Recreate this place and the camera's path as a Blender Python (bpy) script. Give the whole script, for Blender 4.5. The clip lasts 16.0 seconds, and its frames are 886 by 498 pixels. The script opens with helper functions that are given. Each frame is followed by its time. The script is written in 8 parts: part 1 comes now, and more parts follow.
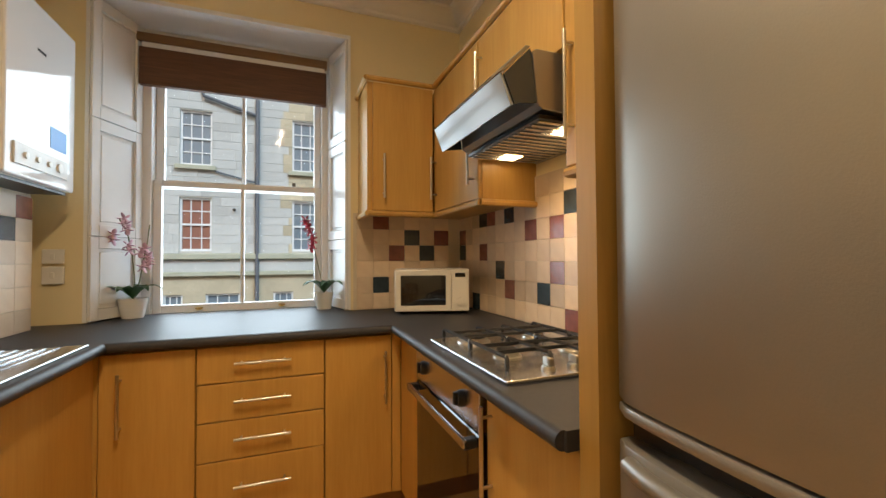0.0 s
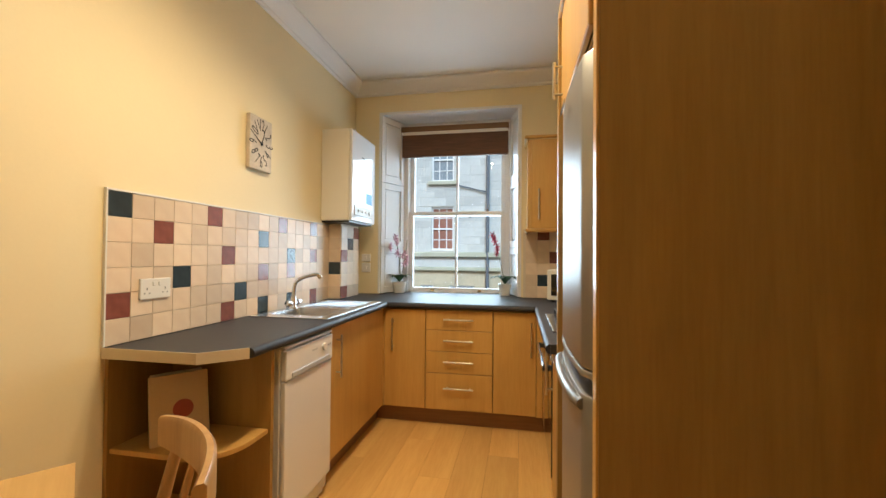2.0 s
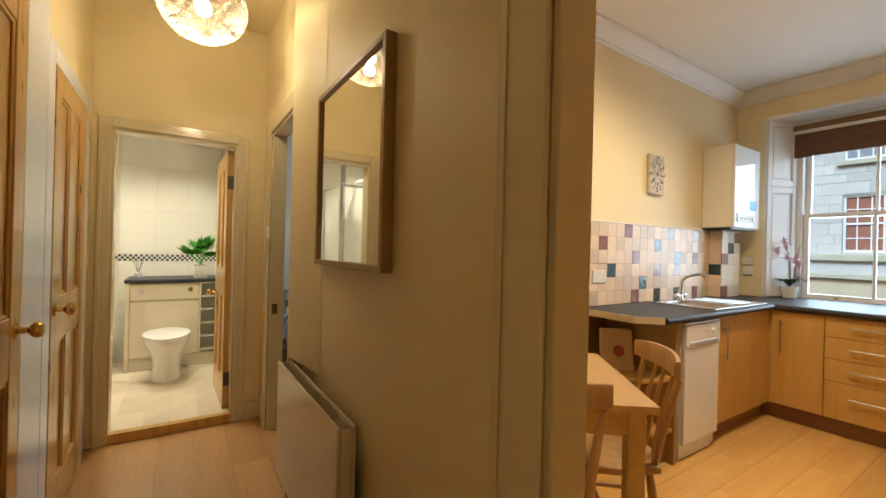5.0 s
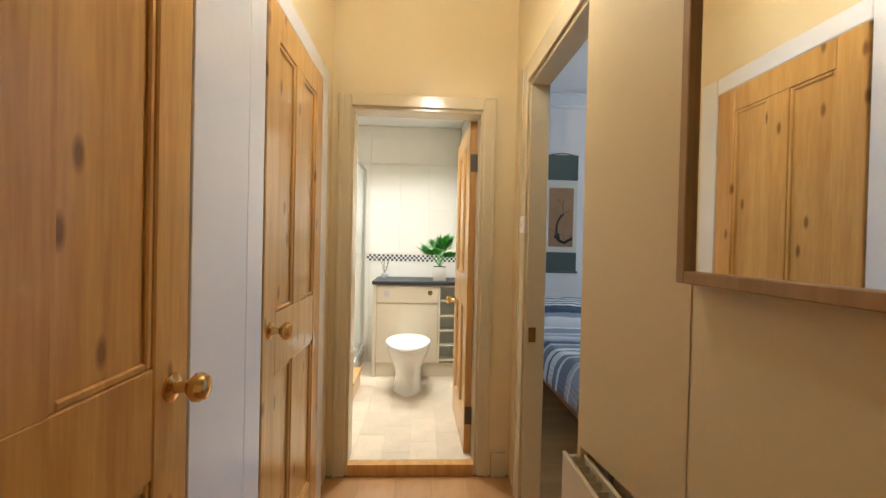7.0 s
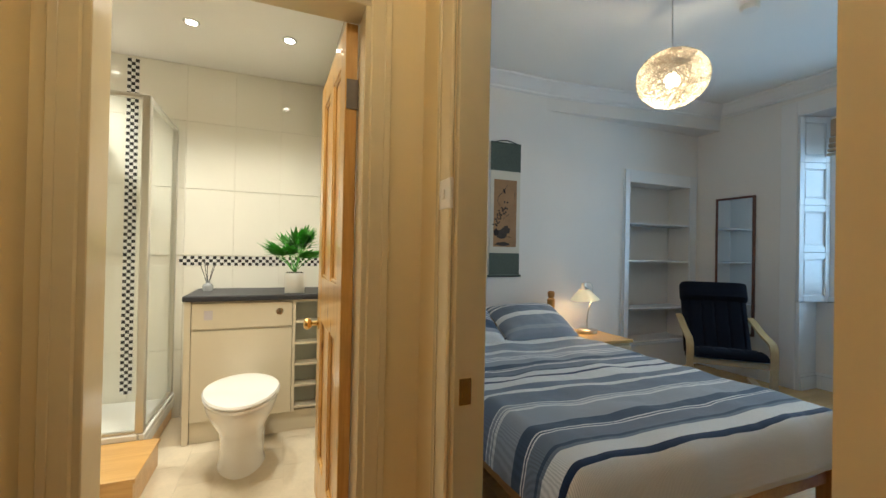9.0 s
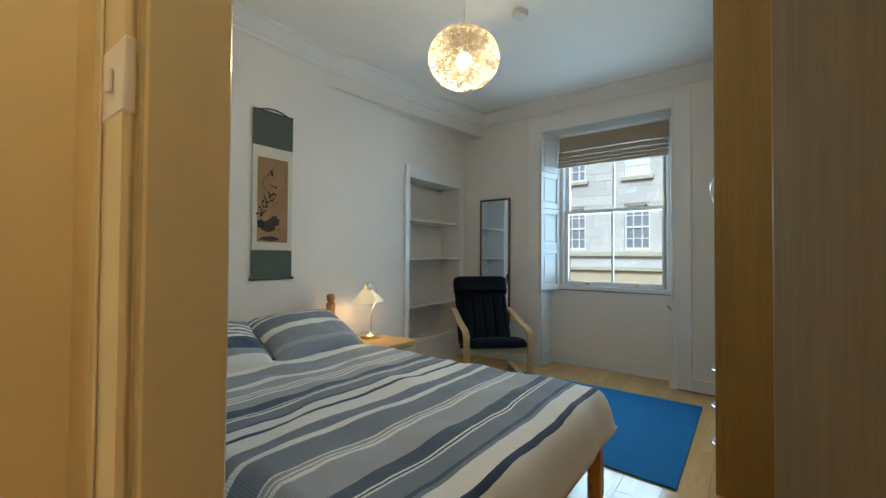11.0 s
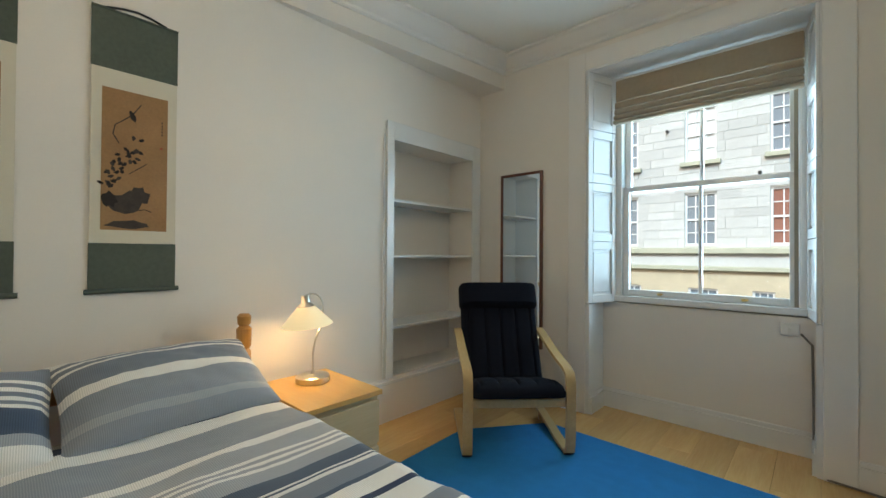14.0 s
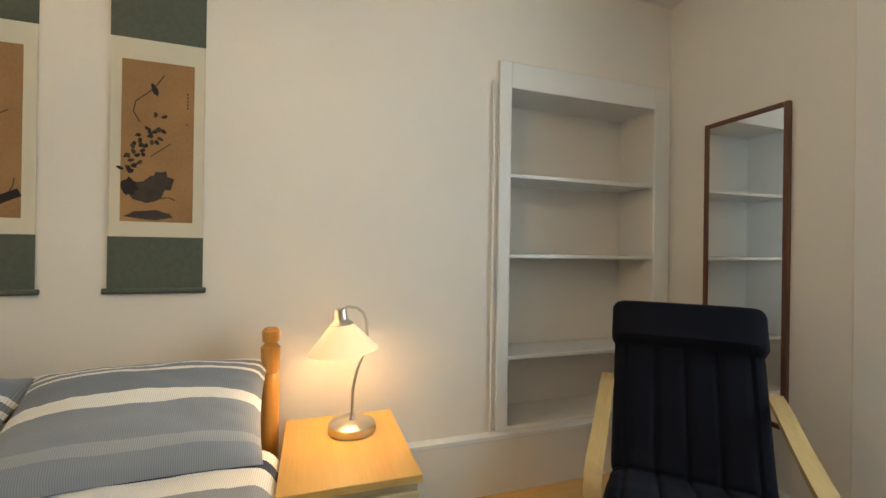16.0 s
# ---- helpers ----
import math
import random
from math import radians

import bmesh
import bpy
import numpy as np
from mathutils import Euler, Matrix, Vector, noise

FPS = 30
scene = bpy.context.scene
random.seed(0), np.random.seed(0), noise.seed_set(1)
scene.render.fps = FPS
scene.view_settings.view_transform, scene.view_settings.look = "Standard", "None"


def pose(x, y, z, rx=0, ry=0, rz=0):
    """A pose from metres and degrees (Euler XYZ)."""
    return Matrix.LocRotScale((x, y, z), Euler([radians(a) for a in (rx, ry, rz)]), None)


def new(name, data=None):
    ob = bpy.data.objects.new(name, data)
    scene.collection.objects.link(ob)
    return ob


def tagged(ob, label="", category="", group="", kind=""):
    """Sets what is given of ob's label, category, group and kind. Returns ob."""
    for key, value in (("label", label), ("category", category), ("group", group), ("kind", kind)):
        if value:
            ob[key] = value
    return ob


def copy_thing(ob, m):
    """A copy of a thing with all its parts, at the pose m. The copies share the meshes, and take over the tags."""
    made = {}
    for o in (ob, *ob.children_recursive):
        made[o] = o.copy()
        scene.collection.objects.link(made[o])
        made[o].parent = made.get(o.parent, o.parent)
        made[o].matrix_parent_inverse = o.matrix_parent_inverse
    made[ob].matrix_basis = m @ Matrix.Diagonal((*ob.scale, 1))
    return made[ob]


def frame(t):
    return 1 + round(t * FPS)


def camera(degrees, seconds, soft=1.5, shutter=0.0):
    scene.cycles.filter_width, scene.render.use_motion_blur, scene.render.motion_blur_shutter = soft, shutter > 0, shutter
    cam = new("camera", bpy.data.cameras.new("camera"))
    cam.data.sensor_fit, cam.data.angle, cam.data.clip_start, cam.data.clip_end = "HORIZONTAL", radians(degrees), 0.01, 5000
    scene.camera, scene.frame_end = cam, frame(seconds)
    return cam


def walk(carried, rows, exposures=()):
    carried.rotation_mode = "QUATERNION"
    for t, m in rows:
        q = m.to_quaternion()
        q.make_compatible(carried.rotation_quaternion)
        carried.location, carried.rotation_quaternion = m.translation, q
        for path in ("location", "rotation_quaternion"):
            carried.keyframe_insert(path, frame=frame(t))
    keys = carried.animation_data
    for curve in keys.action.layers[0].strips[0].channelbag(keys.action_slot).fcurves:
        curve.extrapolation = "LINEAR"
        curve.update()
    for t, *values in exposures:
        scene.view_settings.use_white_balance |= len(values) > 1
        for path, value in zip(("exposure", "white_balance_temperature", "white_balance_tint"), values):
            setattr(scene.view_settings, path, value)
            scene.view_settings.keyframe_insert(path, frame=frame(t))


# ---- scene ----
cam = camera(94.66, 16.0)
PATH = [
    (0.0, pose(0.147, -0.353, 1.233, 91.26, 0.31, -20.83)),
    (0.5, pose(0.275, -0.608, 1.235, 91.02, 0.64, -10.62)),
    (1.0, pose(0.370, -0.861, 1.240, 91.14, 0.26, -1.30)),
    (1.5, pose(0.437, -1.145, 1.247, 91.09, -0.15, 6.06)),
    (2.0, pose(0.497, -1.432, 1.271, 90.99, -0.48, 10.75)),
    (2.5, pose(0.563, -1.707, 1.275, 90.80, -0.70, 15.06)),
    (3.0, pose(0.654, -1.960, 1.286, 90.80, -0.80, 18.95)),
    (3.5, pose(0.753, -2.182, 1.298, 90.63, -1.01, 25.54)),
    (4.0, pose(0.816, -2.311, 1.297, 90.53, -1.15, 35.08)),
    (4.5, pose(0.834, -2.401, 1.291, 90.32, -1.29, 46.09)),
    (5.0, pose(0.778, -2.443, 1.288, 90.07, -1.41, 56.90)),
    (5.2, pose(0.740, -2.461, 1.284, 89.96, -1.48, 60.97)),
    (7.3, pose(-0.504, -2.393, 1.271, 89.40, -1.29, 87.76)),
    (7.5, pose(-0.637, -2.383, 1.271, 89.45, -1.24, 87.61)),
    (8.0, pose(-0.930, -2.349, 1.263, 89.40, -1.27, 84.18)),
    (8.5, pose(-1.125, -2.333, 1.245, 89.84, -1.33, 76.81)),
    (9.0, pose(-1.246, -2.337, 1.219, 90.43, -1.11, 68.04)),
    (9.5, pose(-1.344, -2.334, 1.200, 90.88, -0.75, 59.31)),
    (10.0, pose(-1.429, -2.276, 1.183, 91.17, -0.48, 50.80)),
    (10.2, pose(-1.468, -2.229, 1.178, 91.16, -0.51, 47.57)),
    (12.3, pose(-2.049, -1.715, 1.187, 90.93, 0.11, 29.36)),
    (12.5, pose(-2.056, -1.639, 1.186, 90.91, 0.07, 29.88)),
    (13.0, pose(-2.117, -1.423, 1.175, 90.85, 0.02, 32.48)),
    (13.5, pose(-2.203, -1.138, 1.180, 90.83, -0.13, 37.23)),
    (14.0, pose(-2.268, -0.808, 1.186, 90.59, -0.38, 42.67)),
    (14.5, pose(-2.376, -0.501, 1.189, 90.57, -0.50, 49.13)),
    (15.0, pose(-2.504, -0.251, 1.189, 90.60, -0.59, 55.58)),
    (15.5, pose(-2.640, -0.045, 1.191, 90.21, -0.77, 63.42)),
    (16.0, pose(-2.684, 0.170, 1.186, 90.15, -0.85, 71.99)),
]
EXPOSURES = [(0.0, -0.38, 6650, 10), (1.0, -0.18, 6500, 8), (1.5, -0.04, 6300, 7), (2.0, -0.06, 6050, 6), (2.5, -0.08, 5900, 5), (3.5, 0.08, 5850, 4), (4.5, 0.0, 6050, 6), (5.2, -0.10, 6100, 8),
             (7.3, 0.36, 5150, 14), (8.0, 0.32, 5150, 13), (8.5, 0.16, 5400, 10), (9.0, 0.0, 5700, 8), (10.0, -0.16, 5950, 6), (10.2, -0.14, 5950, 6), (12.3, 0.44, 6850, 8), (13.5, 0.32, 6800, 7), (15.0, 0.32, 7050, 10), (16.0, 0.60, 7850, 14)]
walk(cam, PATH, EXPOSURES)

# ---- world and lights ----
world = bpy.data.worlds.new("world")
scene.world = world
world.use_nodes = True
wn = world.node_tree.nodes
sky = wn.new("ShaderNodeTexSky")
sky.sky_type = "NISHITA"
sky.sun_disc = False
sky.sun_elevation, sky.sun_rotation = radians(40), radians(200)
sky.air_density, sky.dust_density, sky.ozone_density = 1.0, 4.0, 1.0
wn["Background"].inputs["Strength"].default_value = 0.15
world.node_tree.links.new(sky.outputs[0], wn["Background"].inputs["Color"])

sun_data = bpy.data.lights.new("sun", "SUN")
sun_data.energy, sun_data.angle, sun_data.color = 3.4, radians(15), (0.54, 0.80, 1.0)
sun = new("sun", sun_data)
sun.matrix_world = pose(0, 0, 20, 50, 0, 20)


def lamp(name, kind, energy, color, m, size=0.05, size_y=None, spot=None):
    data = bpy.data.lights.new(name, kind)
    data.energy, data.color = energy, color
    if kind == "AREA":
        data.size, data.spread = size, radians(150)
        if size_y:
            data.shape, data.size_y = "RECTANGLE", size_y
    else:
        data.shadow_soft_size = size
    if kind == "SPOT":
        data.spot_size, data.spot_blend = radians(spot or 90), 1.0
    ob = new(name, data)
    ob.matrix_world = m
    return ob


DAY = (0.70, 0.87, 1.0)
WARM = (1.0, 0.68, 0.34)
SPOTW = (1.0, 0.77, 0.49)
HALLW = (1.0, 0.82, 0.54)
lamp("window_light", "AREA", 26, DAY, pose(-0.145, 2.64, 1.66, -90, 0, 0), 0.95, 1.4)
lamp("window_light", "AREA", 29, (0.50, 0.78, 1.0), pose(-2.9, 2.64, 1.66, -90, 0, 0), 0.95, 1.4)

# ---- materials ----
MATS = {}


def mat(name, base, rough=0.5, metal=0.0, var=0.06, scale=6.0, bump=0.05, bscale=120.0, stretch=(1, 1, 1), dark=None,
        coat=0.0, spec=0.5, island=0.0):
    """A procedural surface: base colour with broad and fine variation, and fine relief."""
    if name in MATS:
        return MATS[name]
    m = bpy.data.materials.new(name)
    m.use_nodes = True
    n, l = m.node_tree.nodes, m.node_tree.links
    b = n["Principled BSDF"]
    b.inputs["Roughness"].default_value, b.inputs["Metallic"].default_value = rough, metal
    b.inputs["Coat Weight"].default_value = coat
    b.inputs["Specular IOR Level"].default_value = spec
    tc = n.new("ShaderNodeTexCoord")
    mp = n.new("ShaderNodeMapping")
    mp.inputs["Scale"].default_value = stretch
    l.new(tc.outputs["Object"], mp.inputs["Vector"])
    n1 = n.new("ShaderNodeTexNoise")
    n1.inputs["Scale"].default_value, n1.inputs["Detail"].default_value = scale, 5
    l.new(mp.outputs[0], n1.inputs["Vector"])
    n2 = n.new("ShaderNodeTexNoise")
    n2.inputs["Scale"].default_value, n2.inputs["Detail"].default_value = bscale, 3
    l.new(mp.outputs[0], n2.inputs["Vector"])
    mx = n.new("ShaderNodeMix")
    mx.data_type = "RGBA"
    d = dark or tuple(c * (1 - 2.2 * var) for c in base)
    mx.inputs["A"].default_value = (*d, 1)
    mx.inputs["B"].default_value = (*[min(1, c * (1 + var)) for c in base], 1)
    ad = n.new("ShaderNodeMath")
    ad.operation = "MULTIPLY_ADD"
    ad.inputs[1].default_value, ad.inputs[2].default_value = 0.35, 0.0
    l.new(n2.outputs["Fac"], ad.inputs[0])
    su = n.new("ShaderNodeMath")
    su.operation = "MULTIPLY_ADD"
    su.inputs[1].default_value = 0.75
    l.new(n1.outputs["Fac"], su.inputs[0])
    l.new(ad.outputs[0], su.inputs[2])
    l.new(su.outputs[0], mx.inputs["Factor"])
    col = mx.outputs["Result"]
    if island:
        oi = n.new("ShaderNodeObjectInfo")
        hsv = n.new("ShaderNodeHueSaturation")
        mr = n.new("ShaderNodeMapRange")
        mr.inputs["To Min"].default_value, mr.inputs["To Max"].default_value = 1 - island, 1 + island
        l.new(oi.outputs["Random"], mr.inputs["Value"])
        l.new(mr.outputs[0], hsv.inputs["Value"])
        l.new(col, hsv.inputs["Color"])
        col = hsv.outputs[0]
    l.new(col, b.inputs["Base Color"])
    if bump:
        bp = n.new("ShaderNodeBump")
        bp.inputs["Strength"].default_value, bp.inputs["Distance"].default_value = bump, 0.01
        l.new(n2.outputs["Fac"], bp.inputs["Height"])
        l.new(bp.outputs[0], b.inputs["Normal"])
    MATS[name] = m
    return m


def wood(name, light, dark, rough=0.45, rings=3.0, along="z", coat=0.0, knots=0.0, fine=1.0, island=0.0):
    """Wood grain along one axis, with optional knots."""
    if name in MATS:
        return MATS[name]
    m = bpy.data.materials.new(name)
    m.use_nodes = True
    n, l = m.node_tree.nodes, m.node_tree.links
    b = n["Principled BSDF"]
    b.inputs["Roughness"].default_value, b.inputs["Coat Weight"].default_value = rough, coat
    tc = n.new("ShaderNodeTexCoord")
    mp = n.new("ShaderNodeMapping")
    s = [1.0, 1.0, 1.0]
    s["xyz".index(along)] = 0.07
    mp.inputs["Scale"].default_value = s
    l.new(tc.outputs["Object"], mp.inputs["Vector"])
    n1 = n.new("ShaderNodeTexNoise")
    n1.inputs["Scale"].default_value, n1.inputs["Detail"].default_value = 9 * rings, 4
    n1.inputs["Distortion"].default_value = 0.6
    n2 = n.new("ShaderNodeTexNoise")
    n2.inputs["Scale"].default_value, n2.inputs["Detail"].default_value = 110 * fine, 3
    l.new(mp.outputs[0], n1.inputs["Vector"])
    l.new(mp.outputs[0], n2.inputs["Vector"])
    ad = n.new("ShaderNodeMath")
    ad.operation = "MULTIPLY_ADD"
    ad.inputs[1].default_value = 0.4
    l.new(n2.outputs["Fac"], ad.inputs[0])
    mu = n.new("ShaderNodeMath")
    mu.operation = "MULTIPLY"
    mu.inputs[1].default_value = 0.65
    l.new(n1.outputs["Fac"], mu.inputs[0])
    l.new(mu.outputs[0], ad.inputs[2])
    ramp = n.new("ShaderNodeValToRGB")
    ramp.color_ramp.elements[0].position, ramp.color_ramp.elements[1].position = 0.32, 0.68
    ramp.color_ramp.elements[0].color, ramp.color_ramp.elements[1].color = (*dark, 1), (*light, 1)
    l.new(ad.outputs[0], ramp.inputs["Fac"])
    col = ramp.outputs["Color"]
    if knots:
        vo = n.new("ShaderNodeTexVoronoi")
        vo.voronoi_dimensions = "2D"
        mk = n.new("ShaderNodeMapping")
        mk.inputs["Rotation"].default_value = (radians(90), 0, 0)
        mk.inputs["Scale"].default_value = (6.5, 6.5, 2.6) if along == "z" else (2.6, 6.5, 6.5)
        l.new(tc.outputs["Object"], mk.inputs["Vector"])
        vo.inputs["Scale"].default_value = 1.0
        l.new(mk.outputs[0], vo.inputs["Vector"])
        kr = n.new("ShaderNodeValToRGB")
        kr.color_ramp.elements[0].position, kr.color_ramp.elements[1].position = 0.035, 0.085
        kr.color_ramp.elements[0].color, kr.color_ramp.elements[1].color = (1, 1, 1, 1), (0, 0, 0, 1)
        l.new(vo.outputs["Distance"], kr.inputs["Fac"])
        km = n.new("ShaderNodeMix")
        km.data_type = "RGBA"
        km.inputs["B"].default_value = (dark[0] * 0.35, dark[1] * 0.25, dark[2] * 0.2, 1)
        kf = n.new("ShaderNodeMath")
        kf.operation = "MULTIPLY"
        kf.inputs[1].default_value = knots
        l.new(kr.outputs["Color"], kf.inputs[0])
        l.new(kf.outputs[0], km.inputs["Factor"])
        l.new(col, km.inputs["A"])
        col = km.outputs["Result"]
    if island:
        oi = n.new("ShaderNodeObjectInfo")
        hsv = n.new("ShaderNodeHueSaturation")
        mr = n.new("ShaderNodeMapRange")
        mr.inputs["To Min"].default_value, mr.inputs["To Max"].default_value = 1 - island, 1 + island
        l.new(oi.outputs["Random"], mr.inputs["Value"])
        l.new(mr.outputs[0], hsv.inputs["Value"])
        l.new(col, hsv.inputs["Color"])
        col = hsv.outputs[0]
    l.new(col, b.inputs["Base Color"])
    bp = n.new("ShaderNodeBump")
    bp.inputs["Strength"].default_value, bp.inputs["Distance"].default_value = 0.06, 0.005
    l.new(ad.outputs[0], bp.inputs["Height"])
    l.new(bp.outputs[0], b.inputs["Normal"])
    MATS[name] = m
    return m


def glow(name, color, strength):
    if name in MATS:
        return MATS[name]
    m = bpy.data.materials.new(name)
    m.use_nodes = True
    b = m.node_tree.nodes["Principled BSDF"]
    b.inputs["Base Color"].default_value = (*color, 1)
    b.inputs["Emission Color"].default_value = (*color, 1)
    b.inputs["Emission Strength"].default_value = strength
    MATS[name] = m
    return m


def glass_mat(name, tint=(1, 1, 1), rough=0.0, slant=0.6):
    """A clear pane: mostly see-through with a mirror gloss that grows at a slant."""
    if name in MATS:
        return MATS[name]
    m = bpy.data.materials.new(name)
    m.use_nodes = True
    n, l = m.node_tree.nodes, m.node_tree.links
    n.remove(n["Principled BSDF"])
    tr = n.new("ShaderNodeBsdfTransparent")
    tr.inputs["Color"].default_value = (*tint, 1)
    gl = n.new("ShaderNodeBsdfGlossy")
    gl.inputs["Roughness"].default_value = rough
    lw = n.new("ShaderNodeLayerWeight")
    lw.inputs["Blend"].default_value = 0.5
    pw = n.new("ShaderNodeMath")
    pw.operation = "POWER"
    pw.inputs[1].default_value = 5.0
    l.new(lw.outputs["Facing"], pw.inputs[0])
    fr = n.new("ShaderNodeMath")
    fr.operation = "MULTIPLY_ADD"
    fr.inputs[1].default_value, fr.inputs[2].default_value = slant, 0.02
    l.new(pw.outputs[0], fr.inputs[0])
    mx = n.new("ShaderNodeMixShader")
    l.new(fr.outputs[0], mx.inputs["Fac"])
    l.new(tr.outputs[0], mx.inputs[1])
    l.new(gl.outputs[0], mx.inputs[2])
    l.new(mx.outputs[0], n["Material Output"].inputs["Surface"])
    MATS[name] = m
    return m


M_KWALL = mat("cream_wall_paint", (0.80, 0.68, 0.42), 0.6, var=0.03, scale=2, bump=0.03, bscale=90)
M_HWALL = mat("hall_wall_paint", (0.76, 0.635, 0.375), 0.55, var=0.03, scale=2, bump=0.03, bscale=90)
M_BWALL = mat("off_white_wall_paint", (0.79, 0.745, 0.695), 0.65, var=0.03, scale=2, bump=0.03, bscale=90)
M_CEIL = mat("ceiling_paint", (0.82, 0.80, 0.76), 0.7, var=0.02, scale=2, bump=0.02)
M_CORN = mat("cornice_white", (0.80, 0.78, 0.76), 0.55, var=0.03, scale=4, bump=0.02)
M_GLOSS = mat("white_gloss_paint", (0.80, 0.80, 0.80), 0.22, var=0.03, scale=5, bump=0.03, bscale=25)
M_CREAMGLOSS = mat("cream_gloss_paint", (0.72, 0.63, 0.42), 0.2, var=0.04, scale=5, bump=0.04, bscale=20)
M_PINE = wood("varnished_pine", (0.68, 0.405, 0.115), (0.47, 0.235, 0.048), 0.3, 2.0, "z", 0.4, 0.85)
M_FLOORK = wood("kitchen_laminate_floor", (0.82, 0.49, 0.16), (0.70, 0.39, 0.115), 0.2, 1.2, "y", 0.25, island=0.10)
M_FLOORB = wood("laminate_floor", (0.74, 0.47, 0.19), (0.62, 0.36, 0.13), 0.22, 1.2, "y", 0.25, island=0.12)
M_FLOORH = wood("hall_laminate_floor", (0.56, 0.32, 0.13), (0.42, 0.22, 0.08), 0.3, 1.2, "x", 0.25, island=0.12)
M_BEECH = wood("beech_veneer", (0.57, 0.335, 0.092), (0.48, 0.262, 0.062), 0.38, 1.6, "z", 0.15)
# darker copy of the beech, with the shade on sides and carcasses in its colour
M_BEECHD = wood("beech_shaded", (0.37, 0.22, 0.058), (0.30, 0.168, 0.040), 0.42, 2.2, "z", 0.1)
M_PLINTH = wood("plinth_veneer", (0.30, 0.15, 0.06), (0.22, 0.10, 0.04), 0.45, 1.6, "x", 0.05)
M_WORKTOP = mat("charcoal_worktop", (0.040, 0.040, 0.046), 0.48, spec=0.35, var=0.2, scale=60, bump=0.05, bscale=500)
M_CREAMEDGE = mat("cream_edge_strip", (0.66, 0.56, 0.40), 0.4)
M_STEEL = mat("brushed_steel", (0.60, 0.60, 0.60), 0.27, 1.0, var=0.05, scale=8, bump=0.04, bscale=60, stretch=(1, 12, 1))
M_CHROME = mat("chrome", (0.75, 0.75, 0.76), 0.09, 1.0, var=0.01, bump=0.0)
M_NICKEL = mat("brushed_nickel", (0.62, 0.58, 0.52), 0.28, 1.0, var=0.03, bump=0.02)
M_BRASS = mat("polished_brass", (0.72, 0.50, 0.20), 0.16, 1.0, var=0.06, scale=20, bump=0.02)
M_BLACK = mat("black_enamel", (0.015, 0.015, 0.016), 0.35, bump=0.02)
M_DARKGLASS = mat("dark_oven_glass", (0.008, 0.008, 0.009), 0.05, coat=0.5, bump=0.0)
M_WHITE = mat("white_appliance", (0.78, 0.77, 0.76), 0.25, var=0.015, bump=0.01)
M_CERAMIC = mat("white_ceramic", (0.82, 0.81, 0.78), 0.08, var=0.01, bump=0.0, coat=0.5)
M_SILVER = mat("silver_fridge_paint", (0.31, 0.29, 0.26), 0.37, 0.65, var=0.04, scale=3, bump=0.05, bscale=350)
M_GLASS = glass_mat("clear_glass")
M_MIRROR = mat("mirror_silver", (0.86, 0.87, 0.87), 0.015, 1.0, var=0.0, bump=0.0)
M_GLASSGREEN = glass_mat("shower_glass", (0.97, 0.985, 0.98), slant=0.25)
M_PLASTIC = mat("white_plastic", (0.76, 0.74, 0.70), 0.35, bump=0.0, var=0.01)


# ---- geometry helpers ----
def box(bm, a, b, bev=0.0, seg=1):
    """Add a box between two corners, with bevelled edges."""
    lo = [min(p, q) for p, q in zip(a, b)]
    hi = [max(p, q) for p, q in zip(a, b)]
    r = bmesh.ops.create_cube(bm, size=1.0, matrix=Matrix.LocRotScale(
        [(p + q) / 2 for p, q in zip(lo, hi)], None, [max(q - p, 1e-4) for p, q in zip(lo, hi)]))
    if bev:
        es = list({e for v in r["verts"] for e in v.link_edges})
        bmesh.ops.bevel(bm, geom=es, offset=bev, segments=seg, affect="EDGES", profile=0.5)
    return bm


def bx(a, b, bev=0.0, seg=1):
    return box(bmesh.new(), a, b, bev, seg)


def cyl(bm, p, q, r, r2=None, seg=16, caps=True):
    """Add a cylinder or cone from p to q."""
    p, q = Vector(p), Vector(q)
    d = q - p
    m = Matrix.Translation((p + q) / 2) @ d.to_track_quat("Z", "Y").to_matrix().to_4x4()
    bmesh.ops.create_cone(bm, cap_ends=caps, segments=seg, radius1=r, radius2=r if r2 is None else r2, depth=d.length, matrix=m)
    return bm


def lathe(bm, profile, centre=(0, 0, 0), seg=24, axis="z"):
    """Turn a profile of (radius, height) round an axis through centre."""
    c = Vector(centre)
    rings = []
    for r, h in profile:
        ring = []
        for i in range(seg):
            a = 2 * math.pi * i / seg
            p = (r * math.cos(a), r * math.sin(a), h)
            if axis == "x":
                p = (p[2], p[0], p[1])
            if axis == "y":
                p = (p[0], p[2], p[1])
            ring.append(bm.verts.new(c + Vector(p)))
        rings.append(ring)
    for a, b in zip(rings, rings[1:]):
        for i in range(seg):
            bm.faces.new((a[i], a[(i + 1) % seg], b[(i + 1) % seg], b[i]))
    for ring in (rings[0], rings[-1]):
        bm.faces.new(ring)
    bmesh.ops.recalc_face_normals(bm, faces=bm.faces)
    return bm


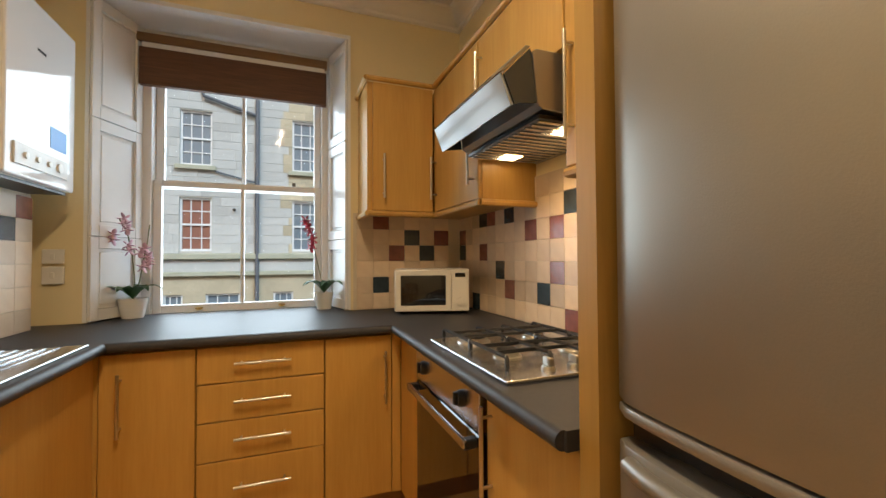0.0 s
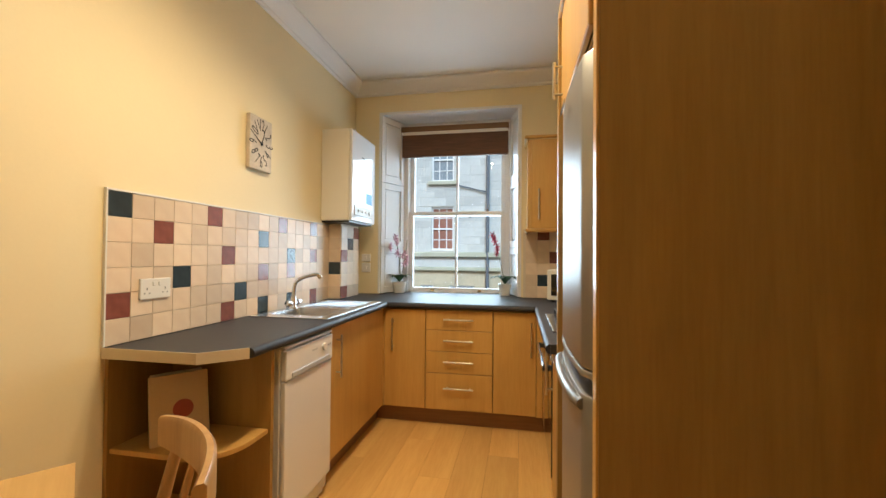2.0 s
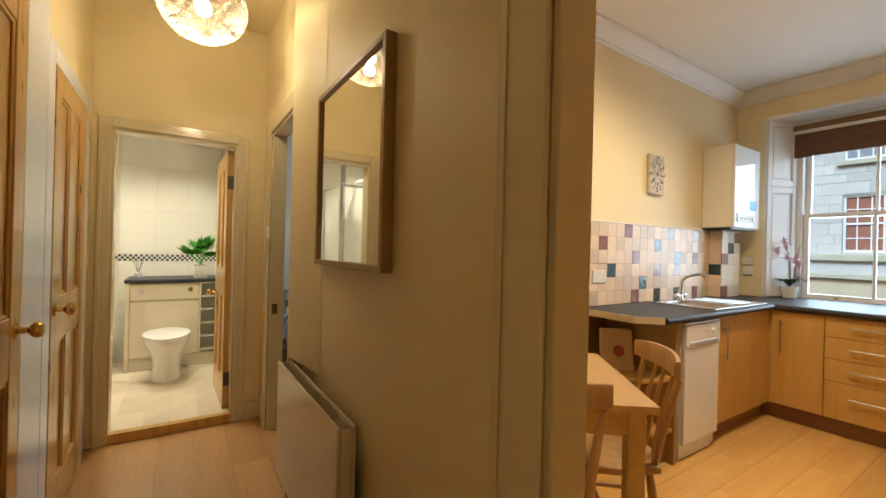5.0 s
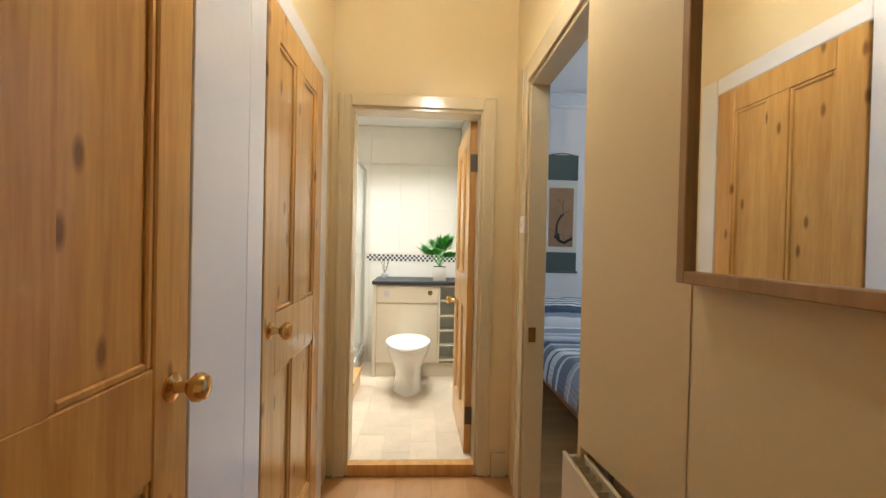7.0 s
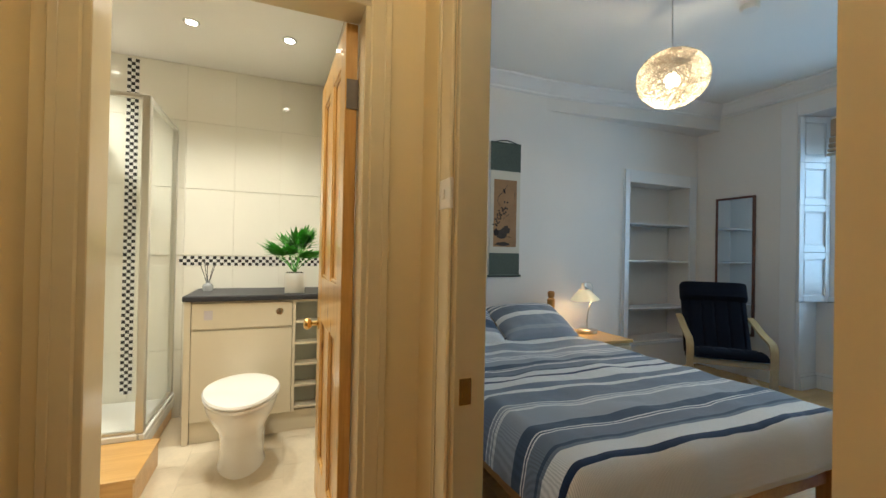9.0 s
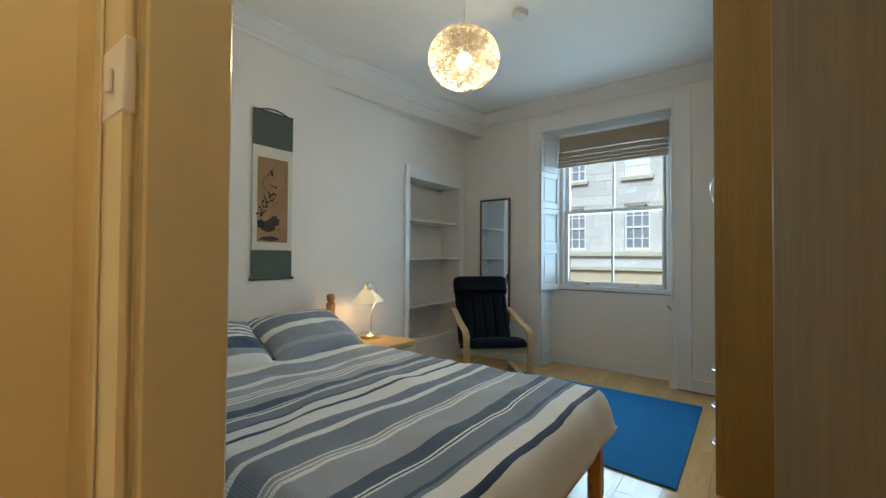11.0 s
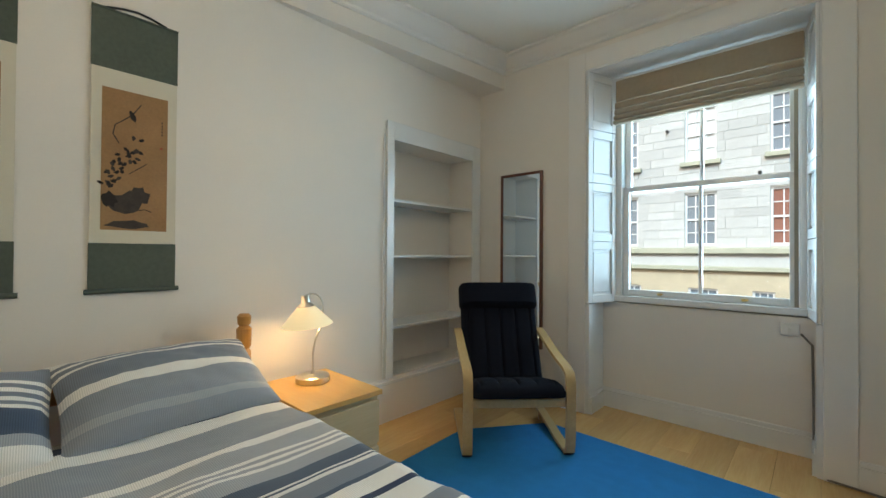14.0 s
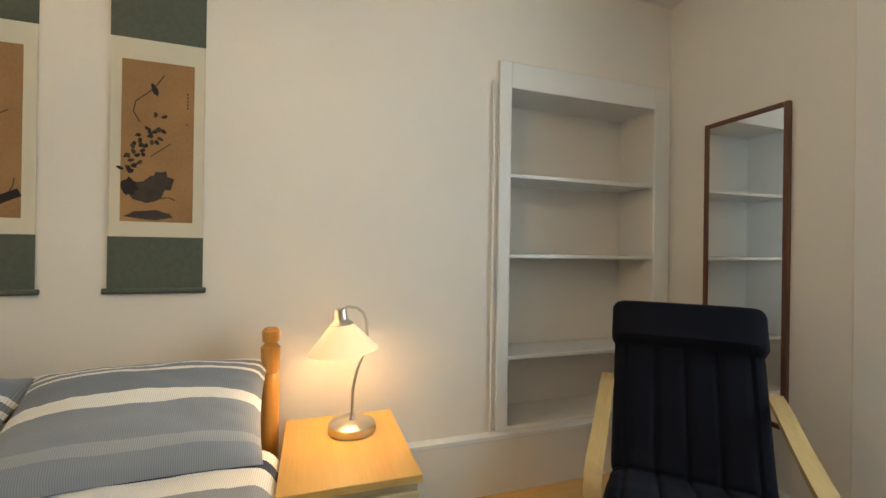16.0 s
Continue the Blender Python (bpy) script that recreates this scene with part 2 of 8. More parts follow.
def tube(bm, pts, r, seg=10):
    """A round tube through points."""
    pts = [Vector(p) for p in pts]
    rings = []
    prev = None
    for i, p in enumerate(pts):
        d = (pts[min(i + 1, len(pts) - 1)] - pts[max(i - 1, 0)]).normalized()
        u = prev - d * prev.dot(d) if prev else (Vector((0, 0, 1)) if abs(d.z) < 0.9 else Vector((1, 0, 0))).cross(d)
        u.normalize()
        prev = u
        v = d.cross(u)
        rr = r[i] if isinstance(r, (list, tuple)) else r
        rings.append([bm.verts.new(p + rr * (math.cos(2 * math.pi * k / seg) * u + math.sin(2 * math.pi * k / seg) * v)) for k in range(seg)])
    for a, b in zip(rings, rings[1:]):
        for k in range(seg):
            bm.faces.new((a[k], a[(k + 1) % seg], b[(k + 1) % seg], b[k]))
    bm.faces.new(rings[0])
    bm.faces.new(rings[-1])
    bmesh.ops.recalc_face_normals(bm, faces=bm.faces)
    return bm


def prism(bm, outline, z0, z1, plane="xy", bev=0.0, seg=2):
    """A flat outline pushed from z0 to z1 along the axis that the plane leaves out."""
    def at(p, h):
        return {"xy": (p[0], p[1], h), "xz": (p[0], h, p[1]), "yz": (h, p[0], p[1])}[plane]
    a = [bm.verts.new(at(p, z0)) for p in outline]
    b = [bm.verts.new(at(p, z1)) for p in outline]
    k = len(outline)
    fs = [bm.faces.new(a), bm.faces.new(b)] + [bm.faces.new((a[i], a[(i + 1) % k], b[(i + 1) % k], b[i])) for i in range(k)]
    bmesh.ops.recalc_face_normals(bm, faces=fs)
    if bev:
        es = list({e for f in fs[:2] for e in f.edges})
        bmesh.ops.bevel(bm, geom=es, offset=bev, segments=seg, affect="EDGES", profile=0.5)
    return bm


def mesh(name, bm, material, smooth=False):
    me = bpy.data.meshes.new(name)
    if smooth:
        for f in bm.faces:
            f.smooth = True
        for e in bm.edges:
            e.smooth = not e.is_manifold or e.calc_face_angle(0) < radians(40)
    bm.to_mesh(me)
    bm.free()
    me.materials.append(material)
    return me


def part(name, bm, material, parent, label="", smooth=True):
    ob = new(name, mesh(name, bm, material, smooth))
    ob.parent = parent
    if label:
        ob["label"] = label
    return ob


def thing(name, m=None, label="", category="", group="", kind=""):
    ob = new(name)
    ob.empty_display_size = 0.1
    ob.matrix_world = m or Matrix()
    return tagged(ob, label, category, group, kind)


def solid(name, bm, material, label="", category="", kind="", smooth=True, group=""):
    return tagged(new(name, mesh(name, bm, material, smooth)), label, category, group, kind)


def structure(name, boxes, material, label="", category="", bev=0.0):
    bm = bmesh.new()
    for a, b in boxes:
        box(bm, a, b, bev)
    return solid(name, bm, material, label, category, "structure", False)

# ---- the flat: walls, floors, ceilings ----
CEIL = 2.86
KL, KR = -1.03, 1.23           # kitchen side walls
NW = 2.16                      # room face of the window wall
HN, KS = -1.90, -1.80          # hall face and room face of the wall between
HS = -2.90                     # far side of the hall
BL = -4.545                    # bedroom wall behind the bed
BX = -2.525                    # hall face of the bathroom wall
KWIN = (-0.788, 0.499, 0.88, 2.58)
BWIN = (-3.556, -2.252, 0.0, 2.565)
KDOOR = (0.275, 1.06, 2.06)
BDOOR = (-2.265, -1.400, 2.075)
TDOOR = (-2.805, -2.075, 2.015)


def wall_y(name, y0, y1, x0, x1, z1, holes, material, label):
    """A wall along x with rectangular openings (x0, x1, z0, z1)."""
    bs = []
    x = x0
    for hx0, hx1, hz0, hz1 in sorted(holes):
        bs.append(((x, y0, 0), (hx0, y1, z1)))
        if hz0 > 0:
            bs.append(((hx0, y0, 0), (hx1, y1, hz0)))
        bs.append(((hx0, y0, hz1), (hx1, y1, z1)))
        x = hx1
    bs.append(((x, y0, 0), (x1, y1, z1)))
    return structure(name, bs, material, label, "wall")


# window wall, inner leaf in each room's paint
wall_y("wall_north_kitchen", NW, 2.46, -1.09, 1.40, CEIL, [KWIN], M_KWALL, "cream painted plaster wall with a deep window recess")
wall_y("wall_north_bedroom", NW, 2.46, -4.90, -1.09, CEIL, [BWIN], M_BWALL, "off-white painted plaster wall with a deep window recess")
structure("wall_outer", [((-5, 2.461, -4), (-3.42, 2.75, 4)), ((-3.42, 2.461, -4), (-2.38, 2.75, 0.84)), ((-3.42, 2.461, 2.55), (-2.38, 2.75, 4)),
                         ((-2.38, 2.461, -4), (-0.66, 2.75, 4)), ((-0.66, 2.461, -4), (0.37, 2.75, 0.86)), ((-0.66, 2.461, 2.55), (0.37, 2.75, 4)),
                         ((0.37, 2.461, -4), (1.5, 2.75, 4))], mat("outer_stone", (0.35, 0.31, 0.25), 0.9), "outer stone leaf of the window wall", "wall")
structure("wall_kitchen_west", [((-1.089, KS, 0), (KL, NW, CEIL))], M_KWALL, "cream painted kitchen wall", "wall")
structure("wall_bedroom_east", [((-1.15, KS, 0), (-1.091, NW, CEIL))], M_BWALL, "off-white painted bedroom wall", "wall")
structure("wall_east", [((KR, -3.0, 0), (1.40, NW, CEIL))], M_KWALL, "cream painted kitchen wall", "wall")
kd, bd = (KDOOR[0], KDOOR[1], 0, KDOOR[2]), (BDOOR[0], BDOOR[1], 0, BDOOR[2])
wall_y("wall_hall_north", HN, -1.851, BX, KR, CEIL, [kd, bd], M_HWALL, "cream painted hall wall with two doorways")
wall_y("wall_kitchen_south", -1.849, KS, -1.09, KR, CEIL, [kd], M_KWALL, "cream painted kitchen wall with a doorway")
wall_y("wall_bedroom_south", -1.849, KS, -4.70, -1.092, CEIL, [bd], M_BWALL, "off-white painted bedroom wall with a doorway")
structure("wall_bath_north", [((-4.70, -2.03, 0), (BX - 0.001, -1.85, CEIL))], mat("bath_tile_wall", (0.80, 0.76, 0.66), 0.12, var=0.02, bump=0.0), "white tiled bathroom wall", "wall")
structure("wall_hall_west", [((-2.62, -3.2, 0), (BX, TDOOR[0], CEIL)), ((-2.62, TDOOR[1], 0), (BX, -2.031, CEIL)),
                             ((-2.62, TDOOR[0], TDOOR[2]), (BX, TDOOR[1], CEIL)), ((BX - 0.06, -2.031, 0), (BX, HN, CEIL))], M_HWALL, "cream painted hall end wall with the bathroom doorway", "wall")
structure("wall_bath_west", [((-4.65, -4.0, 0), (-4.50, -2.03, 2.6))], MATS["bath_tile_wall"], "glossy white tiled bathroom wall", "wall")
structure("wall_bath_south", [((-4.65, -4.0, 0), (-2.62, -3.90, 2.6))], MATS["bath_tile_wall"], "glossy white tiled bathroom wall", "wall")
structure("wall_bath_east", [((-2.66, -3.90, 0), (-2.621, TDOOR[0], 2.6)), ((-2.66, TDOOR[1], 0), (-2.621, -2.031, 2.6)), ((-2.66, TDOOR[0], TDOOR[2]), (-2.621, TDOOR[1], 2.6))],
          MATS["bath_tile_wall"], "white tiled bathroom wall round the doorway", "wall")
# bedroom wall with the shelved press
NI = (1.107, 2.045, 0.30, 2.02)
structure("wall_west", [((-4.90, KS, 0), (BL, NI[0], CEIL)), ((-4.90, NI[1], 0), (BL, NW, CEIL)), ((-4.90, NI[0], 0), (BL, NI[1], NI[2])),
                        ((-4.90, NI[0], NI[3]), (BL, NI[1], CEIL)), ((-4.90, NI[0], NI[2]), (-4.82, NI[1], NI[3]))], M_BWALL,
          "off-white painted bedroom wall with a shelved recess", "wall")
structure("wall_south", [((-2.62, -3.02, 0), (KR, HS, CEIL))], M_HWALL, "cream painted hall wall", "wall")
structure("ceiling_kitchen", [((-1.09, KS, CEIL), (1.40, NW, CEIL + 0.1))], M_CEIL, "white painted kitchen ceiling", "ceiling")
structure("ceiling_bedroom", [((-4.90, KS, CEIL), (-1.091, NW, CEIL + 0.1))], M_CEIL, "white painted bedroom ceiling", "ceiling")
structure("ceiling_hall", [((BX - 0.1, -3.02, CEIL), (1.40, KS - 0.001, CEIL + 0.1))], M_HWALL, "cream painted hall ceiling", "ceiling")
structure("ceiling_bath", [((-4.65, -4.0, 2.47), (-2.621, -2.03, 2.6))], M_CEIL, "white bathroom ceiling with downlights", "ceiling")
structure("floor_base", [((-4.9, -4.0, -0.15), (1.4, 2.46, -0.012))], mat("floor_base", (0.3, 0.2, 0.1), 0.8), "timber floor base below the laminate", "floor")
structure("floor_bath", [((-4.5, -3.9, -0.01), (BX - 0.03, -2.03, 0.06))], mat("bath_vinyl", (0.66, 0.55, 0.38), 0.35, var=0.12, scale=5, bump=0.02), "pale stone-patterned vinyl bathroom floor", "floor")

# ---- joinery shared by the rooms ----
def cornice(name, x0, x1, y0, y1, material, drop=0.10, out=0.10, sides="nswe"):
    """A moulded cornice round a room's ceiling."""
    prof = [(0, 0), (out, 0), (out, -0.018), (out * 0.82, -0.026), (out * 0.6, -drop * 0.42), (out * 0.36, -drop * 0.66), (0.022, -drop * 0.78),
            (0.022, -drop * 0.92), (0.012, -drop), (0, -drop)]
    top = thing(name, label="white moulded plaster cornice below the ceiling", category="cornice", kind="structure")
    runs = {"n": ((x0, y1), (x1, y1), (0, -1)), "s": ((x0, y0), (x1, y0), (0, 1)), "w": ((x0, y0), (x0, y1), (1, 0)), "e": ((x1, y0), (x1, y1), (-1, 0))}
    for s in sides:
        a, b, n = runs[s]
        bm = bmesh.new()
        rows = []
        for p, sg in ((a, 1), (b, -1)):
            d = ((b[0] - a[0]) and 1, (b[1] - a[1]) and 1)
            rows.append([bm.verts.new((p[0] + n[0] * o + d[0] * sg * o * 0.999, p[1] + n[1] * o + d[1] * sg * o * 0.999, CEIL - 0.002 + h)) for o, h in prof])
        k = len(prof)
        for i in range(k):
            bm.faces.new((rows[0][i], rows[0][(i + 1) % k], rows[1][(i + 1) % k], rows[1][i]))
        bm.faces.new(rows[0])
        bm.faces.new(rows[1])
        bmesh.ops.recalc_face_normals(bm, faces=bm.faces)
        part("moulding", bm, material, top, smooth=False)
    return top


def cornice_run(name, a, b, material, drop, out):
    """One straight length of cornice between two plan points, its profile on the right-hand side of the way."""
    prof = [(0, 0), (out, 0), (out, -0.018), (out * 0.82, -0.026), (out * 0.6, -drop * 0.42), (out * 0.36, -drop * 0.66), (0.022, -drop * 0.78),
            (0.022, -drop * 0.92), (0.012, -drop), (0, -drop)]
    d = (Vector(b) - Vector(a)).normalized()
    n = Vector((d.y, -d.x))
    bm = bmesh.new()
    rows = [[bm.verts.new((p[0] + n.x * o, p[1] + n.y * o, CEIL - 0.0035 + h)) for o, h in prof] for p in (a, b)]
    k = len(prof)
    for i in range(k):
        bm.faces.new((rows[0][i], rows[0][(i + 1) % k], rows[1][(i + 1) % k], rows[1][i]))
    bmesh.ops.recalc_face_normals(bm, faces=bm.faces)
    return solid(name, bm, material, "white moulded plaster cornice below the ceiling", "cornice", "structure", False)


def skirting(name, runs, material, h=0.14, t=0.018):
    """Moulded skirting boards along runs of (x0, y0, x1, y1, nx, ny), n pointing into the room."""
    top = thing(name, label="painted moulded skirting board along the wall", category="skirting", kind="structure")
    for x0, y0, x1, y1, nx, ny in runs:
        bm = bx((x0, y0, 0.001), (x1 + nx * t, y1 + ny * t, h - 0.03))
        box(bm, (x0, y0, h - 0.03), (x1 + nx * t * 0.55, y1 + ny * t * 0.55, h), 0.003)
        part("board", bm, material, top, smooth=False)
    return top


def bar_handle(name, parent, a, b, n, r=0.006, out=0.032):
    """A round bar handle from a to b, held off along n by two pegs."""
    a, b, n = Vector(a), Vector(b), Vector(n)
    bm = cyl(bmesh.new(), a + n * out, b + n * out, r, seg=10)
    for f in (0.12, 0.88):
        p = a.lerp(b, f)
        cyl(bm, p, p + n * out, r * 0.8, seg=8)
    return part(name, bm, M_NICKEL, parent, "brushed nickel bar handle")


def panel_door(name, w, h, knob_side, m, label, t=0.04, four=True, knob=M_BRASS, material=None, kind="structure", knob_z=0.98):
    """A framed pine door: stiles, rails, sunk panels, hinges and a knob on both faces. Local x runs from the hinge, y is the thickness."""
    material = material or M_PINE
    top = thing(name, m, label, "door", kind=kind)
    s, mid = 0.105, 0.93
    part("stile", bx((0, 0, 0), (s, t, h), 0.003), material, top, smooth=False)
    part("stile", bx((w - s, 0, 0), (w, t, h), 0.003), material, top, smooth=False)
    for z0, z1 in ((0.0, 0.20), (mid - 0.10, mid + 0.10), (h - 0.11, h)):
        part("rail", bx((s + 0.001, 0.001, z0), (w - s - 0.001, t - 0.001, z1), 0.002), material, top, smooth=False)
    part("muntin", bx((w / 2 - 0.05, 0.001, 0.2), (w / 2 + 0.05, t - 0.001, mid - 0.1), 0.002), material, top, smooth=False)
    part("muntin", bx((w / 2 - 0.05, 0.001, mid + 0.1), (w / 2 + 0.05, t - 0.001, h - 0.11), 0.002), material, top, smooth=False)
    for x0, x1 in ((s, w / 2 - 0.05), (w / 2 + 0.05, w - s)):
        for z0, z1 in ((0.2, mid - 0.1), (mid + 0.1, h - 0.11)):
            bm = bx((x0, 0.013, z0), (x1, t - 0.013, z1))
            for y0, y1 in ((0.005, 0.014), (t - 0.014, t - 0.005)):
                box(bm, (x0, y0, z0), (x0 + 0.014, y1, z1), 0.003)
                box(bm, (x1 - 0.014, y0, z0), (x1, y1, z1), 0.003)
                box(bm, (x0 + 0.014, y0, z0), (x1 - 0.014, y1, z0 + 0.014), 0.003)
                box(bm, (x0 + 0.014, y0, z1 - 0.014), (x1 - 0.014, y1, z1), 0.003)
            part("panel", bm, material, top, smooth=False)
    for y, d in ((0, -1), (t, 1)):
        prof = [(0.027, 0), (0.027, 0.005), (0.012, 0.009), (0.010, 0.03), (0.018, 0.036), (0.027, 0.046), (0.028, 0.055), (0.022, 0.066), (0.008, 0.07)]
        part("door_knob", lathe(bmesh.new(), [(r, y + d * q) for r, q in prof], (w - 0.055, 0, knob_z), 20, "y"), knob, top, "polished brass knob on a round rose")
    for z in (0.22, h - 0.24):
        bm = bx((-0.004, -0.003, z - 0.05), (0.003, t * 0.9, z + 0.05))
        cyl(bm, (-0.002, -0.006, z - 0.052), (-0.002, -0.006, z + 0.052), 0.006, seg=10)
        part("hinge", bm, M_HINGE, top, "dark steel butt hinge")
    part("lock_plate", bx((w - 0.001, t * 0.2, 0.93), (w + 0.003, t * 0.8, 1.06)), M_BRASS, top, "brass lock plate")
    return top


M_HINGE = mat("dark_hinge_steel", (0.14, 0.12, 0.10), 0.4, 0.9, var=0.1)


def door_case(name, axis, a0, a1, h, d0, d1, material, arch=0.075, faces=(0, 1)):
    """Lining and architraves of a doorway; axis: the wall's run; d0, d1: its two faces."""
    top = thing(name, label="gloss painted door lining with moulded architrave", category="door frame", kind="structure")

    def b(u0, u1, v0, v1, z0, z1, bev=0.003):
        p, q = ((u0, v0, z0), (u1, v1, z1)) if axis == "x" else ((v0, u0, z0), (v1, u1, z1))
        return bx(p, q, bev)
    t = 0.022
    part("jamb", b(a0, a0 + t, d0 + 0.003, d1 - 0.003, 0, h - t), material, top, smooth=False)
    part("jamb", b(a1 - t, a1, d0 + 0.003, d1 - 0.003, 0, h - t), material, top, smooth=False)
    part("head", b(a0, a1, d0 + 0.003, d1 - 0.003, h - t, h), material, top, smooth=False)
    for i in faces:
        d, s = ((d0, -1), (d1, 1))[i]
        for z0, z1, u0, u1 in ((0, h + arch, a0 - arch, a0 + 0.006), (0, h + arch, a1 - 0.006, a1 + arch)):
            bm = b(u0, u1, d, d + s * 0.012, z0, z1, 0.005)
            uo = (u0, u0 + 0.022) if u0 < a0 else (u1 - 0.022, u1)
            p, q = ((uo[0], d + s * 0.012, z0), (uo[1], d + s * 0.016, z1)) if axis == "x" else ((d + s * 0.012, uo[0], z0), (d + s * 0.016, uo[1], z1))
            box(bm, p, q, 0.0019, 2)
            part("architrave", bm, material, top, smooth=False)
        part("architrave", b(a0 + 0.007, a1 - 0.007, d, d + s * 0.012, h - 0.006, h + arch, 0.004), material, top, smooth=False)
    return top


def sash_window(name, x0, x1, z0, z1, rail, y, label):
    """A two-over-two sash window with frame, sashes, glazing bars, panes, lifts and catch."""
    top = thing(name, label=label, category="window", kind="structure")
    f = 0.05
    bm = bx((x0 - 0.03, y - 0.02, z0 - 0.03), (x0 + f * 0.6, y + 0.12, z1 + 0.05), 0.004)
    box(bm, (x1 - f * 0.6, y - 0.02, z0 - 0.03), (x1 + 0.03, y + 0.12, z1 + 0.05), 0.004)
    box(bm, (x0 + f * 0.6, y - 0.02, z1 - 0.02), (x1 - f * 0.6, y + 0.12, z1 + 0.05), 0.004)
    part("window_frame", bm, M_GLOSS, top, smooth=False)
    part("window_sill", bx((x0 - 0.03, y - 0.045, z0 - 0.035), (x1 + 0.03, y + 0.1, z0 + 0.012), 0.006), M_GLOSS, top, smooth=False)
    for nm, a, b, yy in (("lower_sash", z0 + 0.013, rail + 0.02, y + 0.012), ("upper_sash", rail - 0.02, z1 - 0.022, y + 0.062)):
        xa, xb = x0 + f * 0.62, x1 - f * 0.62
        s = 0.042
        bot = 0.045 if nm == "lower_sash" else 0.036
        bm = bx((xa, yy, a), (xa + s, yy + 0.04, b), 0.003)
        box(bm, (xb - s, yy, a), (xb, yy + 0.04, b), 0.003)
        box(bm, (xa + s, yy, a), (xb - s, yy + 0.04, a + bot), 0.003)
        box(bm, (xa + s, yy, b - 0.038), (xb - s, yy + 0.04, b), 0.003)
        xm = (xa + xb) / 2
        box(bm, (xm - 0.011, yy + 0.004, a + bot), (xm + 0.011, yy + 0.036, b - 0.038), 0.004)
        sash = part(nm, bm, M_GLOSS, top, smooth=False)
        for p, q in ((xa + s, xm - 0.011), (xm + 0.011, xb - s)):
            pane = part("pane", bx((p, yy + 0.018, a + bot), (q, yy + 0.022, b - 0.038)), M_GLASS, sash, smooth=False)
            pane.visible_shadow = False
    for fx in (0.27, 0.73):
        xx = x0 + (x1 - x0) * fx
        bm = bx((xx - 0.02, y - 0.006, z0 + 0.03), (xx + 0.02, y + 0.012, z0 + 0.042), 0.003)
        box(bm, (xx - 0.012, y - 0.02, z0 + 0.026), (xx + 0.012, y - 0.005, z0 + 0.034), 0.003)
        part("sash_lift", bm, M_BRASS, top, "small brass sash lift")
    bm = cyl(bmesh.new(), (x0 + (x1 - x0) * 0.8, y + 0.03, rail + 0.02), (x0 + (x1 - x0) * 0.8, y + 0.03, rail + 0.045), 0.011, seg=10)
    part("sash_catch", bm, M_HINGE, top, "dark sash fastener")
    return top


def shutter(name, p0, p1, z0, z1, inward, breaks):
    """A panelled shutter case lining one splayed side of a window recess."""
    top = thing(name, label="white gloss panelled shutter lining the window recess", category="shutter", kind="structure")
    p0, p1 = Vector((*p0, 0)), Vector((*p1, 0))
    d = (p1 - p0)
    w = d.length
    d.normalize()
    n = Vector((-d.y, d.x, 0)) * inward
    m = Matrix(((d.x, n.x, 0, p0.x), (d.y, n.y, 0, p0.y), (0, 0, 1, 0), (0, 0, 0, 1)))
    top.matrix_world = m
    part("backing", bx((0, 0.0, z0), (w, 0.012, z1), 0.0), M_GLOSS, top, smooth=False)
    zs = [z0, *breaks, z1]
    for a, b in zip(zs, zs[1:]):
        bm = bx((0.0, 0.0125, a + 0.002), (0.045, 0.028, b - 0.002), 0.002)
        box(bm, (w - 0.045, 0.0125, a + 0.002), (w, 0.028, b - 0.002), 0.002)
        box(bm, (0.045, 0.0125, a + 0.002), (w - 0.045, 0.028, a + 0.06), 0.002)
        box(bm, (0.045, 0.0125, b - 0.06), (w - 0.045, 0.028, b - 0.002), 0.002)
        part("panel_frame", bm, M_GLOSS, top, smooth=False)
        bm = bx((0.062, 0.0122, a + 0.077), (w - 0.062, 0.018, b - 0.077), 0.004)
        part("panel", bm, M_GLOSS, top, smooth=False)
    return top


# windows and recess linings
sash_window("window_1", -0.62, 0.385, 0.905, 2.53, 1.683, 2.462, "white painted timber sash window, closed, above the worktop")
sash_window("window_2", -3.42, -2.33, 0.86, 2.53, 1.683, 2.462, "white painted timber sash window, closed, in a deep recess")
structure("window_head_kitchen", [((KWIN[0], NW - 0.004, KWIN[3] - 0.012), (KWIN[1], 2.445, KWIN[3] - 0.001))], M_GLOSS, "white gloss lining above the window", "trim")
structure("window_head_bedroom", [((BWIN[0], NW - 0.004, BWIN[3] - 0.012), (BWIN[1], 2.445, BWIN[3] - 0.001))], M_GLOSS, "white gloss lining above the window", "trim")
shutter("shutter_1", (KWIN[0] + 0.001, NW), (-0.655, 2.445), 0.925, KWIN[3] - 0.013, -1, (1.35, 1.95))
shutter("shutter_2", (KWIN[1] - 0.001, NW), (0.42, 2.445), 0.925, KWIN[3] - 0.013, 1, (1.35, 1.95))
shutter("shutter_3", (BWIN[0] + 0.001, NW), (-3.455, 2.445), 0.82, BWIN[3] - 0.013, -1, (1.28, 1.72, 2.12))
shutter("shutter_4", (BWIN[1] - 0.001, NW), (-2.295, 2.445), 0.82, BWIN[3] - 0.013, 1, (1.28, 1.72, 2.12))
structure("window_trim_kitchen", [((KWIN[0] - 0.004, NW - 0.012, 0.925), (KWIN[0] + 0.012, NW - 0.001, KWIN[3] + 0.012)), ((KWIN[1] - 0.012, NW - 0.012, 0.925), (KWIN[1] + 0.004, NW - 0.001, KWIN[3] + 0.012)),
                                  ((KWIN[0] + 0.012, NW - 0.012, KWIN[3] - 0.012), (KWIN[1] - 0.012, NW - 0.005, KWIN[3] + 0.012))], M_GLOSS, "white gloss edge bead round the window recess", "trim")
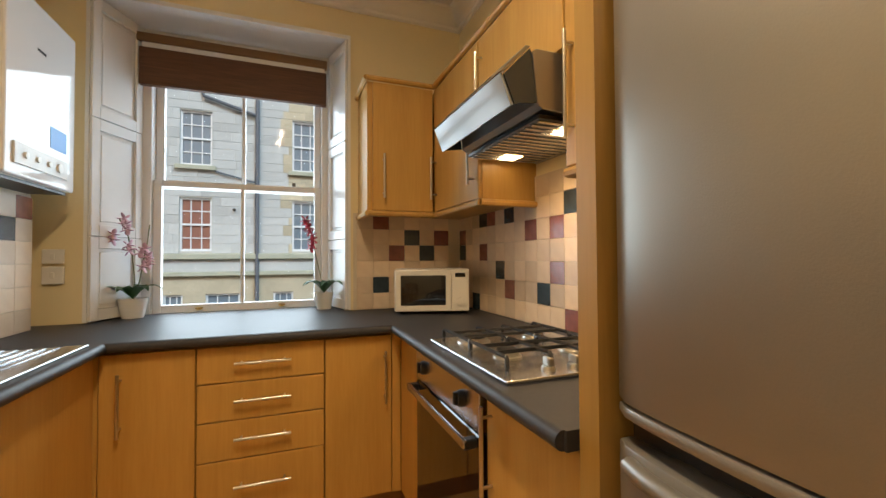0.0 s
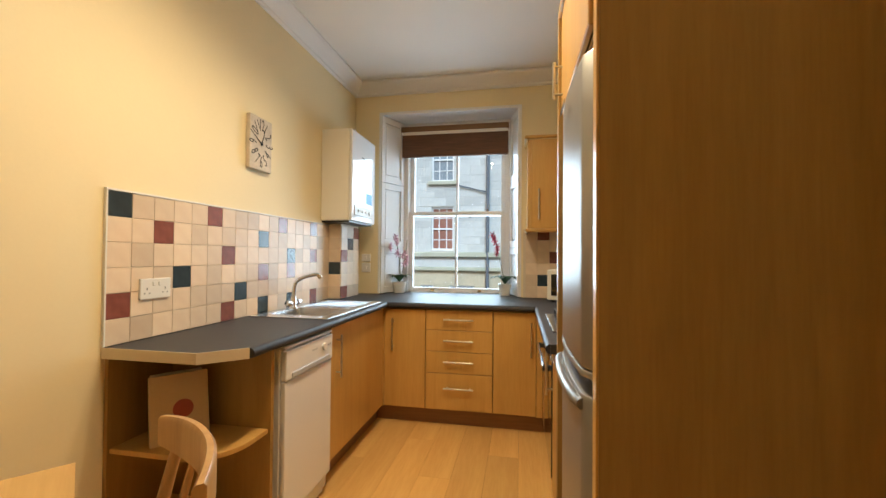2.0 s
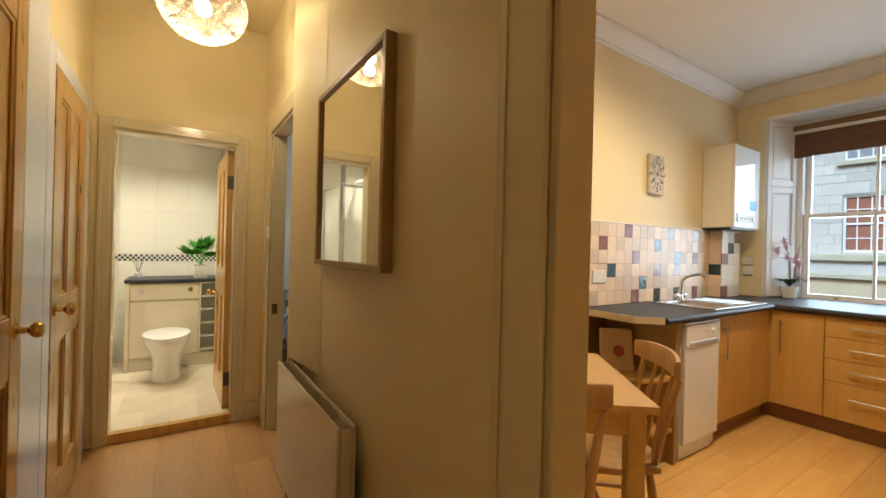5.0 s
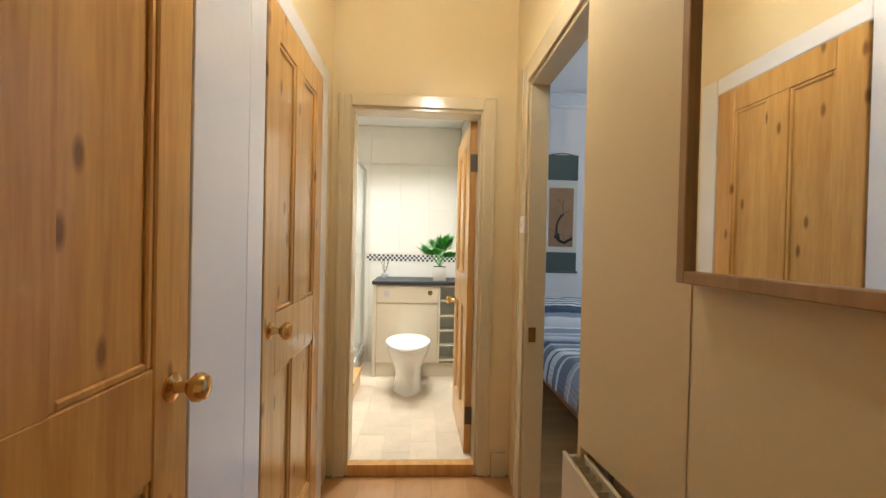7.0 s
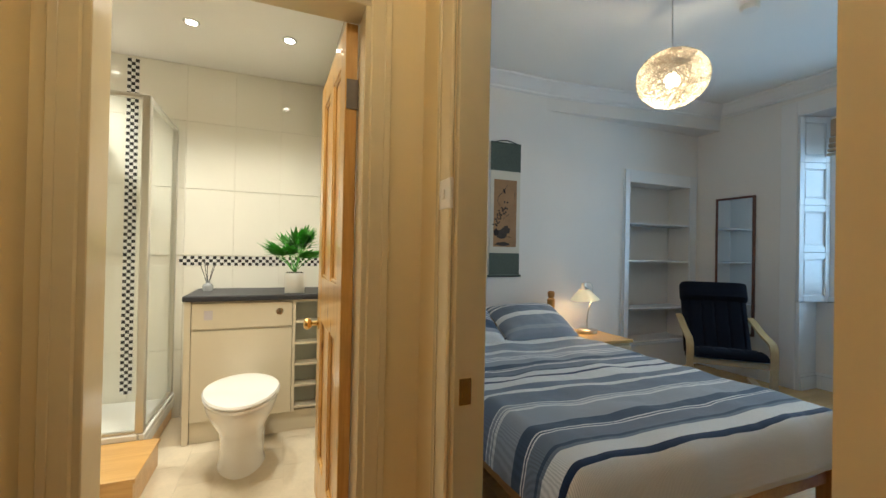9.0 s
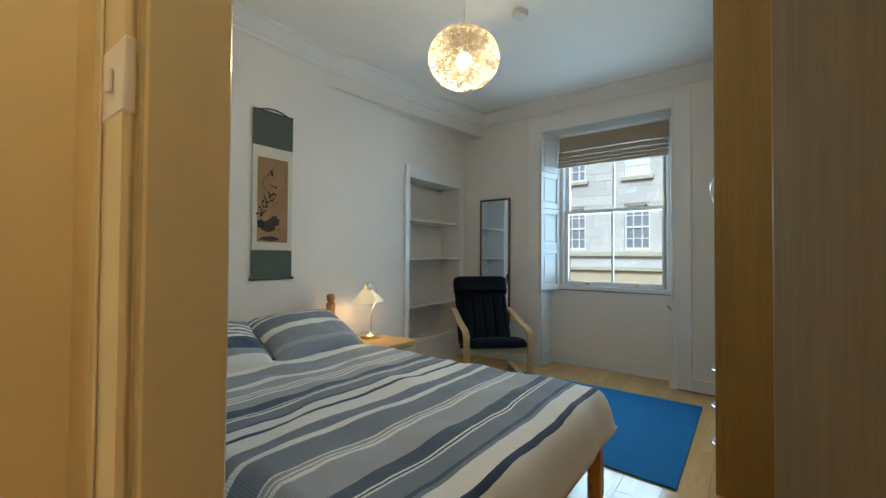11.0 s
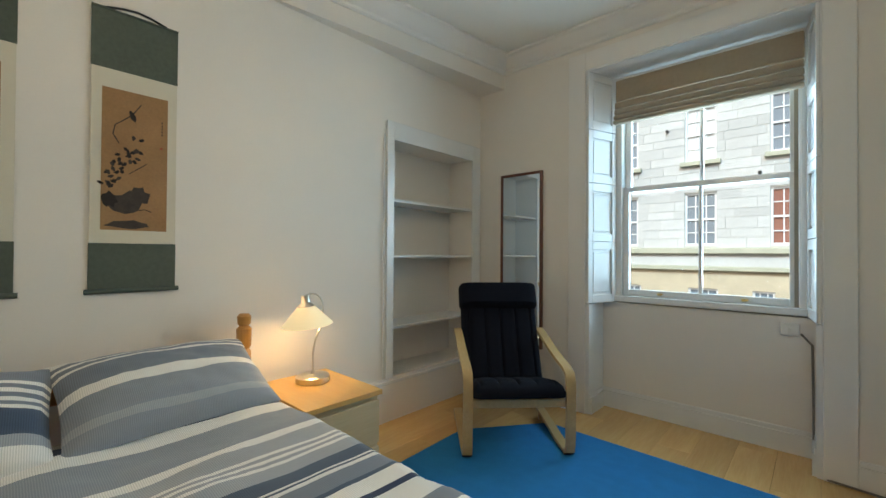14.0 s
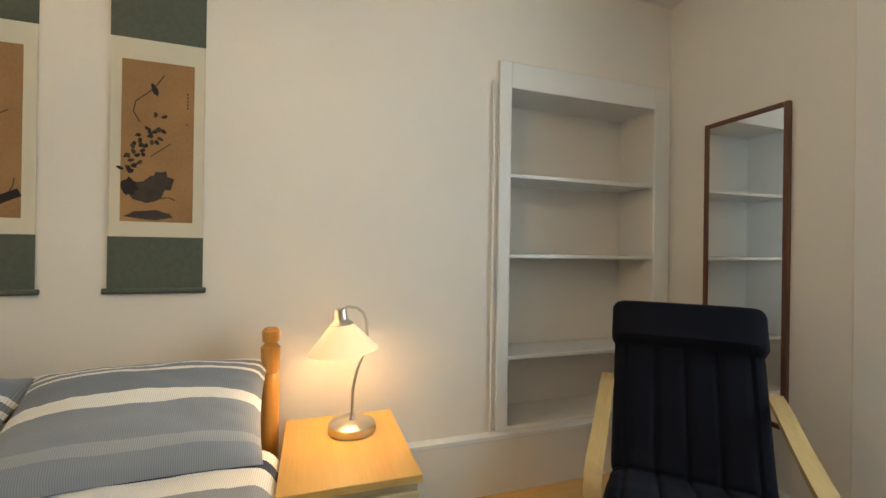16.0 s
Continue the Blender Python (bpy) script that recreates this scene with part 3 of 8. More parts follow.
# kitchen window board fills the recess at worktop height
structure("window_board", [((KWIN[0] + 0.03, NW - 0.002, 0.88), (KWIN[1] - 0.03, 2.43, 0.92))], M_WORKTOP, "charcoal worktop running into the window recess", "window board")
# bedroom recess: apron, lower side linings, room-side trim
structure("window_apron", [((BWIN[0], 2.43, 0.0), (BWIN[1], 2.459, 0.815))], M_BWALL, "painted apron panel below the window", "wall")
for nm, x in (("recess_lining_1", -3.556), ("recess_lining_2", -2.283)):
    structure(nm, [((x + 0.001, NW, 0.0), (x + 0.030, 2.429, 0.815))], M_GLOSS, "white lining of the window recess", "trim")
bmw = bmesh.new()
for a, b in (((BWIN[0] - 0.13, NW - 0.014, 0.0), (BWIN[0] + 0.004, NW - 0.001, BWIN[3] + 0.13)), ((BWIN[1] - 0.004, NW - 0.014, 0.0), (BWIN[1] + 0.13, NW - 0.001, BWIN[3] + 0.13)),
             ((BWIN[0] + 0.004, NW - 0.014, BWIN[3] - 0.004), (BWIN[1] - 0.004, NW - 0.001, BWIN[3] + 0.13))):
    box(bmw, a, b, 0.004)
solid("window_architrave", bmw, M_CORN, "broad painted flat architrave round the bedroom window", "trim", "structure", False)

cornice("cornice_kitchen", KL, KR, KS, NW, M_CORN, 0.11, 0.11)
cornice("cornice_bedroom", BL + 0.0, -1.15, KS, NW, M_CORN, 0.12, 0.13)

# door cases
door_case("door_frame_kitchen", "x", KDOOR[0], KDOOR[1], KDOOR[2], HN, KS, M_CREAMGLOSS, 0.12, (0,))
door_case("door_frame_bedroom", "x", BDOOR[0], BDOOR[1], BDOOR[2], HN, KS, M_CREAMGLOSS, 0.09, (0,))
door_case("door_frame_bathroom", "y", TDOOR[0], TDOOR[1], TDOOR[2], -2.66, BX, M_CREAMGLOSS, 0.06)
structure("threshold", [((BX - 0.05, TDOOR[0] + 0.02, 0.0), (BX + 0.005, TDOOR[1] - 0.02, 0.063))], M_PINE, "worn timber threshold strip", "threshold")

# striker plates in the jambs
for x, y, z, s in ((KDOOR[0] + 0.0225, -1.845, 0.80, 1), (BDOOR[0] + 0.0225, -1.87, 0.845, 1)):
    bm = bx((x, y - 0.012, z - 0.036), (x + 0.003 * s, y + 0.024, z + 0.036), 0.001)
    box(bm, (x + 0.003, y - 0.002, z - 0.014), (x + 0.004, y + 0.012, z + 0.016))
    solid("strike_plate", bm, M_BRASS, "worn brass strike plate let into the jamb", "strike plate", "structure")

# doors standing open
panel_door("door_kitchen", 0.79, 2.02, 1, pose(1.095, KS + 0.005, 0.008, 0, 0, 92), "varnished pine panel door standing open into the kitchen")
u = thing("door_bedroom", pose(-1.425, KS + 0.005, 0.008, 0, 0, 104.5), "flush door standing open into the bedroom, shade put into its brown", "door", kind="structure")
# dark brown leaf: the shade it stands in is put into the colour
part("leaf", bx((0.0, 0.0, 0.0), (0.84, 0.040, 2.03), 0.002), wood("shaded_door_brown", (0.22, 0.155, 0.062), (0.17, 0.115, 0.043), 0.9, 2, "z", 0.0), u, smooth=False)
part("lipping", bx((0.8405, 0.0, 0.0), (0.846, 0.040, 2.03), 0.001), M_BEECHD, u, smooth=False)
part("door_knob", lathe(bmesh.new(), [(0.022, 0.0405), (0.022, 0.043), (0.010, 0.045), (0.010, 0.047), (0.020, 0.051), (0.023, 0.057), (0.018, 0.064), (0.004, 0.066)], (0.22, 0, 0.92), 22, "y"), M_NICKEL, u, "round satin metal knob")
solid("wall_return", prism(bmesh.new(), [(BDOOR[1] - 0.018, -1.955), (-1.03, HN - 0.002), (BDOOR[1] - 0.018, HN - 0.002)], 0.72, CEIL - 0.002), M_HWALL, "cream painted return of the hall wall beside the bedroom doorway", "wall", "structure", False)
solid("wall_return", bx((BDOOR[1] - 0.018, -1.955, 0.0), (BDOOR[1] + 0.004, HN - 0.002, 0.719)), M_HWALL, "cream painted return of the hall wall beside the bedroom doorway", "wall", "structure", False)
panel_door("door_bathroom", 0.655, 1.92, 1, pose(-2.64, -2.10, 0.065, 0, 0, 181.3), "varnished pine panel door standing open into the bathroom", knob_z=0.81)

# ---- kitchen units ----
def drawer_front(parent, x0, x1, z0, z1, y, hz):
    d = part("drawer_front", bx((x0, y, z0), (x1, y + 0.018, z1), 0.003, 2), M_BEECH, parent, smooth=False)
    bar_handle("handle", d, ((x0 + x1) / 2 - 0.11, y, hz), ((x0 + x1) / 2 + 0.11, y, hz), (0, -1, 0))


u = thing("drawer_unit", label="beech veneer base unit with four drawers and bar handles", category="cabinet")
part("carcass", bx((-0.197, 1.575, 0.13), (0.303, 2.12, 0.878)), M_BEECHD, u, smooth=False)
for z0, z1, hz in ((0.722, 0.870, 0.803), (0.565, 0.718, 0.648), (0.405, 0.561, 0.493), (0.135, 0.401, 0.300)):
    drawer_front(u, -0.195, 0.301, z0, z1, 1.556, hz)


def door_unit(name, a, b, front, face, hinge_handle, label):
    """A base cabinet with one door; face: 'n' looks to -y, 'e' to +x, 'w' to -x; a, b: its span."""
    u = thing(name, label=label, category="cabinet", group="kitchen base units")
    if face == "n":
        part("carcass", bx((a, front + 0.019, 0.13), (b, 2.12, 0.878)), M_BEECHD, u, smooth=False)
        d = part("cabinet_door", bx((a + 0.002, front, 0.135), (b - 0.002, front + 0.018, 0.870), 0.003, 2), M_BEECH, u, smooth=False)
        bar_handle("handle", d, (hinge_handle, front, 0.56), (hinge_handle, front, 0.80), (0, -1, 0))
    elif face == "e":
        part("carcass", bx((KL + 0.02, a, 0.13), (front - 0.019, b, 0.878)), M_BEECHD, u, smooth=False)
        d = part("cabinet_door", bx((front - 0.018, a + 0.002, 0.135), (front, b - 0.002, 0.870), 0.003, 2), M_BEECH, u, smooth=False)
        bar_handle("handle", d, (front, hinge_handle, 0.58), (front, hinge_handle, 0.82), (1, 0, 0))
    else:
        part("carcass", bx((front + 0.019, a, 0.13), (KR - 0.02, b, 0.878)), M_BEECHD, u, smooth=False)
        d = part("cabinet_door", bx((front, a + 0.002, 0.135), (front + 0.018, b - 0.002, 0.870), 0.003, 2), M_BEECH, u, smooth=False)
        bar_handle("handle", d, (front, hinge_handle, 0.60), (front, hinge_handle, 0.84), (-1, 0, 0))
    return u


door_unit("corner_base_cabinet", -0.520, -0.199, 1.556, "n", -0.45, "beech veneer base cabinet with one door and bar handle")
door_unit("base_cabinet", 0.305, 0.610, 1.556, "n", 0.575, "beech veneer base cabinet with one door beside the oven corner")
door_unit("sink_cabinet", 0.675, 1.545, -0.528, "e", 0.745, "beech veneer cabinet under the steel sink")
door_unit("base_cabinet", 0.262, 0.655, 0.655, "w", 0.625, "beech veneer base cabinet beside the oven")
for x0, x1 in ((-0.546, -0.521), (0.612, 0.654)):
    solid("corner_post", bx((x0, 1.557, 0.13), (x1, 1.575, 0.872), 0.002), M_BEECH, "narrow beech post closing the corner of the base units", "panel", smooth=False)
solid("corner_filler", bx((0.655, 1.30, 0.13), (0.673, 1.555, 0.872), 0.002), M_BEECH, "narrow beech filler panel between oven and corner", "panel", smooth=False)
for nm, a, b in (("plinth", (-0.60, 1.64, 0.001), (0.70, 1.656, 0.128)), ("plinth", (-0.616, 0.66, 0.001), (-0.60, 1.656, 0.128)), ("plinth", (0.70, 0.262, 0.001), (0.716, 1.656, 0.128))):
    solid(nm, bx(a, b), M_PLINTH, "brown veneer plinth below the base units", "plinth", smooth=False)

# worktop: one continuous run with a cut-out for the sink bowl
w = thing("worktop", label="charcoal laminate worktop with rounded front edge, U-shaped", category="worktop")
bm = prism(bmesh.new(), [(KL + 0.002, -0.172), (-0.62, -0.172), (-0.502, -0.055), (-0.502, 0.70), (KL + 0.002, 0.70)], 0.881, 0.92)
box(bm, (KL + 0.002, 0.70, 0.881), (-0.935, 1.02, 0.92))
box(bm, (-0.585, 0.70, 0.881), (-0.502, 1.02, 0.92))
box(bm, (KL + 0.002, 1.02, 0.881), (-0.502, NW - 0.003, 0.92))
box(bm, (-0.502, 1.533, 0.881), (0.617, NW - 0.003, 0.92))
box(bm, (0.617, 0.262, 0.881), (KR - 0.003, NW - 0.003, 0.92))
part("top", bm, M_WORKTOP, w, smooth=False)
for a, b in (((-0.500, -0.053, 0.9), (-0.500, 1.535, 0.9)), ((-0.502, 1.533, 0.9), (0.617, 1.533, 0.9)), ((0.617, 1.535, 0.9), (0.617, 0.27, 0.9))):
    part("rounded_edge", cyl(bmesh.new(), a, b, 0.0197, seg=20), M_WORKTOP, w)
bm = bx((KL + 0.002, -0.176, 0.88), (-0.622, -0.1725, 0.921), 0.001)
part("edge_strip", bm, M_CREAMEDGE, w, "cream edging strip on the angled end", smooth=False)
bm = prism(bmesh.new(), [(-0.622, -0.176), (-0.499, -0.056), (-0.502, -0.053), (-0.624, -0.172)], 0.88, 0.921)
part("edge_strip", bm, M_CREAMEDGE, w, "cream edging strip on the angled end", smooth=False)

# open end shelves
u = thing("end_shelf_unit", label="beech veneer open end shelves under the worktop", category="shelf unit")
part("back_panel", bx((-1.027, 0.13, 0.0), (-0.53, 0.15, 0.878)), M_BEECHD, u, smooth=False)
part("side_panel", bx((-1.028, -0.16, 0.0), (-1.012, 0.129, 0.878)), M_BEECHD, u, smooth=False)
for z in (0.20, 0.52):
    pts = [(-1.011, 0.129), (-1.011, -0.15)] + [(-1.011 + 0.30 + 0.17 * math.sin(a), -0.15 + 0.17 - 0.17 * math.cos(a)) for a in [i * math.pi / 16 for i in range(9)]] + [(-0.541, 0.129)]
    part("shelf", prism(bmesh.new(), pts, z, z + 0.02, bev=0.003), M_BEECH, u, smooth=False)
part("plinth", prism(bmesh.new(), [(-1.011, 0.129), (-1.011, -0.10), (-0.72, -0.10), (-0.60, 0.0), (-0.58, 0.129)], 0.001, 0.199), M_PLINTH, u, smooth=False)

# books and board on the shelf
for nm, x0, y0, w_, h, d, col, tilt, lab in (("book", -0.905, 0.035, 0.020, 0.245, 0.16, (0.58, 0.50, 0.38), 4, "thin cream cookery book standing on the shelf"),
                                             ("book", -0.865, 0.005, 0.022, 0.265, 0.18, (0.72, 0.62, 0.46), 9, "cream cookery book leaning on the shelf"),
                                             ("cookery_book", -0.825, -0.025, 0.030, 0.265, 0.20, (0.60, 0.42, 0.22), 12, "tan cookery book with a red round picture on its cover")):
    bk = thing(nm, pose(x0, y0, 0.5215 + 0.002 * tilt * w_ * 8, 0, -tilt, -35), lab, "book")
    part("cover", bx((0, -d / 2, 0), (w_, d / 2, h), 0.002), mat("cover_%d" % int(col[0] * 100), col, 0.5), bk, smooth=False)
    part("pages", bx((0.003, d / 2, 0.004), (w_ - 0.003, d / 2 + 0.001, h - 0.004)), mat("paper", (0.75, 0.70, 0.60), 0.8), bk, smooth=False)
    if nm == "cookery_book":
        part("cover_picture", cyl(bmesh.new(), (w_, 0.01, h * 0.48), (w_ + 0.001, 0.01, h * 0.48), 0.036, seg=18), mat("red_fruit_print", (0.40, 0.07, 0.04), 0.5), bk, "red round print on the cover")

# dishwasher
u = thing("dishwasher", label="slim white freestanding dishwasher with pull handle", category="dishwasher")
part("body", bx((-1.01, 0.192, 0.03), (-0.53, 0.640, 0.855), 0.004), M_WHITE, u, smooth=False)
part("top", bx((-1.01, 0.190, 0.852), (-0.505, 0.642, 0.868), 0.006, 2), M_WHITE, u, smooth=False)
part("door", bx((-0.529, 0.195, 0.11), (-0.505, 0.637, 0.715), 0.006, 2), M_WHITE, u, smooth=False)
d = part("control_panel", bx((-0.529, 0.195, 0.718), (-0.500, 0.637, 0.848), 0.005, 2), M_WHITE, u, smooth=False)
part("handle", bx((-0.500, 0.235, 0.722), (-0.494, 0.60, 0.748), 0.003), mat("grey_recess", (0.45, 0.45, 0.46), 0.4), d, smooth=False)
part("dial", cyl(bmesh.new(), (-0.500, 0.535, 0.80), (-0.488, 0.535, 0.80), 0.018, seg=18), M_PLASTIC, d)
for k in range(3):
    part("button", cyl(bmesh.new(), (-0.500, 0.57 + k * 0.02, 0.80), (-0.497, 0.57 + k * 0.02, 0.80), 0.006, seg=10), MATS["grey_recess"], d)
part("name_bar", bx((-0.500, 0.42, 0.80), (-0.4995, 0.47, 0.808)), MATS["grey_recess"], d, smooth=False)
part("kick_plate", bx((-0.56, 0.2, 0.002), (-0.545, 0.632, 0.11)), M_WHITE, u, smooth=False)

# sink with drainer and mixer tap
u = thing("sink", label="stainless steel inset sink with ribbed drainer", category="sink")
bm = bx((-0.995, 0.622, 0.9205), (-0.93, 1.485, 0.928), 0.002)
box(bm, (-0.59, 0.622, 0.9205), (-0.522, 1.485, 0.928), 0.002)
box(bm, (-0.93, 0.622, 0.9205), (-0.59, 0.705, 0.928), 0.002)
box(bm, (-0.93, 1.015, 0.9205), (-0.59, 1.06, 0.928), 0.002)
part("rim", bm, M_STEEL, u, smooth=False)
bm = bmesh.new()
r = [[(-0.93, 0.705), (-0.59, 0.705), (-0.59, 1.015), (-0.93, 1.015)], [(-0.915, 0.72), (-0.605, 0.72), (-0.605, 1.0), (-0.915, 1.0)]]
vs = [[bm.verts.new((x, y, z)) for x, y in ring] for ring, z in ((r[0], 0.926), (r[1], 0.80))]
for i in range(4):
    bm.faces.new((vs[0][i], vs[0][(i + 1) % 4], vs[1][(i + 1) % 4], vs[1][i]))
bm.faces.new(vs[1])
bmesh.ops.bevel(bm, geom=[e for e in bm.edges if not e.is_boundary], offset=0.02, segments=3, affect="EDGES", profile=0.5)
part("bowl", bm, M_STEEL, u)
part("waste", lathe(bmesh.new(), [(0.03, 0.800), (0.03, 0.803), (0.02, 0.801), (0.004, 0.801)], (-0.76, 0.86, 0), 18), M_CHROME, u)
bm = bx((-0.93, 1.06, 0.9205), (-0.59, 1.485, 0.924))
for k in range(9):
    x = -0.905 + k * 0.037
    box(bm, (x, 1.085, 0.924), (x + 0.016, 1.462, 0.931), 0.003, 2)
part("drainer", bm, M_STEEL, u)
t = thing("mixer_tap", label="chrome kitchen mixer tap with a curved spout", category="tap")
part("base", lathe(bmesh.new(), [(0.026, 0.928), (0.026, 0.935), (0.018, 0.945), (0.017, 1.0), (0.014, 1.01)], (-0.925, 0.955, 0), 18), M_CHROME, t)
bm = tube(bmesh.new(), [(-0.925, 0.955, 0.995), (-0.923, 0.957, 1.06), (-0.918, 0.962, 1.09), (-0.90, 0.985, 1.115), (-0.875, 1.02, 1.13), (-0.845, 1.06, 1.14), (-0.825, 1.085, 1.14)], 0.012, 12)
cyl(bm, (-0.828, 1.08, 1.142), (-0.815, 1.097, 1.118), 0.014, seg=12)
part("spout", bm, M_CHROME, t)
for s in (-1, 1):
    bm = cyl(bmesh.new(), (-0.925, 0.955, 0.965), (-0.925, 0.955 + s * 0.05, 0.965), 0.011, seg=12)
    cyl(bm, (-0.925, 0.955 + s * 0.045, 0.965), (-0.925, 0.955 + s * 0.075, 0.970), 0.019, 0.016, seg=12)
    part("tap_handle", bm, M_CHROME, t)

# boiler on the wall and the tiled pipe boxing below it
u = thing("boiler", label="white wall-hung gas boiler with control panel", category="boiler")
part("case", bx((KL + 0.002, 1.50, 1.54), (-0.80, 2.01, 2.25), 0.006, 2), mat("boiler_case", (0.74, 0.70, 0.60), 0.35, var=0.02, bump=0.01), u, smooth=False)
f = part("front", bx((-0.799, 1.50, 1.54), (-0.775, 2.01, 2.25), 0.012, 3), mat("boiler_gloss_front", (0.78, 0.78, 0.78), 0.07, var=0.01, bump=0.0), u, smooth=False)
cp = part("control_panel", bx((-0.776, 1.55, 1.585), (-0.768, 1.93, 1.665), 0.0035, 2), mat("boiler_controls", (0.62, 0.60, 0.56), 0.3), u, smooth=False)
for k in range(4):
    part("dial", cyl(bmesh.new(), (-0.768, 1.62 + k * 0.08, 1.625), (-0.762, 1.62 + k * 0.08, 1.625), 0.02 if k == 3 else 0.012, seg=16), M_PLASTIC, cp)
part("sticker", bx((-0.776, 1.80, 1.70), (-0.7738, 1.93, 1.79)), mat("blue_sticker", (0.06, 0.30, 0.75), 0.4), u, "blue sticker on the boiler front", smooth=False)
part("badge", bx((-0.776, 1.70, 2.06), (-0.7738, 1.76, 2.07)), M_BLACK, u, smooth=False)
part("flue_collar", lathe(bmesh.new(), [(0.06, 2.25), (0.06, 2.30), (0.05, 2.31), (0.01, 2.31)], (-0.92, 1.78, 0), 18), M_PLASTIC, u)
bxg = solid("pipe_boxing", bx((KL + 0.002, 1.64, 0.921), (-0.925, 2.0, 1.525)), mat("grout", (0.66, 0.57, 0.44), 0.8, var=0.05), "tiled boxing round the boiler pipes", "boxing", "structure", False)
part("boiler_shadow_plate", bx((KL + 0.004, 1.52, 1.527), (-0.80, 1.99, 1.539)), M_BLACK, u, smooth=False)

# twin switches and sockets
def wall_plate(name, m, w, h, label, kind_of):
    """A white electric plate; local x across, z up, y out of the wall."""
    top = thing(name, m, label, "socket" if kind_of != "switch" else "switch")
    part("plate", bx((-w / 2, 0, -h / 2), (w / 2, 0.012, h / 2), 0.004, 2), M_PLASTIC, top, smooth=False)
    if kind_of == "double":
        for s in (-1, 1):
            part("rocker", bx((s * 0.014 - 0.006, 0.012, 0.012), (s * 0.014 + 0.006, 0.016, 0.03), 0.002), M_PLASTIC, top, smooth=False)
            bm = bmesh.new()
            for dx, dz, ww, hh in ((0, 0.0, 0.004, 0.008), (-0.011, -0.018, 0.006, 0.004), (0.011, -0.018, 0.006, 0.004)):
                box(bm, (s * 0.043 + dx - ww / 2, 0.0121, dz - hh / 2), (s * 0.043 + dx + ww / 2, 0.0125, dz + hh / 2))
            part("pin_holes", bm, M_BLACK, top, smooth=False)
    else:
        part("rocker", bx((-0.008, 0.012, -0.014), (0.008, 0.017, 0.014), 0.002), M_PLASTIC, top, smooth=False)
    return top


wall_plate("double_socket", pose(KL + 0.008, 0.036, 1.125, 0, 0, -90), 0.146, 0.086, "white plastic double socket on the tiles", "double")
wall_plate("fused_switch", pose(-0.905, 2.153, 1.16, 0, 0, 180), 0.086, 0.086, "white plastic fused switch beside the window", "switch")
wall_plate("fused_switch", pose(-0.905, 2.153, 1.25, 0, 0, 180), 0.086, 0.07, "white plastic blank plate beside the window", "switch")

# clock on the kitchen wall: square with long figures set round the middle
M_FIGURE = mat("faded_black_figures", (0.06, 0.05, 0.04), 0.7, var=0.3, scale=30)
u = thing("wall_clock", pose(KL + 0.002, 0.712, 1.918, 0, 0, -90), "square distressed cream wall clock with black figures", "clock")
part("face", bx((-0.102, 0, -0.155), (0.102, 0.028, 0.155), 0.006, 2), mat("distressed_cream_paint", (0.60, 0.53, 0.43), 0.7, var=0.35, scale=11, dark=(0.26, 0.21, 0.16)), u, smooth=False)
def lettering(body, size, m, material, parent, name="figure"):
    cu = bpy.data.curves.new(name, "FONT")
    cu.body, cu.size, cu.align_x, cu.align_y, cu.extrude = body, size, "CENTER", "CENTER", 0.0004
    tmp = bpy.data.objects.new(name, cu)
    me = bpy.data.meshes.new_from_object(tmp)
    bpy.data.objects.remove(tmp)
    me.materials.clear()
    me.materials.append(material)
    ob = new(name, me)
    ob.parent, ob.matrix_basis = parent, m
    return ob


for k in range(1, 13):
    a = math.pi / 2 - k * math.pi / 6
    flip = 180 if 4 <= k <= 8 else 0
    lettering(str(k), 0.055, Matrix.Translation((-0.072 * math.cos(a), 0.0285, 0.108 * math.sin(a))) @ pose(0, 0, 0, 90, 0, 180) @ pose(0, 0, 0, 0, 0, flip - 30 * k) @ Matrix.Diagonal((0.95, 1.75, 1, 1)), M_FIGURE, u)
for ang, ln, wd in ((60, 0.06, 0.004), (-20, 0.085, 0.003)):
    part("clock_hand", prism(bmesh.new(), [(-wd, -0.012), (wd, -0.012), (wd * 0.5, ln), (-wd * 0.5, ln)], 0.030, 0.0315, "xz"), M_BLACK, u, smooth=False).matrix_basis = pose(0, 0, 0, 0, ang, 0)
part("clock_boss", cyl(bmesh.new(), (0, 0.029, 0), (0, 0.034, 0), 0.009, seg=14), M_BLACK, u)

# framed print on the kitchen wall: black frame, grey mount, abstract bars
u = thing("framed_print", label="large framed abstract print with striped coloured blocks", category="picture")
PY0, PY1, PZ0, PZ1 = -1.42, -0.665, 1.358, 1.915
fx = KL + 0.002
for a, b in (((fx, PY0, PZ0), (fx + 0.03, PY1, PZ0 + 0.04)), ((fx, PY0, PZ1 - 0.04), (fx + 0.03, PY1, PZ1)), ((fx, PY0, PZ0 + 0.04), (fx + 0.03, PY0 + 0.04, PZ1 - 0.04)), ((fx, PY1 - 0.04, PZ0 + 0.04), (fx + 0.03, PY1, PZ1 - 0.04))):
    part("frame", bx(a, b, 0.006, 2), M_BLACK, u, smooth=False)
part("mount", bx((fx, PY0 + 0.04, PZ0 + 0.04), (fx + 0.012, PY1 - 0.04, PZ1 - 0.04)), mat("slate_mount", (0.13, 0.135, 0.125), 0.6), u, smooth=False)
part("print_paper", bx((fx + 0.0122, PY0 + 0.085, PZ0 + 0.085), (fx + 0.0132, PY1 - 0.085, PZ1 - 0.085)), mat("print_cream", (0.80, 0.70, 0.50), 0.6), u, smooth=False)
rnd = random.Random(4)
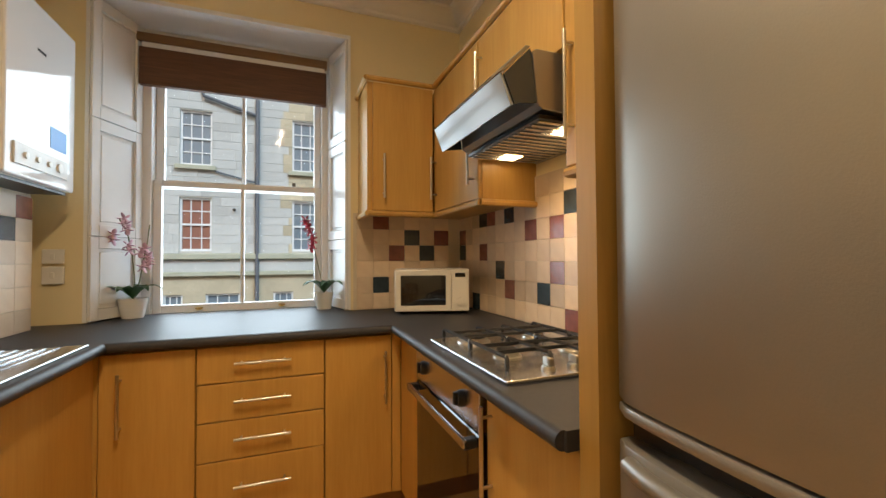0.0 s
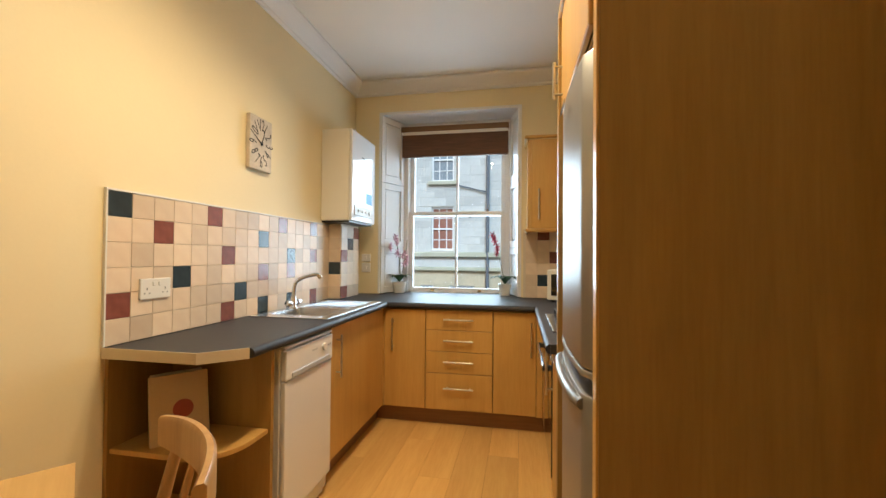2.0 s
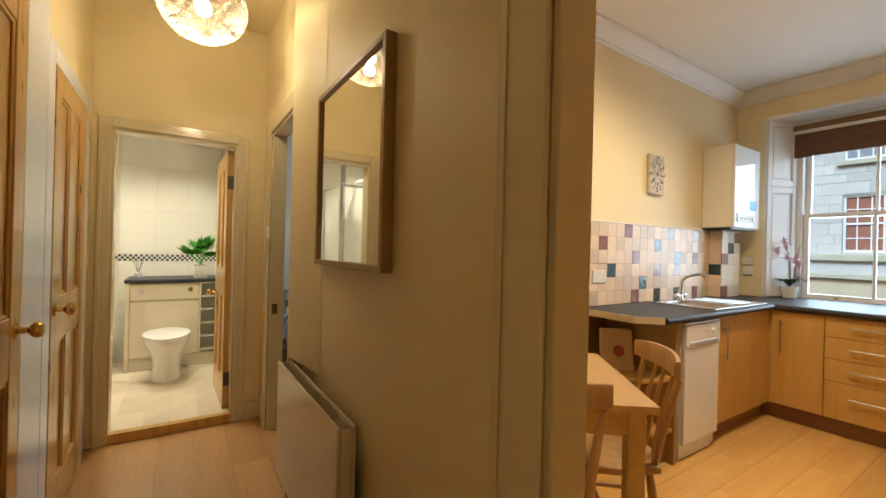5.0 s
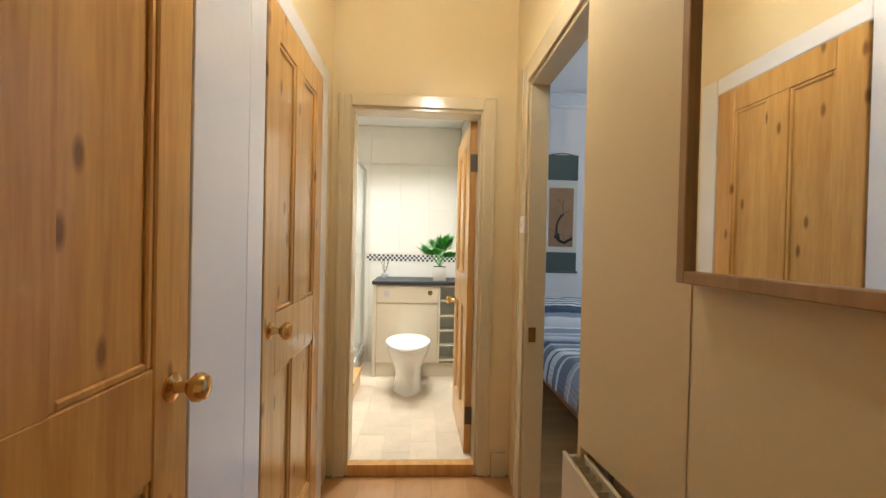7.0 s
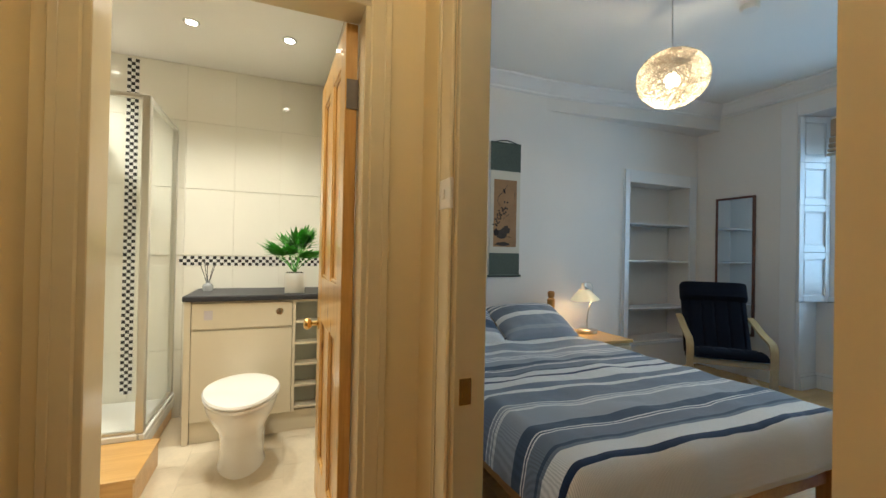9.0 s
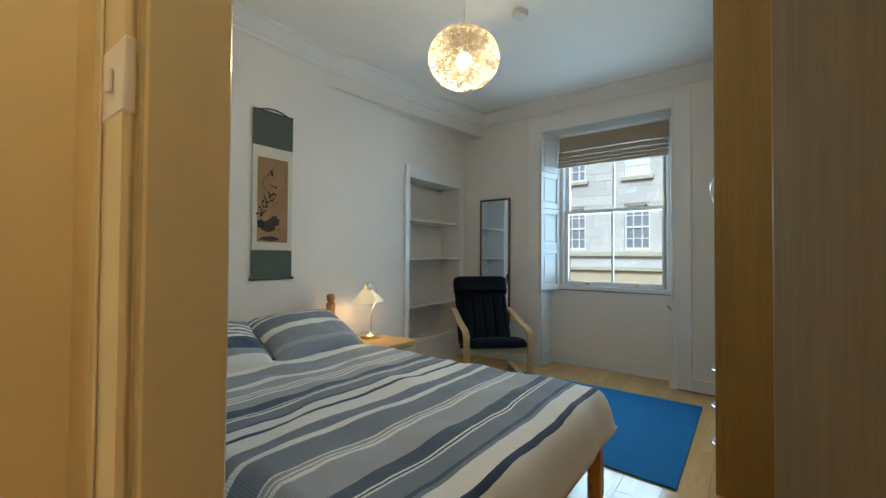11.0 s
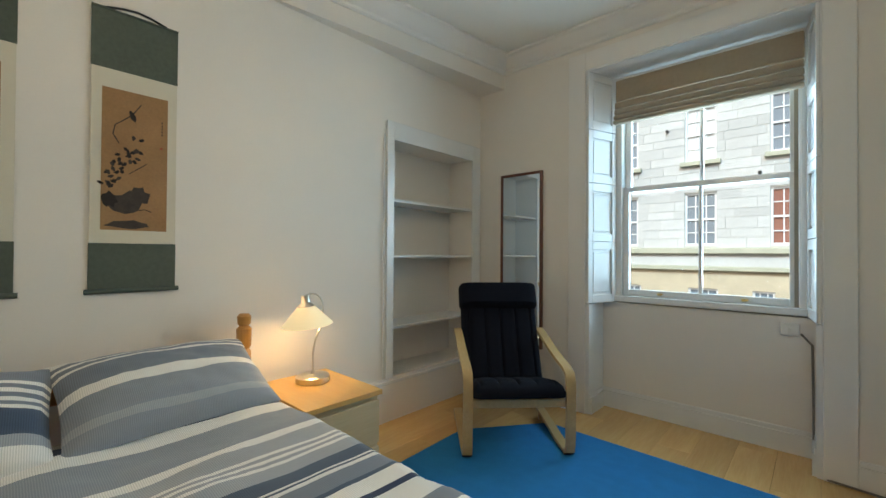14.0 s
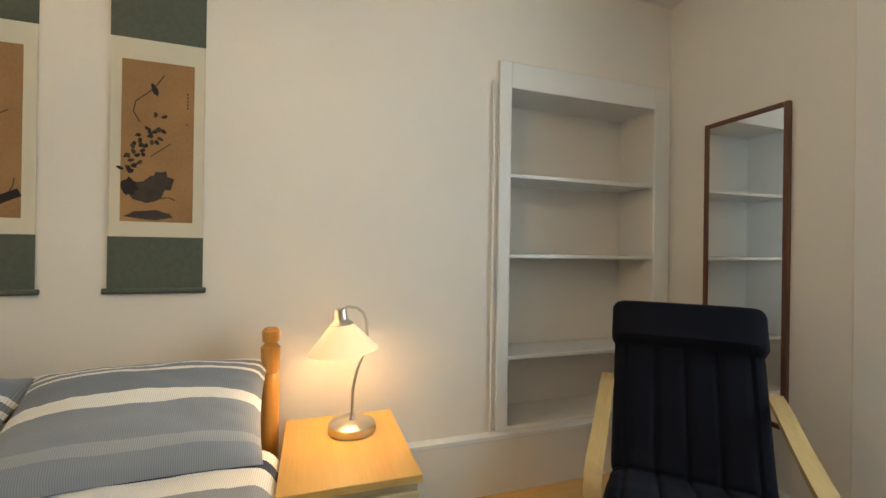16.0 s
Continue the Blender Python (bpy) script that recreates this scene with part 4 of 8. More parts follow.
cols = {"red": (0.42, 0.05, 0.03), "plum": (0.06, 0.025, 0.05), "orange": (0.60, 0.20, 0.04), "grey": (0.22, 0.20, 0.18), "green": (0.12, 0.20, 0.10), "yellow": (0.55, 0.38, 0.05), "dark": (0.03, 0.02, 0.02), "rust": (0.34, 0.12, 0.05), "paper": (0.74, 0.62, 0.42)}
pm = {k: mat("print_" + k, c, 0.6, var=0.2, scale=30) for k, c in cols.items()}
A, B, C, D = PY0 + 0.09, PY1 - 0.09, PZ0 + 0.09, PZ1 - 0.09
blocks = []
for k in range(15):
    z = 0.20 + k * 0.034
    x = rnd.uniform(0.0, 0.06)
    while x < 0.68:
        w_ = rnd.uniform(0.10, 0.30)
        c = rnd.choice(["red", "dark", "plum", "rust"]) if k % 2 else rnd.choice(["paper", "paper", "orange", "rust"])
        blocks.append((c, x, min(0.70, x + w_), z + rnd.uniform(-0.006, 0.004), z + rnd.uniform(0.022, 0.034)))
        x += w_ + rnd.uniform(0.0, 0.02)
for k in range(15):
    z = 0.20 + k * 0.033
    a = 0.70 + rnd.uniform(0.0, 0.07)
    blocks.append((rnd.choice(["red", "rust", "orange", "plum", "yellow"]), a, min(0.97, a + rnd.uniform(0.10, 0.26)), z, z + rnd.uniform(0.016, 0.026)))
blocks += [("plum", 0.72, 0.97, 0.70, 0.95), ("dark", 0.745, 0.94, 0.725, 0.92), ("red", 0.42, 0.63, 0.66, 0.90), ("orange", 0.46, 0.58, 0.70, 0.84), ("red", 0.02, 0.26, 0.68, 0.92), ("green", 0.34, 0.42, 0.82, 0.96),
           ("yellow", 0.56, 0.64, 0.88, 0.96), ("grey", 0.64, 0.71, 0.78, 0.96), ("plum", 0.27, 0.34, 0.74, 0.94), ("red", 0.10, 0.42, 0.03, 0.19), ("rust", 0.14, 0.36, 0.05, 0.13), ("plum", 0.0, 0.09, 0.03, 0.26),
           ("green", 0.43, 0.50, 0.04, 0.18), ("paper", 0.50, 0.56, 0.03, 0.20), ("grey", 0.57, 0.64, 0.05, 0.17), ("plum", 0.70, 0.90, 0.03, 0.17), ("yellow", 0.60, 0.70, 0.30, 0.42), ("rust", 0.92, 0.97, 0.05, 0.16)]
for k, (c, a, b, z0, z1) in enumerate(blocks):
    part("print_block", bx((fx + 0.0133 + k * 0.00004, A + (B - A) * a, C + (D - C) * z0), (fx + 0.0136 + k * 0.00004, A + (B - A) * b, C + (D - C) * z1)), pm[c], u, smooth=False)
bm = prism(bmesh.new(), [(A + (B - A) * p, C + (D - C) * q) for p, q in ((0.14, 0.98), (0.24, 0.95), (0.36, 0.66), (0.52, 0.60), (0.56, 0.30), (0.52, 0.14), (0.48, 0.34), (0.40, 0.42), (0.34, 0.40), (0.31, 0.14), (0.27, 0.16), (0.27, 0.52))], fx + 0.0165, fx + 0.0168, "yz")
part("painted_shape", bm, mat("print_mottled", (0.24, 0.15, 0.08), 0.7, var=0.5, scale=70, dark=(0.05, 0.03, 0.02)), u, "mottled brown painted shape across the stripes", smooth=False)

# oven
u = thing("oven", label="built-under electric oven with steel fascia and dark glass door", category="oven")
part("body", bx((0.68, 0.695, 0.14), (1.20, 1.293, 0.875)), M_BLACK, u, smooth=False)
f = part("fascia", bx((0.652, 0.695, 0.735), (0.679, 1.293, 0.872), 0.003), M_STEEL, u, smooth=False)
for y in (1.19, 0.815):
    bm = lathe(bmesh.new(), [(0.027, 0.652), (0.025, 0.640), (0.018, 0.634)], (0, y, 0.80), 20, "x")
    box(bm, (0.622, y - 0.008, 0.782), (0.645, y + 0.008, 0.822), 0.004, 2)
    part("control_knob", bm, M_BLACK, f)
d = part("oven_door", bx((0.652, 0.697, 0.16), (0.678, 1.291, 0.728), 0.004), M_DARKGLASS, u, smooth=False)
bm = bx((0.606, 0.705, 0.695), (0.620, 1.283, 0.722), 0.005, 2)
part("door_handle", bm, M_STEEL, d, "brushed steel bar with black ends")
for y in (0.705, 1.255):
    part("handle_bracket", bx((0.607, y, 0.692), (0.653, y + 0.03, 0.720), 0.004), M_BLACK, d, smooth=False)

# gas hob
u = thing("gas_hob", label="stainless steel four-burner gas hob with black pan supports", category="hob")
part("plate", bx((0.645, 0.525, 0.9205), (1.145, 1.095, 0.932), 0.004, 2), M_STEEL, u, smooth=False)
for k, (x, y, r) in enumerate(((0.77, 0.98, 0.048), (1.02, 0.98, 0.036), (0.77, 0.74, 0.036), (1.02, 0.74, 0.044))):
    bn = part("burner", lathe(bmesh.new(), [(r * 1.25, 0.932), (r * 1.2, 0.938), (r, 0.941), (r * 0.98, 0.950), (r * 0.7, 0.951)], (x, y, 0), 22), M_NICKEL, u)
    part("burner_cap", lathe(bmesh.new(), [(r * 0.9, 0.951), (r * 0.92, 0.957), (r * 0.75, 0.960), (0.004, 0.960)], (x, y, 0), 22), M_BLACK, bn)
for y0 in (0.86, 0.62):
    bm = bmesh.new()
    for x in (0.70, 0.84, 0.95, 1.09):
        tube(bm, [(x, y0, 0.934), (x, y0, 0.958), (x, y0 + 0.005, 0.964), (x, y0 + 0.23, 0.964), (x, y0 + 0.235, 0.958), (x, y0 + 0.235, 0.934)], 0.0065, 6)
    for y in (y0 + 0.07, y0 + 0.165):
        tube(bm, [(0.70, y, 0.962), (1.09, y, 0.962)], 0.006, 6)
    part("pan_support", bm, M_BLACK, u)
for k in range(4):
    y, x = 0.575, 0.80 + k * 0.085
    bm = lathe(bmesh.new(), [(0.020, 0.932), (0.019, 0.940), (0.016, 0.944), (0.003, 0.944)], (x, y, 0), 16)
    box(bm, (x - 0.007, y - 0.018, 0.944), (x + 0.007, y + 0.018, 0.966), 0.003, 2)
    part("control_knob", bm, M_NICKEL, u)

# wall units
def pelmet(parent, pts, z, d=0.03, h=0.03):
    for (x0, y0), (x1, y1) in zip(pts, pts[1:]):
        part("moulding", tube(bmesh.new(), [(x0, y0, z), (x1, y1, z)], h / 2, 8), M_BEECH, parent, smooth=True)


u = thing("wall_cabinet", label="beech veneer wall cabinet beside the window", category="cabinet", group="kitchen wall units")
part("carcass", bx((0.55, 1.858, 1.49), (0.925, NW - 0.002, 2.20)), M_BEECH, u, smooth=False)
d = part("cabinet_door", bx((0.578, 1.838, 1.495), (0.923, 1.857, 2.195), 0.003, 2), M_BEECH, u, smooth=False)
bar_handle("handle", d, (0.635, 1.838, 1.56), (0.635, 1.838, 1.80), (0, -1, 0))
pelmet(u, [(0.548, NW - 0.01), (0.548, 1.842), (0.93, 1.842)], 1.478)
pelmet(u, [(0.540, NW - 0.01), (0.540, 1.832), (0.925, 1.832)], 2.212)
u = thing("wall_cabinet", label="beech veneer corner wall cabinet with bar handles", category="cabinet", group="kitchen wall units")
part("carcass", bx((0.949, 1.262, 1.49), (KR - 0.002, NW - 0.002, 2.20)), M_BEECH, u, smooth=False)
d = part("cabinet_door", bx((0.930, 1.264, 1.495), (0.948, 1.836, 2.195), 0.003, 2), M_BEECH, u, smooth=False)
bar_handle("handle", d, (0.930, 1.80, 1.56), (0.930, 1.80, 1.80), (-1, 0, 0))
bar_handle("handle", d, (0.930, 1.31, 1.56), (0.930, 1.31, 1.80), (-1, 0, 0))
pelmet(u, [(0.935, 1.842), (0.935, 1.255), (KR - 0.01, 1.255)], 1.478)
pelmet(u, [(0.925, 1.832), (0.925, 0.26)], 2.212)
u = thing("wall_cabinet", label="short beech veneer wall cabinet above the cooker hood", category="cabinet", group="kitchen wall units")
part("carcass", bx((0.949, 0.665, 1.87), (KR - 0.002, 1.258, 2.20)), M_BEECH, u, smooth=False)
d = part("cabinet_door", bx((0.930, 0.667, 1.875), (0.948, 1.256, 2.195), 0.003, 2), M_BEECH, u, smooth=False)
bar_handle("handle", d, (0.930, 1.22, 1.93), (0.930, 1.22, 2.12), (-1, 0, 0))
u = thing("wall_cabinet", label="beech veneer wall cabinet beside the tall fridge housing", category="cabinet", group="kitchen wall units")
part("carcass", bx((0.949, 0.262, 1.50), (KR - 0.002, 0.660, 2.20)), M_BEECH, u, smooth=False)
d = part("cabinet_door", bx((0.930, 0.264, 1.505), (0.948, 0.658, 2.195), 0.003, 2), M_BEECH, u, smooth=False)
bar_handle("handle", d, (0.930, 0.62, 1.58), (0.930, 0.62, 1.90), (-1, 0, 0))
pelmet(u, [(0.935, 0.262), (0.935, 0.66), (KR - 0.01, 0.66)], 1.488)

# cooker hood with a raised glass visor
u = thing("cooker_hood", label="silver cooker hood with its visor pulled open and lamp lit", category="cooker hood")
prof = [(0.835, 1.855), (0.85, 1.866), (KR - 0.003, 1.868), (KR - 0.003, 1.666), (0.98, 1.680), (0.87, 1.685), (0.85, 1.70)]
part("body", prism(bmesh.new(), prof, 0.688, 1.258, "xz", 0.003), mat("silver_hood_paint", (0.36, 0.35, 0.33), 0.3, 0.85, var=0.03, bump=0.02), u, smooth=False)
part("front_fascia", prism(bmesh.new(), [(0.722, 1.775), (0.735, 1.775), (0.828, 1.868), (0.810, 1.868)], 0.684, 1.262, "xz", 0.002), MATS["silver_hood_paint"], u, smooth=False)
part("visor", prism(bmesh.new(), [(0.724, 1.773), (0.731, 1.773), (0.768, 1.685), (0.760, 1.682)], 0.69, 1.258, "xz", 0.001), mat("visor_glass", (0.26, 0.28, 0.29), 0.12, 0.0, var=0.02, bump=0.0), u, "grey glass visor", smooth=False)
# dark sheets added for the shade in the open sides behind the visor
for y in (0.686, 1.252):
    part("visor_cheek", prism(bmesh.new(), [(0.736, 1.772), (0.826, 1.862), (0.848, 1.70), (0.770, 1.688)], y, y + 0.006, "xz"), mat("visor_side_shade", (0.035, 0.045, 0.05), 0.18, bump=0.0), u, "dark sheet for the shade in the visor's open side", smooth=False)
part("fascia_strip", prism(bmesh.new(), [(0.760, 1.818), (0.764, 1.816), (0.788, 1.840), (0.784, 1.843)], 0.86, 1.06, "xz"), M_BLACK, u, smooth=False)
gr = part("grille", bx((0.87, 0.71, 1.664), (1.20, 1.236, 1.676)), M_BLACK, u, smooth=False)
for k in range(14):
    y = 0.725 + k * 0.0375
    part("slat", bx((0.88, y, 1.657), (1.19, y + 0.014, 1.665), 0.002), M_STEEL, gr, smooth=False)
part("lamp_lens", bx((0.99, 0.74, 1.655), (1.07, 0.82, 1.664), 0.003), glow("hood_lamp", (1.0, 0.72, 0.38), 12), u, "lit lamp lens, the far one in place of its reflection", smooth=False)
# glowing piece in place of the near lens's reflection, no second lamp
part("lamp_lens", bx((0.99, 1.12, 1.655), (1.07, 1.20, 1.664), 0.003), MATS["hood_lamp"], u, "lit lamp lens, the far one in place of its reflection", smooth=False)
lamp("hood_light", "SPOT", 20, WARM, pose(1.03, 0.95, 1.645, 0, 0, 0), 0.05, spot=150)

# microwave
u = thing("microwave", pose(0.70, 1.86, 0.921, 0, 0, -16), "small cream microwave oven on the worktop", "microwave")
part("body", bx((0, 0.012, 0.012), (0.42, 0.275, 0.25), 0.008, 2), mat("cream_plastic", (0.78, 0.75, 0.68), 0.3, bump=0.01), u, smooth=False)
d = part("door", bx((0.004, -0.008, 0.016), (0.315, 0.012, 0.246), 0.006, 2), MATS["cream_plastic"], u, smooth=False)
part("window", bx((0.035, -0.010, 0.05), (0.285, -0.0075, 0.215)), M_DARKGLASS, d, "dark microwave window", smooth=False)
c = part("control_panel", bx((0.318, -0.006, 0.016), (0.416, 0.012, 0.246), 0.004, 2), MATS["cream_plastic"], u, smooth=False)
part("display", bx((0.338, -0.0075, 0.205), (0.396, -0.0055, 0.228)), M_DARKGLASS, c, smooth=False)
part("dial", cyl(bmesh.new(), (0.367, -0.006, 0.07), (0.367, -0.022, 0.07), 0.022, seg=18), MATS["cream_plastic"], c)
for x, y in ((0.04, 0.04), (0.38, 0.04), (0.04, 0.24), (0.38, 0.24)):
    part("foot", cyl(bmesh.new(), (x, y, 0), (x, y, 0.013), 0.012, seg=10), M_BLACK, u)

# fridge freezer in its tall housing
u = thing("fridge_housing", label="tall beech veneer housing panels round the fridge freezer", category="cabinet")
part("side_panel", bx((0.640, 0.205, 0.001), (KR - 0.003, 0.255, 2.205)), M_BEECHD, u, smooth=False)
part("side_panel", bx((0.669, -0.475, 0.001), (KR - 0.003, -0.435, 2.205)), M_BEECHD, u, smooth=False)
part("front_edge", bx((0.662, -0.475, 0.001), (0.6685, -0.435, 2.205), 0.001), M_BEECH, u, smooth=False)
d = part("top_door", bx((0.650, -0.433, 1.82), (0.668, 0.203, 2.205), 0.003), M_BEECH, u, smooth=False)
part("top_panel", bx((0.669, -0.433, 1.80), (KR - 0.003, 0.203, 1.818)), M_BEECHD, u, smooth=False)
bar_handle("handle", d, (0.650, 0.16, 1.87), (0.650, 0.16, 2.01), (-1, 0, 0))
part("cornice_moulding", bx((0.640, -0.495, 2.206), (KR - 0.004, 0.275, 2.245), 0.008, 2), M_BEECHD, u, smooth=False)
u = thing("fridge_freezer", label="silver-grey fridge freezer with a curved door and recessed handle", category="fridge freezer")
part("body", bx((0.70, -0.395, 0.03), (1.20, 0.195, 1.785), 0.006), M_SILVER, u, smooth=False)


def bowed(z0, z1, bulge=0.034):
    """A fridge door bowed outwards across its width."""
    pts = [(0.698, -0.392), (0.698, 0.192)]
    for f_ in [k / 24 for k in range(22)] + [0.90, 0.928, 0.938, 0.96, 0.985, 1.0]:
        x = 0.672 - bulge * math.sin(math.pi * min(f_, 0.5)) ** 0.42
        if f_ > 0.5:
            x += bulge * 0.30 * ((min(f_, 0.933) - 0.5) / 0.433) ** 2
        if f_ > 0.933:
            x += 0.022 * (f_ - 0.933) / 0.067
        pts.append((x, 0.192 - 0.586 * f_))
    return prism(bmesh.new(), pts, z0, z1, "xy", 0.006, 2)


part("fridge_door", bowed(0.995, 1.785), M_SILVER, u)
fd = part("freezer_door", bowed(0.06, 0.93), M_SILVER, u)
part("door_trim", bowed(0.972, 0.992, 0.036), M_SILVER, u)
part("handle_recess", bx((0.69, -0.38, 0.932), (0.70, 0.18, 0.971)), M_BLACK, u, smooth=False)
part("freezer_handle", tube(bmesh.new(), [(0.650 - 0.024 * math.sin(math.pi * k / 12) ** 0.5, 0.15 - 0.51 * k / 12, 0.905) for k in range(13)], 0.015, 10), M_SILVER, fd)
part("name_bars", bx((0.6205, -0.2, 1.72), (0.6215, -0.08, 1.735)), M_BLACK, u, smooth=False)

# roller blind in the kitchen window
u = thing("window_blind", label="brown woven wood roman blind, pulled up", category="blind")
part("headrail", bx((-0.655, 2.385, 2.475), (0.385, 2.43, 2.525), 0.004), wood("blind_pelmet", (0.22, 0.12, 0.05), (0.15, 0.075, 0.03), 0.5, 2, "x"), u, smooth=False)
part("white_slat", bx((-0.63, 2.392, 2.44), (0.37, 2.42, 2.474), 0.003), M_GLOSS, u, smooth=False)
for k in range(3):
    part("wood_slat", bx((-0.64, 2.38 + 0.012 * k, 2.225), (0.38, 2.391 + 0.012 * k, 2.44), 0.003), wood("blind_woven", (0.13, 0.055, 0.025), (0.075, 0.03, 0.012), 0.6, 9, "x"), u, smooth=False)

# orchids in the window
def orchid(name, x, y, z, stems, petal, label, pot_r=0.06):
    top = thing(name, pose(x, y, z), label, "plant")
    part("pot", lathe(bmesh.new(), [(pot_r * 0.75, 0.0), (pot_r, 0.10), (pot_r * 1.02, 0.105), (pot_r * 0.9, 0.105), (pot_r * 0.85, 0.09), (0.004, 0.09)], seg=22), M_CERAMIC, top)
    lm = mat("orchid_leaf", (0.05, 0.13, 0.035), 0.35, var=0.15, scale=12)
    sm = mat("orchid_stem", (0.12, 0.13, 0.05), 0.5)
    r = random.Random(name + label)
    for k in range(6):
        a = k * 1.05 + r.random() * 0.4
        ln = 0.09 + 0.07 * r.random()
        bm = bmesh.new()
        rows = []
        for i in range(8):
            f_ = i / 7
            wv = 0.026 * math.sin(math.pi * min(1, f_ * 0.92 + 0.06)) + 0.003
            c = Vector((math.cos(a) * ln * f_, math.sin(a) * ln * f_, 0.10 + 0.07 * math.sin(f_ * 2.4)))
            s = Vector((-math.sin(a), math.cos(a), 0))
            rows.append([bm.verts.new(c + s * wv + Vector((0, 0, 0.006))), bm.verts.new(c), bm.verts.new(c - s * wv + Vector((0, 0, 0.006)))])
        for p, q in zip(rows, rows[1:]):
            bm.faces.new((p[0], p[1], q[1], q[0]))
            bm.faces.new((p[1], p[2], q[2], q[1]))
        bmesh.ops.solidify(bm, geom=bm.faces[:], thickness=0.0025)
        part("leaf", bm, lm, top)
    for pts, flowers in stems:
        st = part("stem", tube(bmesh.new(), [(0, 0, 0.09), *pts], 0.003, 6), sm, top)
        for (fx_, fy_, fz_) in flowers:
            bm = bmesh.new()
            az = r.random() * 6.3
            for k in range(5):
                a = az + k * 2 * math.pi / 5
                tip = Vector((math.cos(a) * 0.026, -0.012 + 0.01 * r.random(), math.sin(a) * 0.026))
                m = Matrix.Translation(Vector((fx_, fy_, fz_)) + tip * 0.6) @ tip.to_track_quat("Z", "Y").to_matrix().to_4x4() @ Matrix.Diagonal((0.013, 0.004, 0.019, 1))
                bmesh.ops.create_uvsphere(bm, u_segments=8, v_segments=5, radius=1, matrix=m)
            part("flower", bm, petal, st)
    return top


P_PINK = mat("pale_pink_petal", (0.70, 0.46, 0.58), 0.5, var=0.12, scale=40)
P_RED = mat("crimson_petal", (0.42, 0.03, 0.07), 0.5, var=0.15, scale=40)
rr = random.Random(2)
orchid("orchid", -0.63, 2.30, 0.921, [([(0.01, -0.01, 0.2), (0.0, -0.02, 0.34), (-0.02, -0.03, 0.46), (-0.05, -0.05, 0.53)], [(-0.05 + rr.uniform(-0.03, 0.05), -0.05, 0.36 + k * 0.028) for k in range(7)]),
                                       ([(0.03, 0.0, 0.2), (0.05, -0.02, 0.30), (0.07, -0.03, 0.40), (0.08, -0.03, 0.50)], [(0.06 + rr.uniform(-0.03, 0.05), -0.04, 0.27 + k * 0.02) for k in range(6)])],
       P_PINK, "potted orchid with pale pink flowers on the window board", 0.068)
orchid("orchid", 0.36, 2.30, 0.921, [([(-0.02, 0.0, 0.2), (-0.05, -0.01, 0.33), (-0.07, -0.02, 0.42), (-0.10, -0.03, 0.56)], [(-0.075 - 0.03 * k / 8 + rr.uniform(-0.014, 0.014), -0.03, 0.38 + k * 0.024) for k in range(8)])],
       P_RED, "potted orchid with a crimson flower spike on the window board", 0.058)

# track spotlight on the kitchen ceiling
u = thing("ceiling_spotlight_bar", label="chrome ceiling bar with three lit spotlights", category="ceiling light")
part("bar", cyl(bmesh.new(), (0.06, -0.35, 2.80), (0.06, 0.36, 2.80), 0.011, seg=12), M_CHROME, u)
part("ceiling_rose", lathe(bmesh.new(), [(0.05, 2.858), (0.05, 2.845), (0.012, 2.835), (0.012, 2.80)], (0.06, 0.0, 0), 20), M_CHROME, u)
for k, y in enumerate((0.34, 0.06, -0.24)):
    dx = (0.03, -0.04, 0.04)[k]
    h = part("spot_head", lathe(bmesh.new(), [(0.012, 0.0), (0.02, -0.01), (0.022, -0.05), (0.034, -0.085), (0.034, -0.09)], (0, 0, 0), 18), M_NICKEL, u)
    h.matrix_basis = pose(0.06, y, 2.785, 18 * (1, -1, 0.5)[k], 20 * (-1, 1, 1)[k], 0)
    part("bulb", lathe(bmesh.new(), [(0.030, -0.0905), (0.018, -0.094), (0.002, -0.094)], (0, 0, 0), 16), glow("spot_bulb", (1.0, 0.80, 0.50), 25), h, "lit bulb")
    lamp("spot_light", "SPOT", (62, 58, 50)[k], SPOTW, pose(0.06 + dx * 0.8, y, 2.66, (10, -6, -16)[k], (-6, 2, 12)[k], 0), 0.03, spot=172)

# pine table, chairs and vase of tulips
M_TABLE = wood("waxed_pine_table", (0.66, 0.415, 0.145), (0.54, 0.305, 0.09), 0.36, 1.6, "x", 0.2)
M_CHAIR = wood("waxed_pine_chair", (0.55, 0.33, 0.13), (0.42, 0.23, 0.08), 0.4, 2.5, "z", 0.2)
u = thing("dining_table", pose(-0.484, -1.168, 0, 0, 0, -37.7), "small square waxed pine kitchen table with square legs", "table")
TW, TL = 0.36, 0.39
for k in range(6):
    y0 = -TL + 2 * TL * k / 6
    part("top_plank", bx((-TW, y0, 0.752), (TW, y0 + TL / 3, 0.778), 0.0008), M_TABLE, u, smooth=False)
for x in (-TW + 0.03, TW - 0.09):
    for y in (-TL + 0.03, TL - 0.09):
        part("leg", bx((x, y, 0.001), (x + 0.06, y + 0.06, 0.751), 0.004), M_TABLE, u, smooth=False)
for a, b in (((-TW + 0.09, -TL + 0.04, 0.66), (TW - 0.09, -TL + 0.06, 0.751)), ((-TW + 0.09, TL - 0.06, 0.66), (TW - 0.09, TL - 0.04, 0.751)),
             ((-TW + 0.04, -TL + 0.09, 0.66), (-TW + 0.06, TL - 0.09, 0.751)), ((TW - 0.06, -TL + 0.09, 0.66), (TW - 0.04, TL - 0.09, 0.751))):
    part("apron", bx(a, b, 0.002), M_TABLE, u, smooth=False)


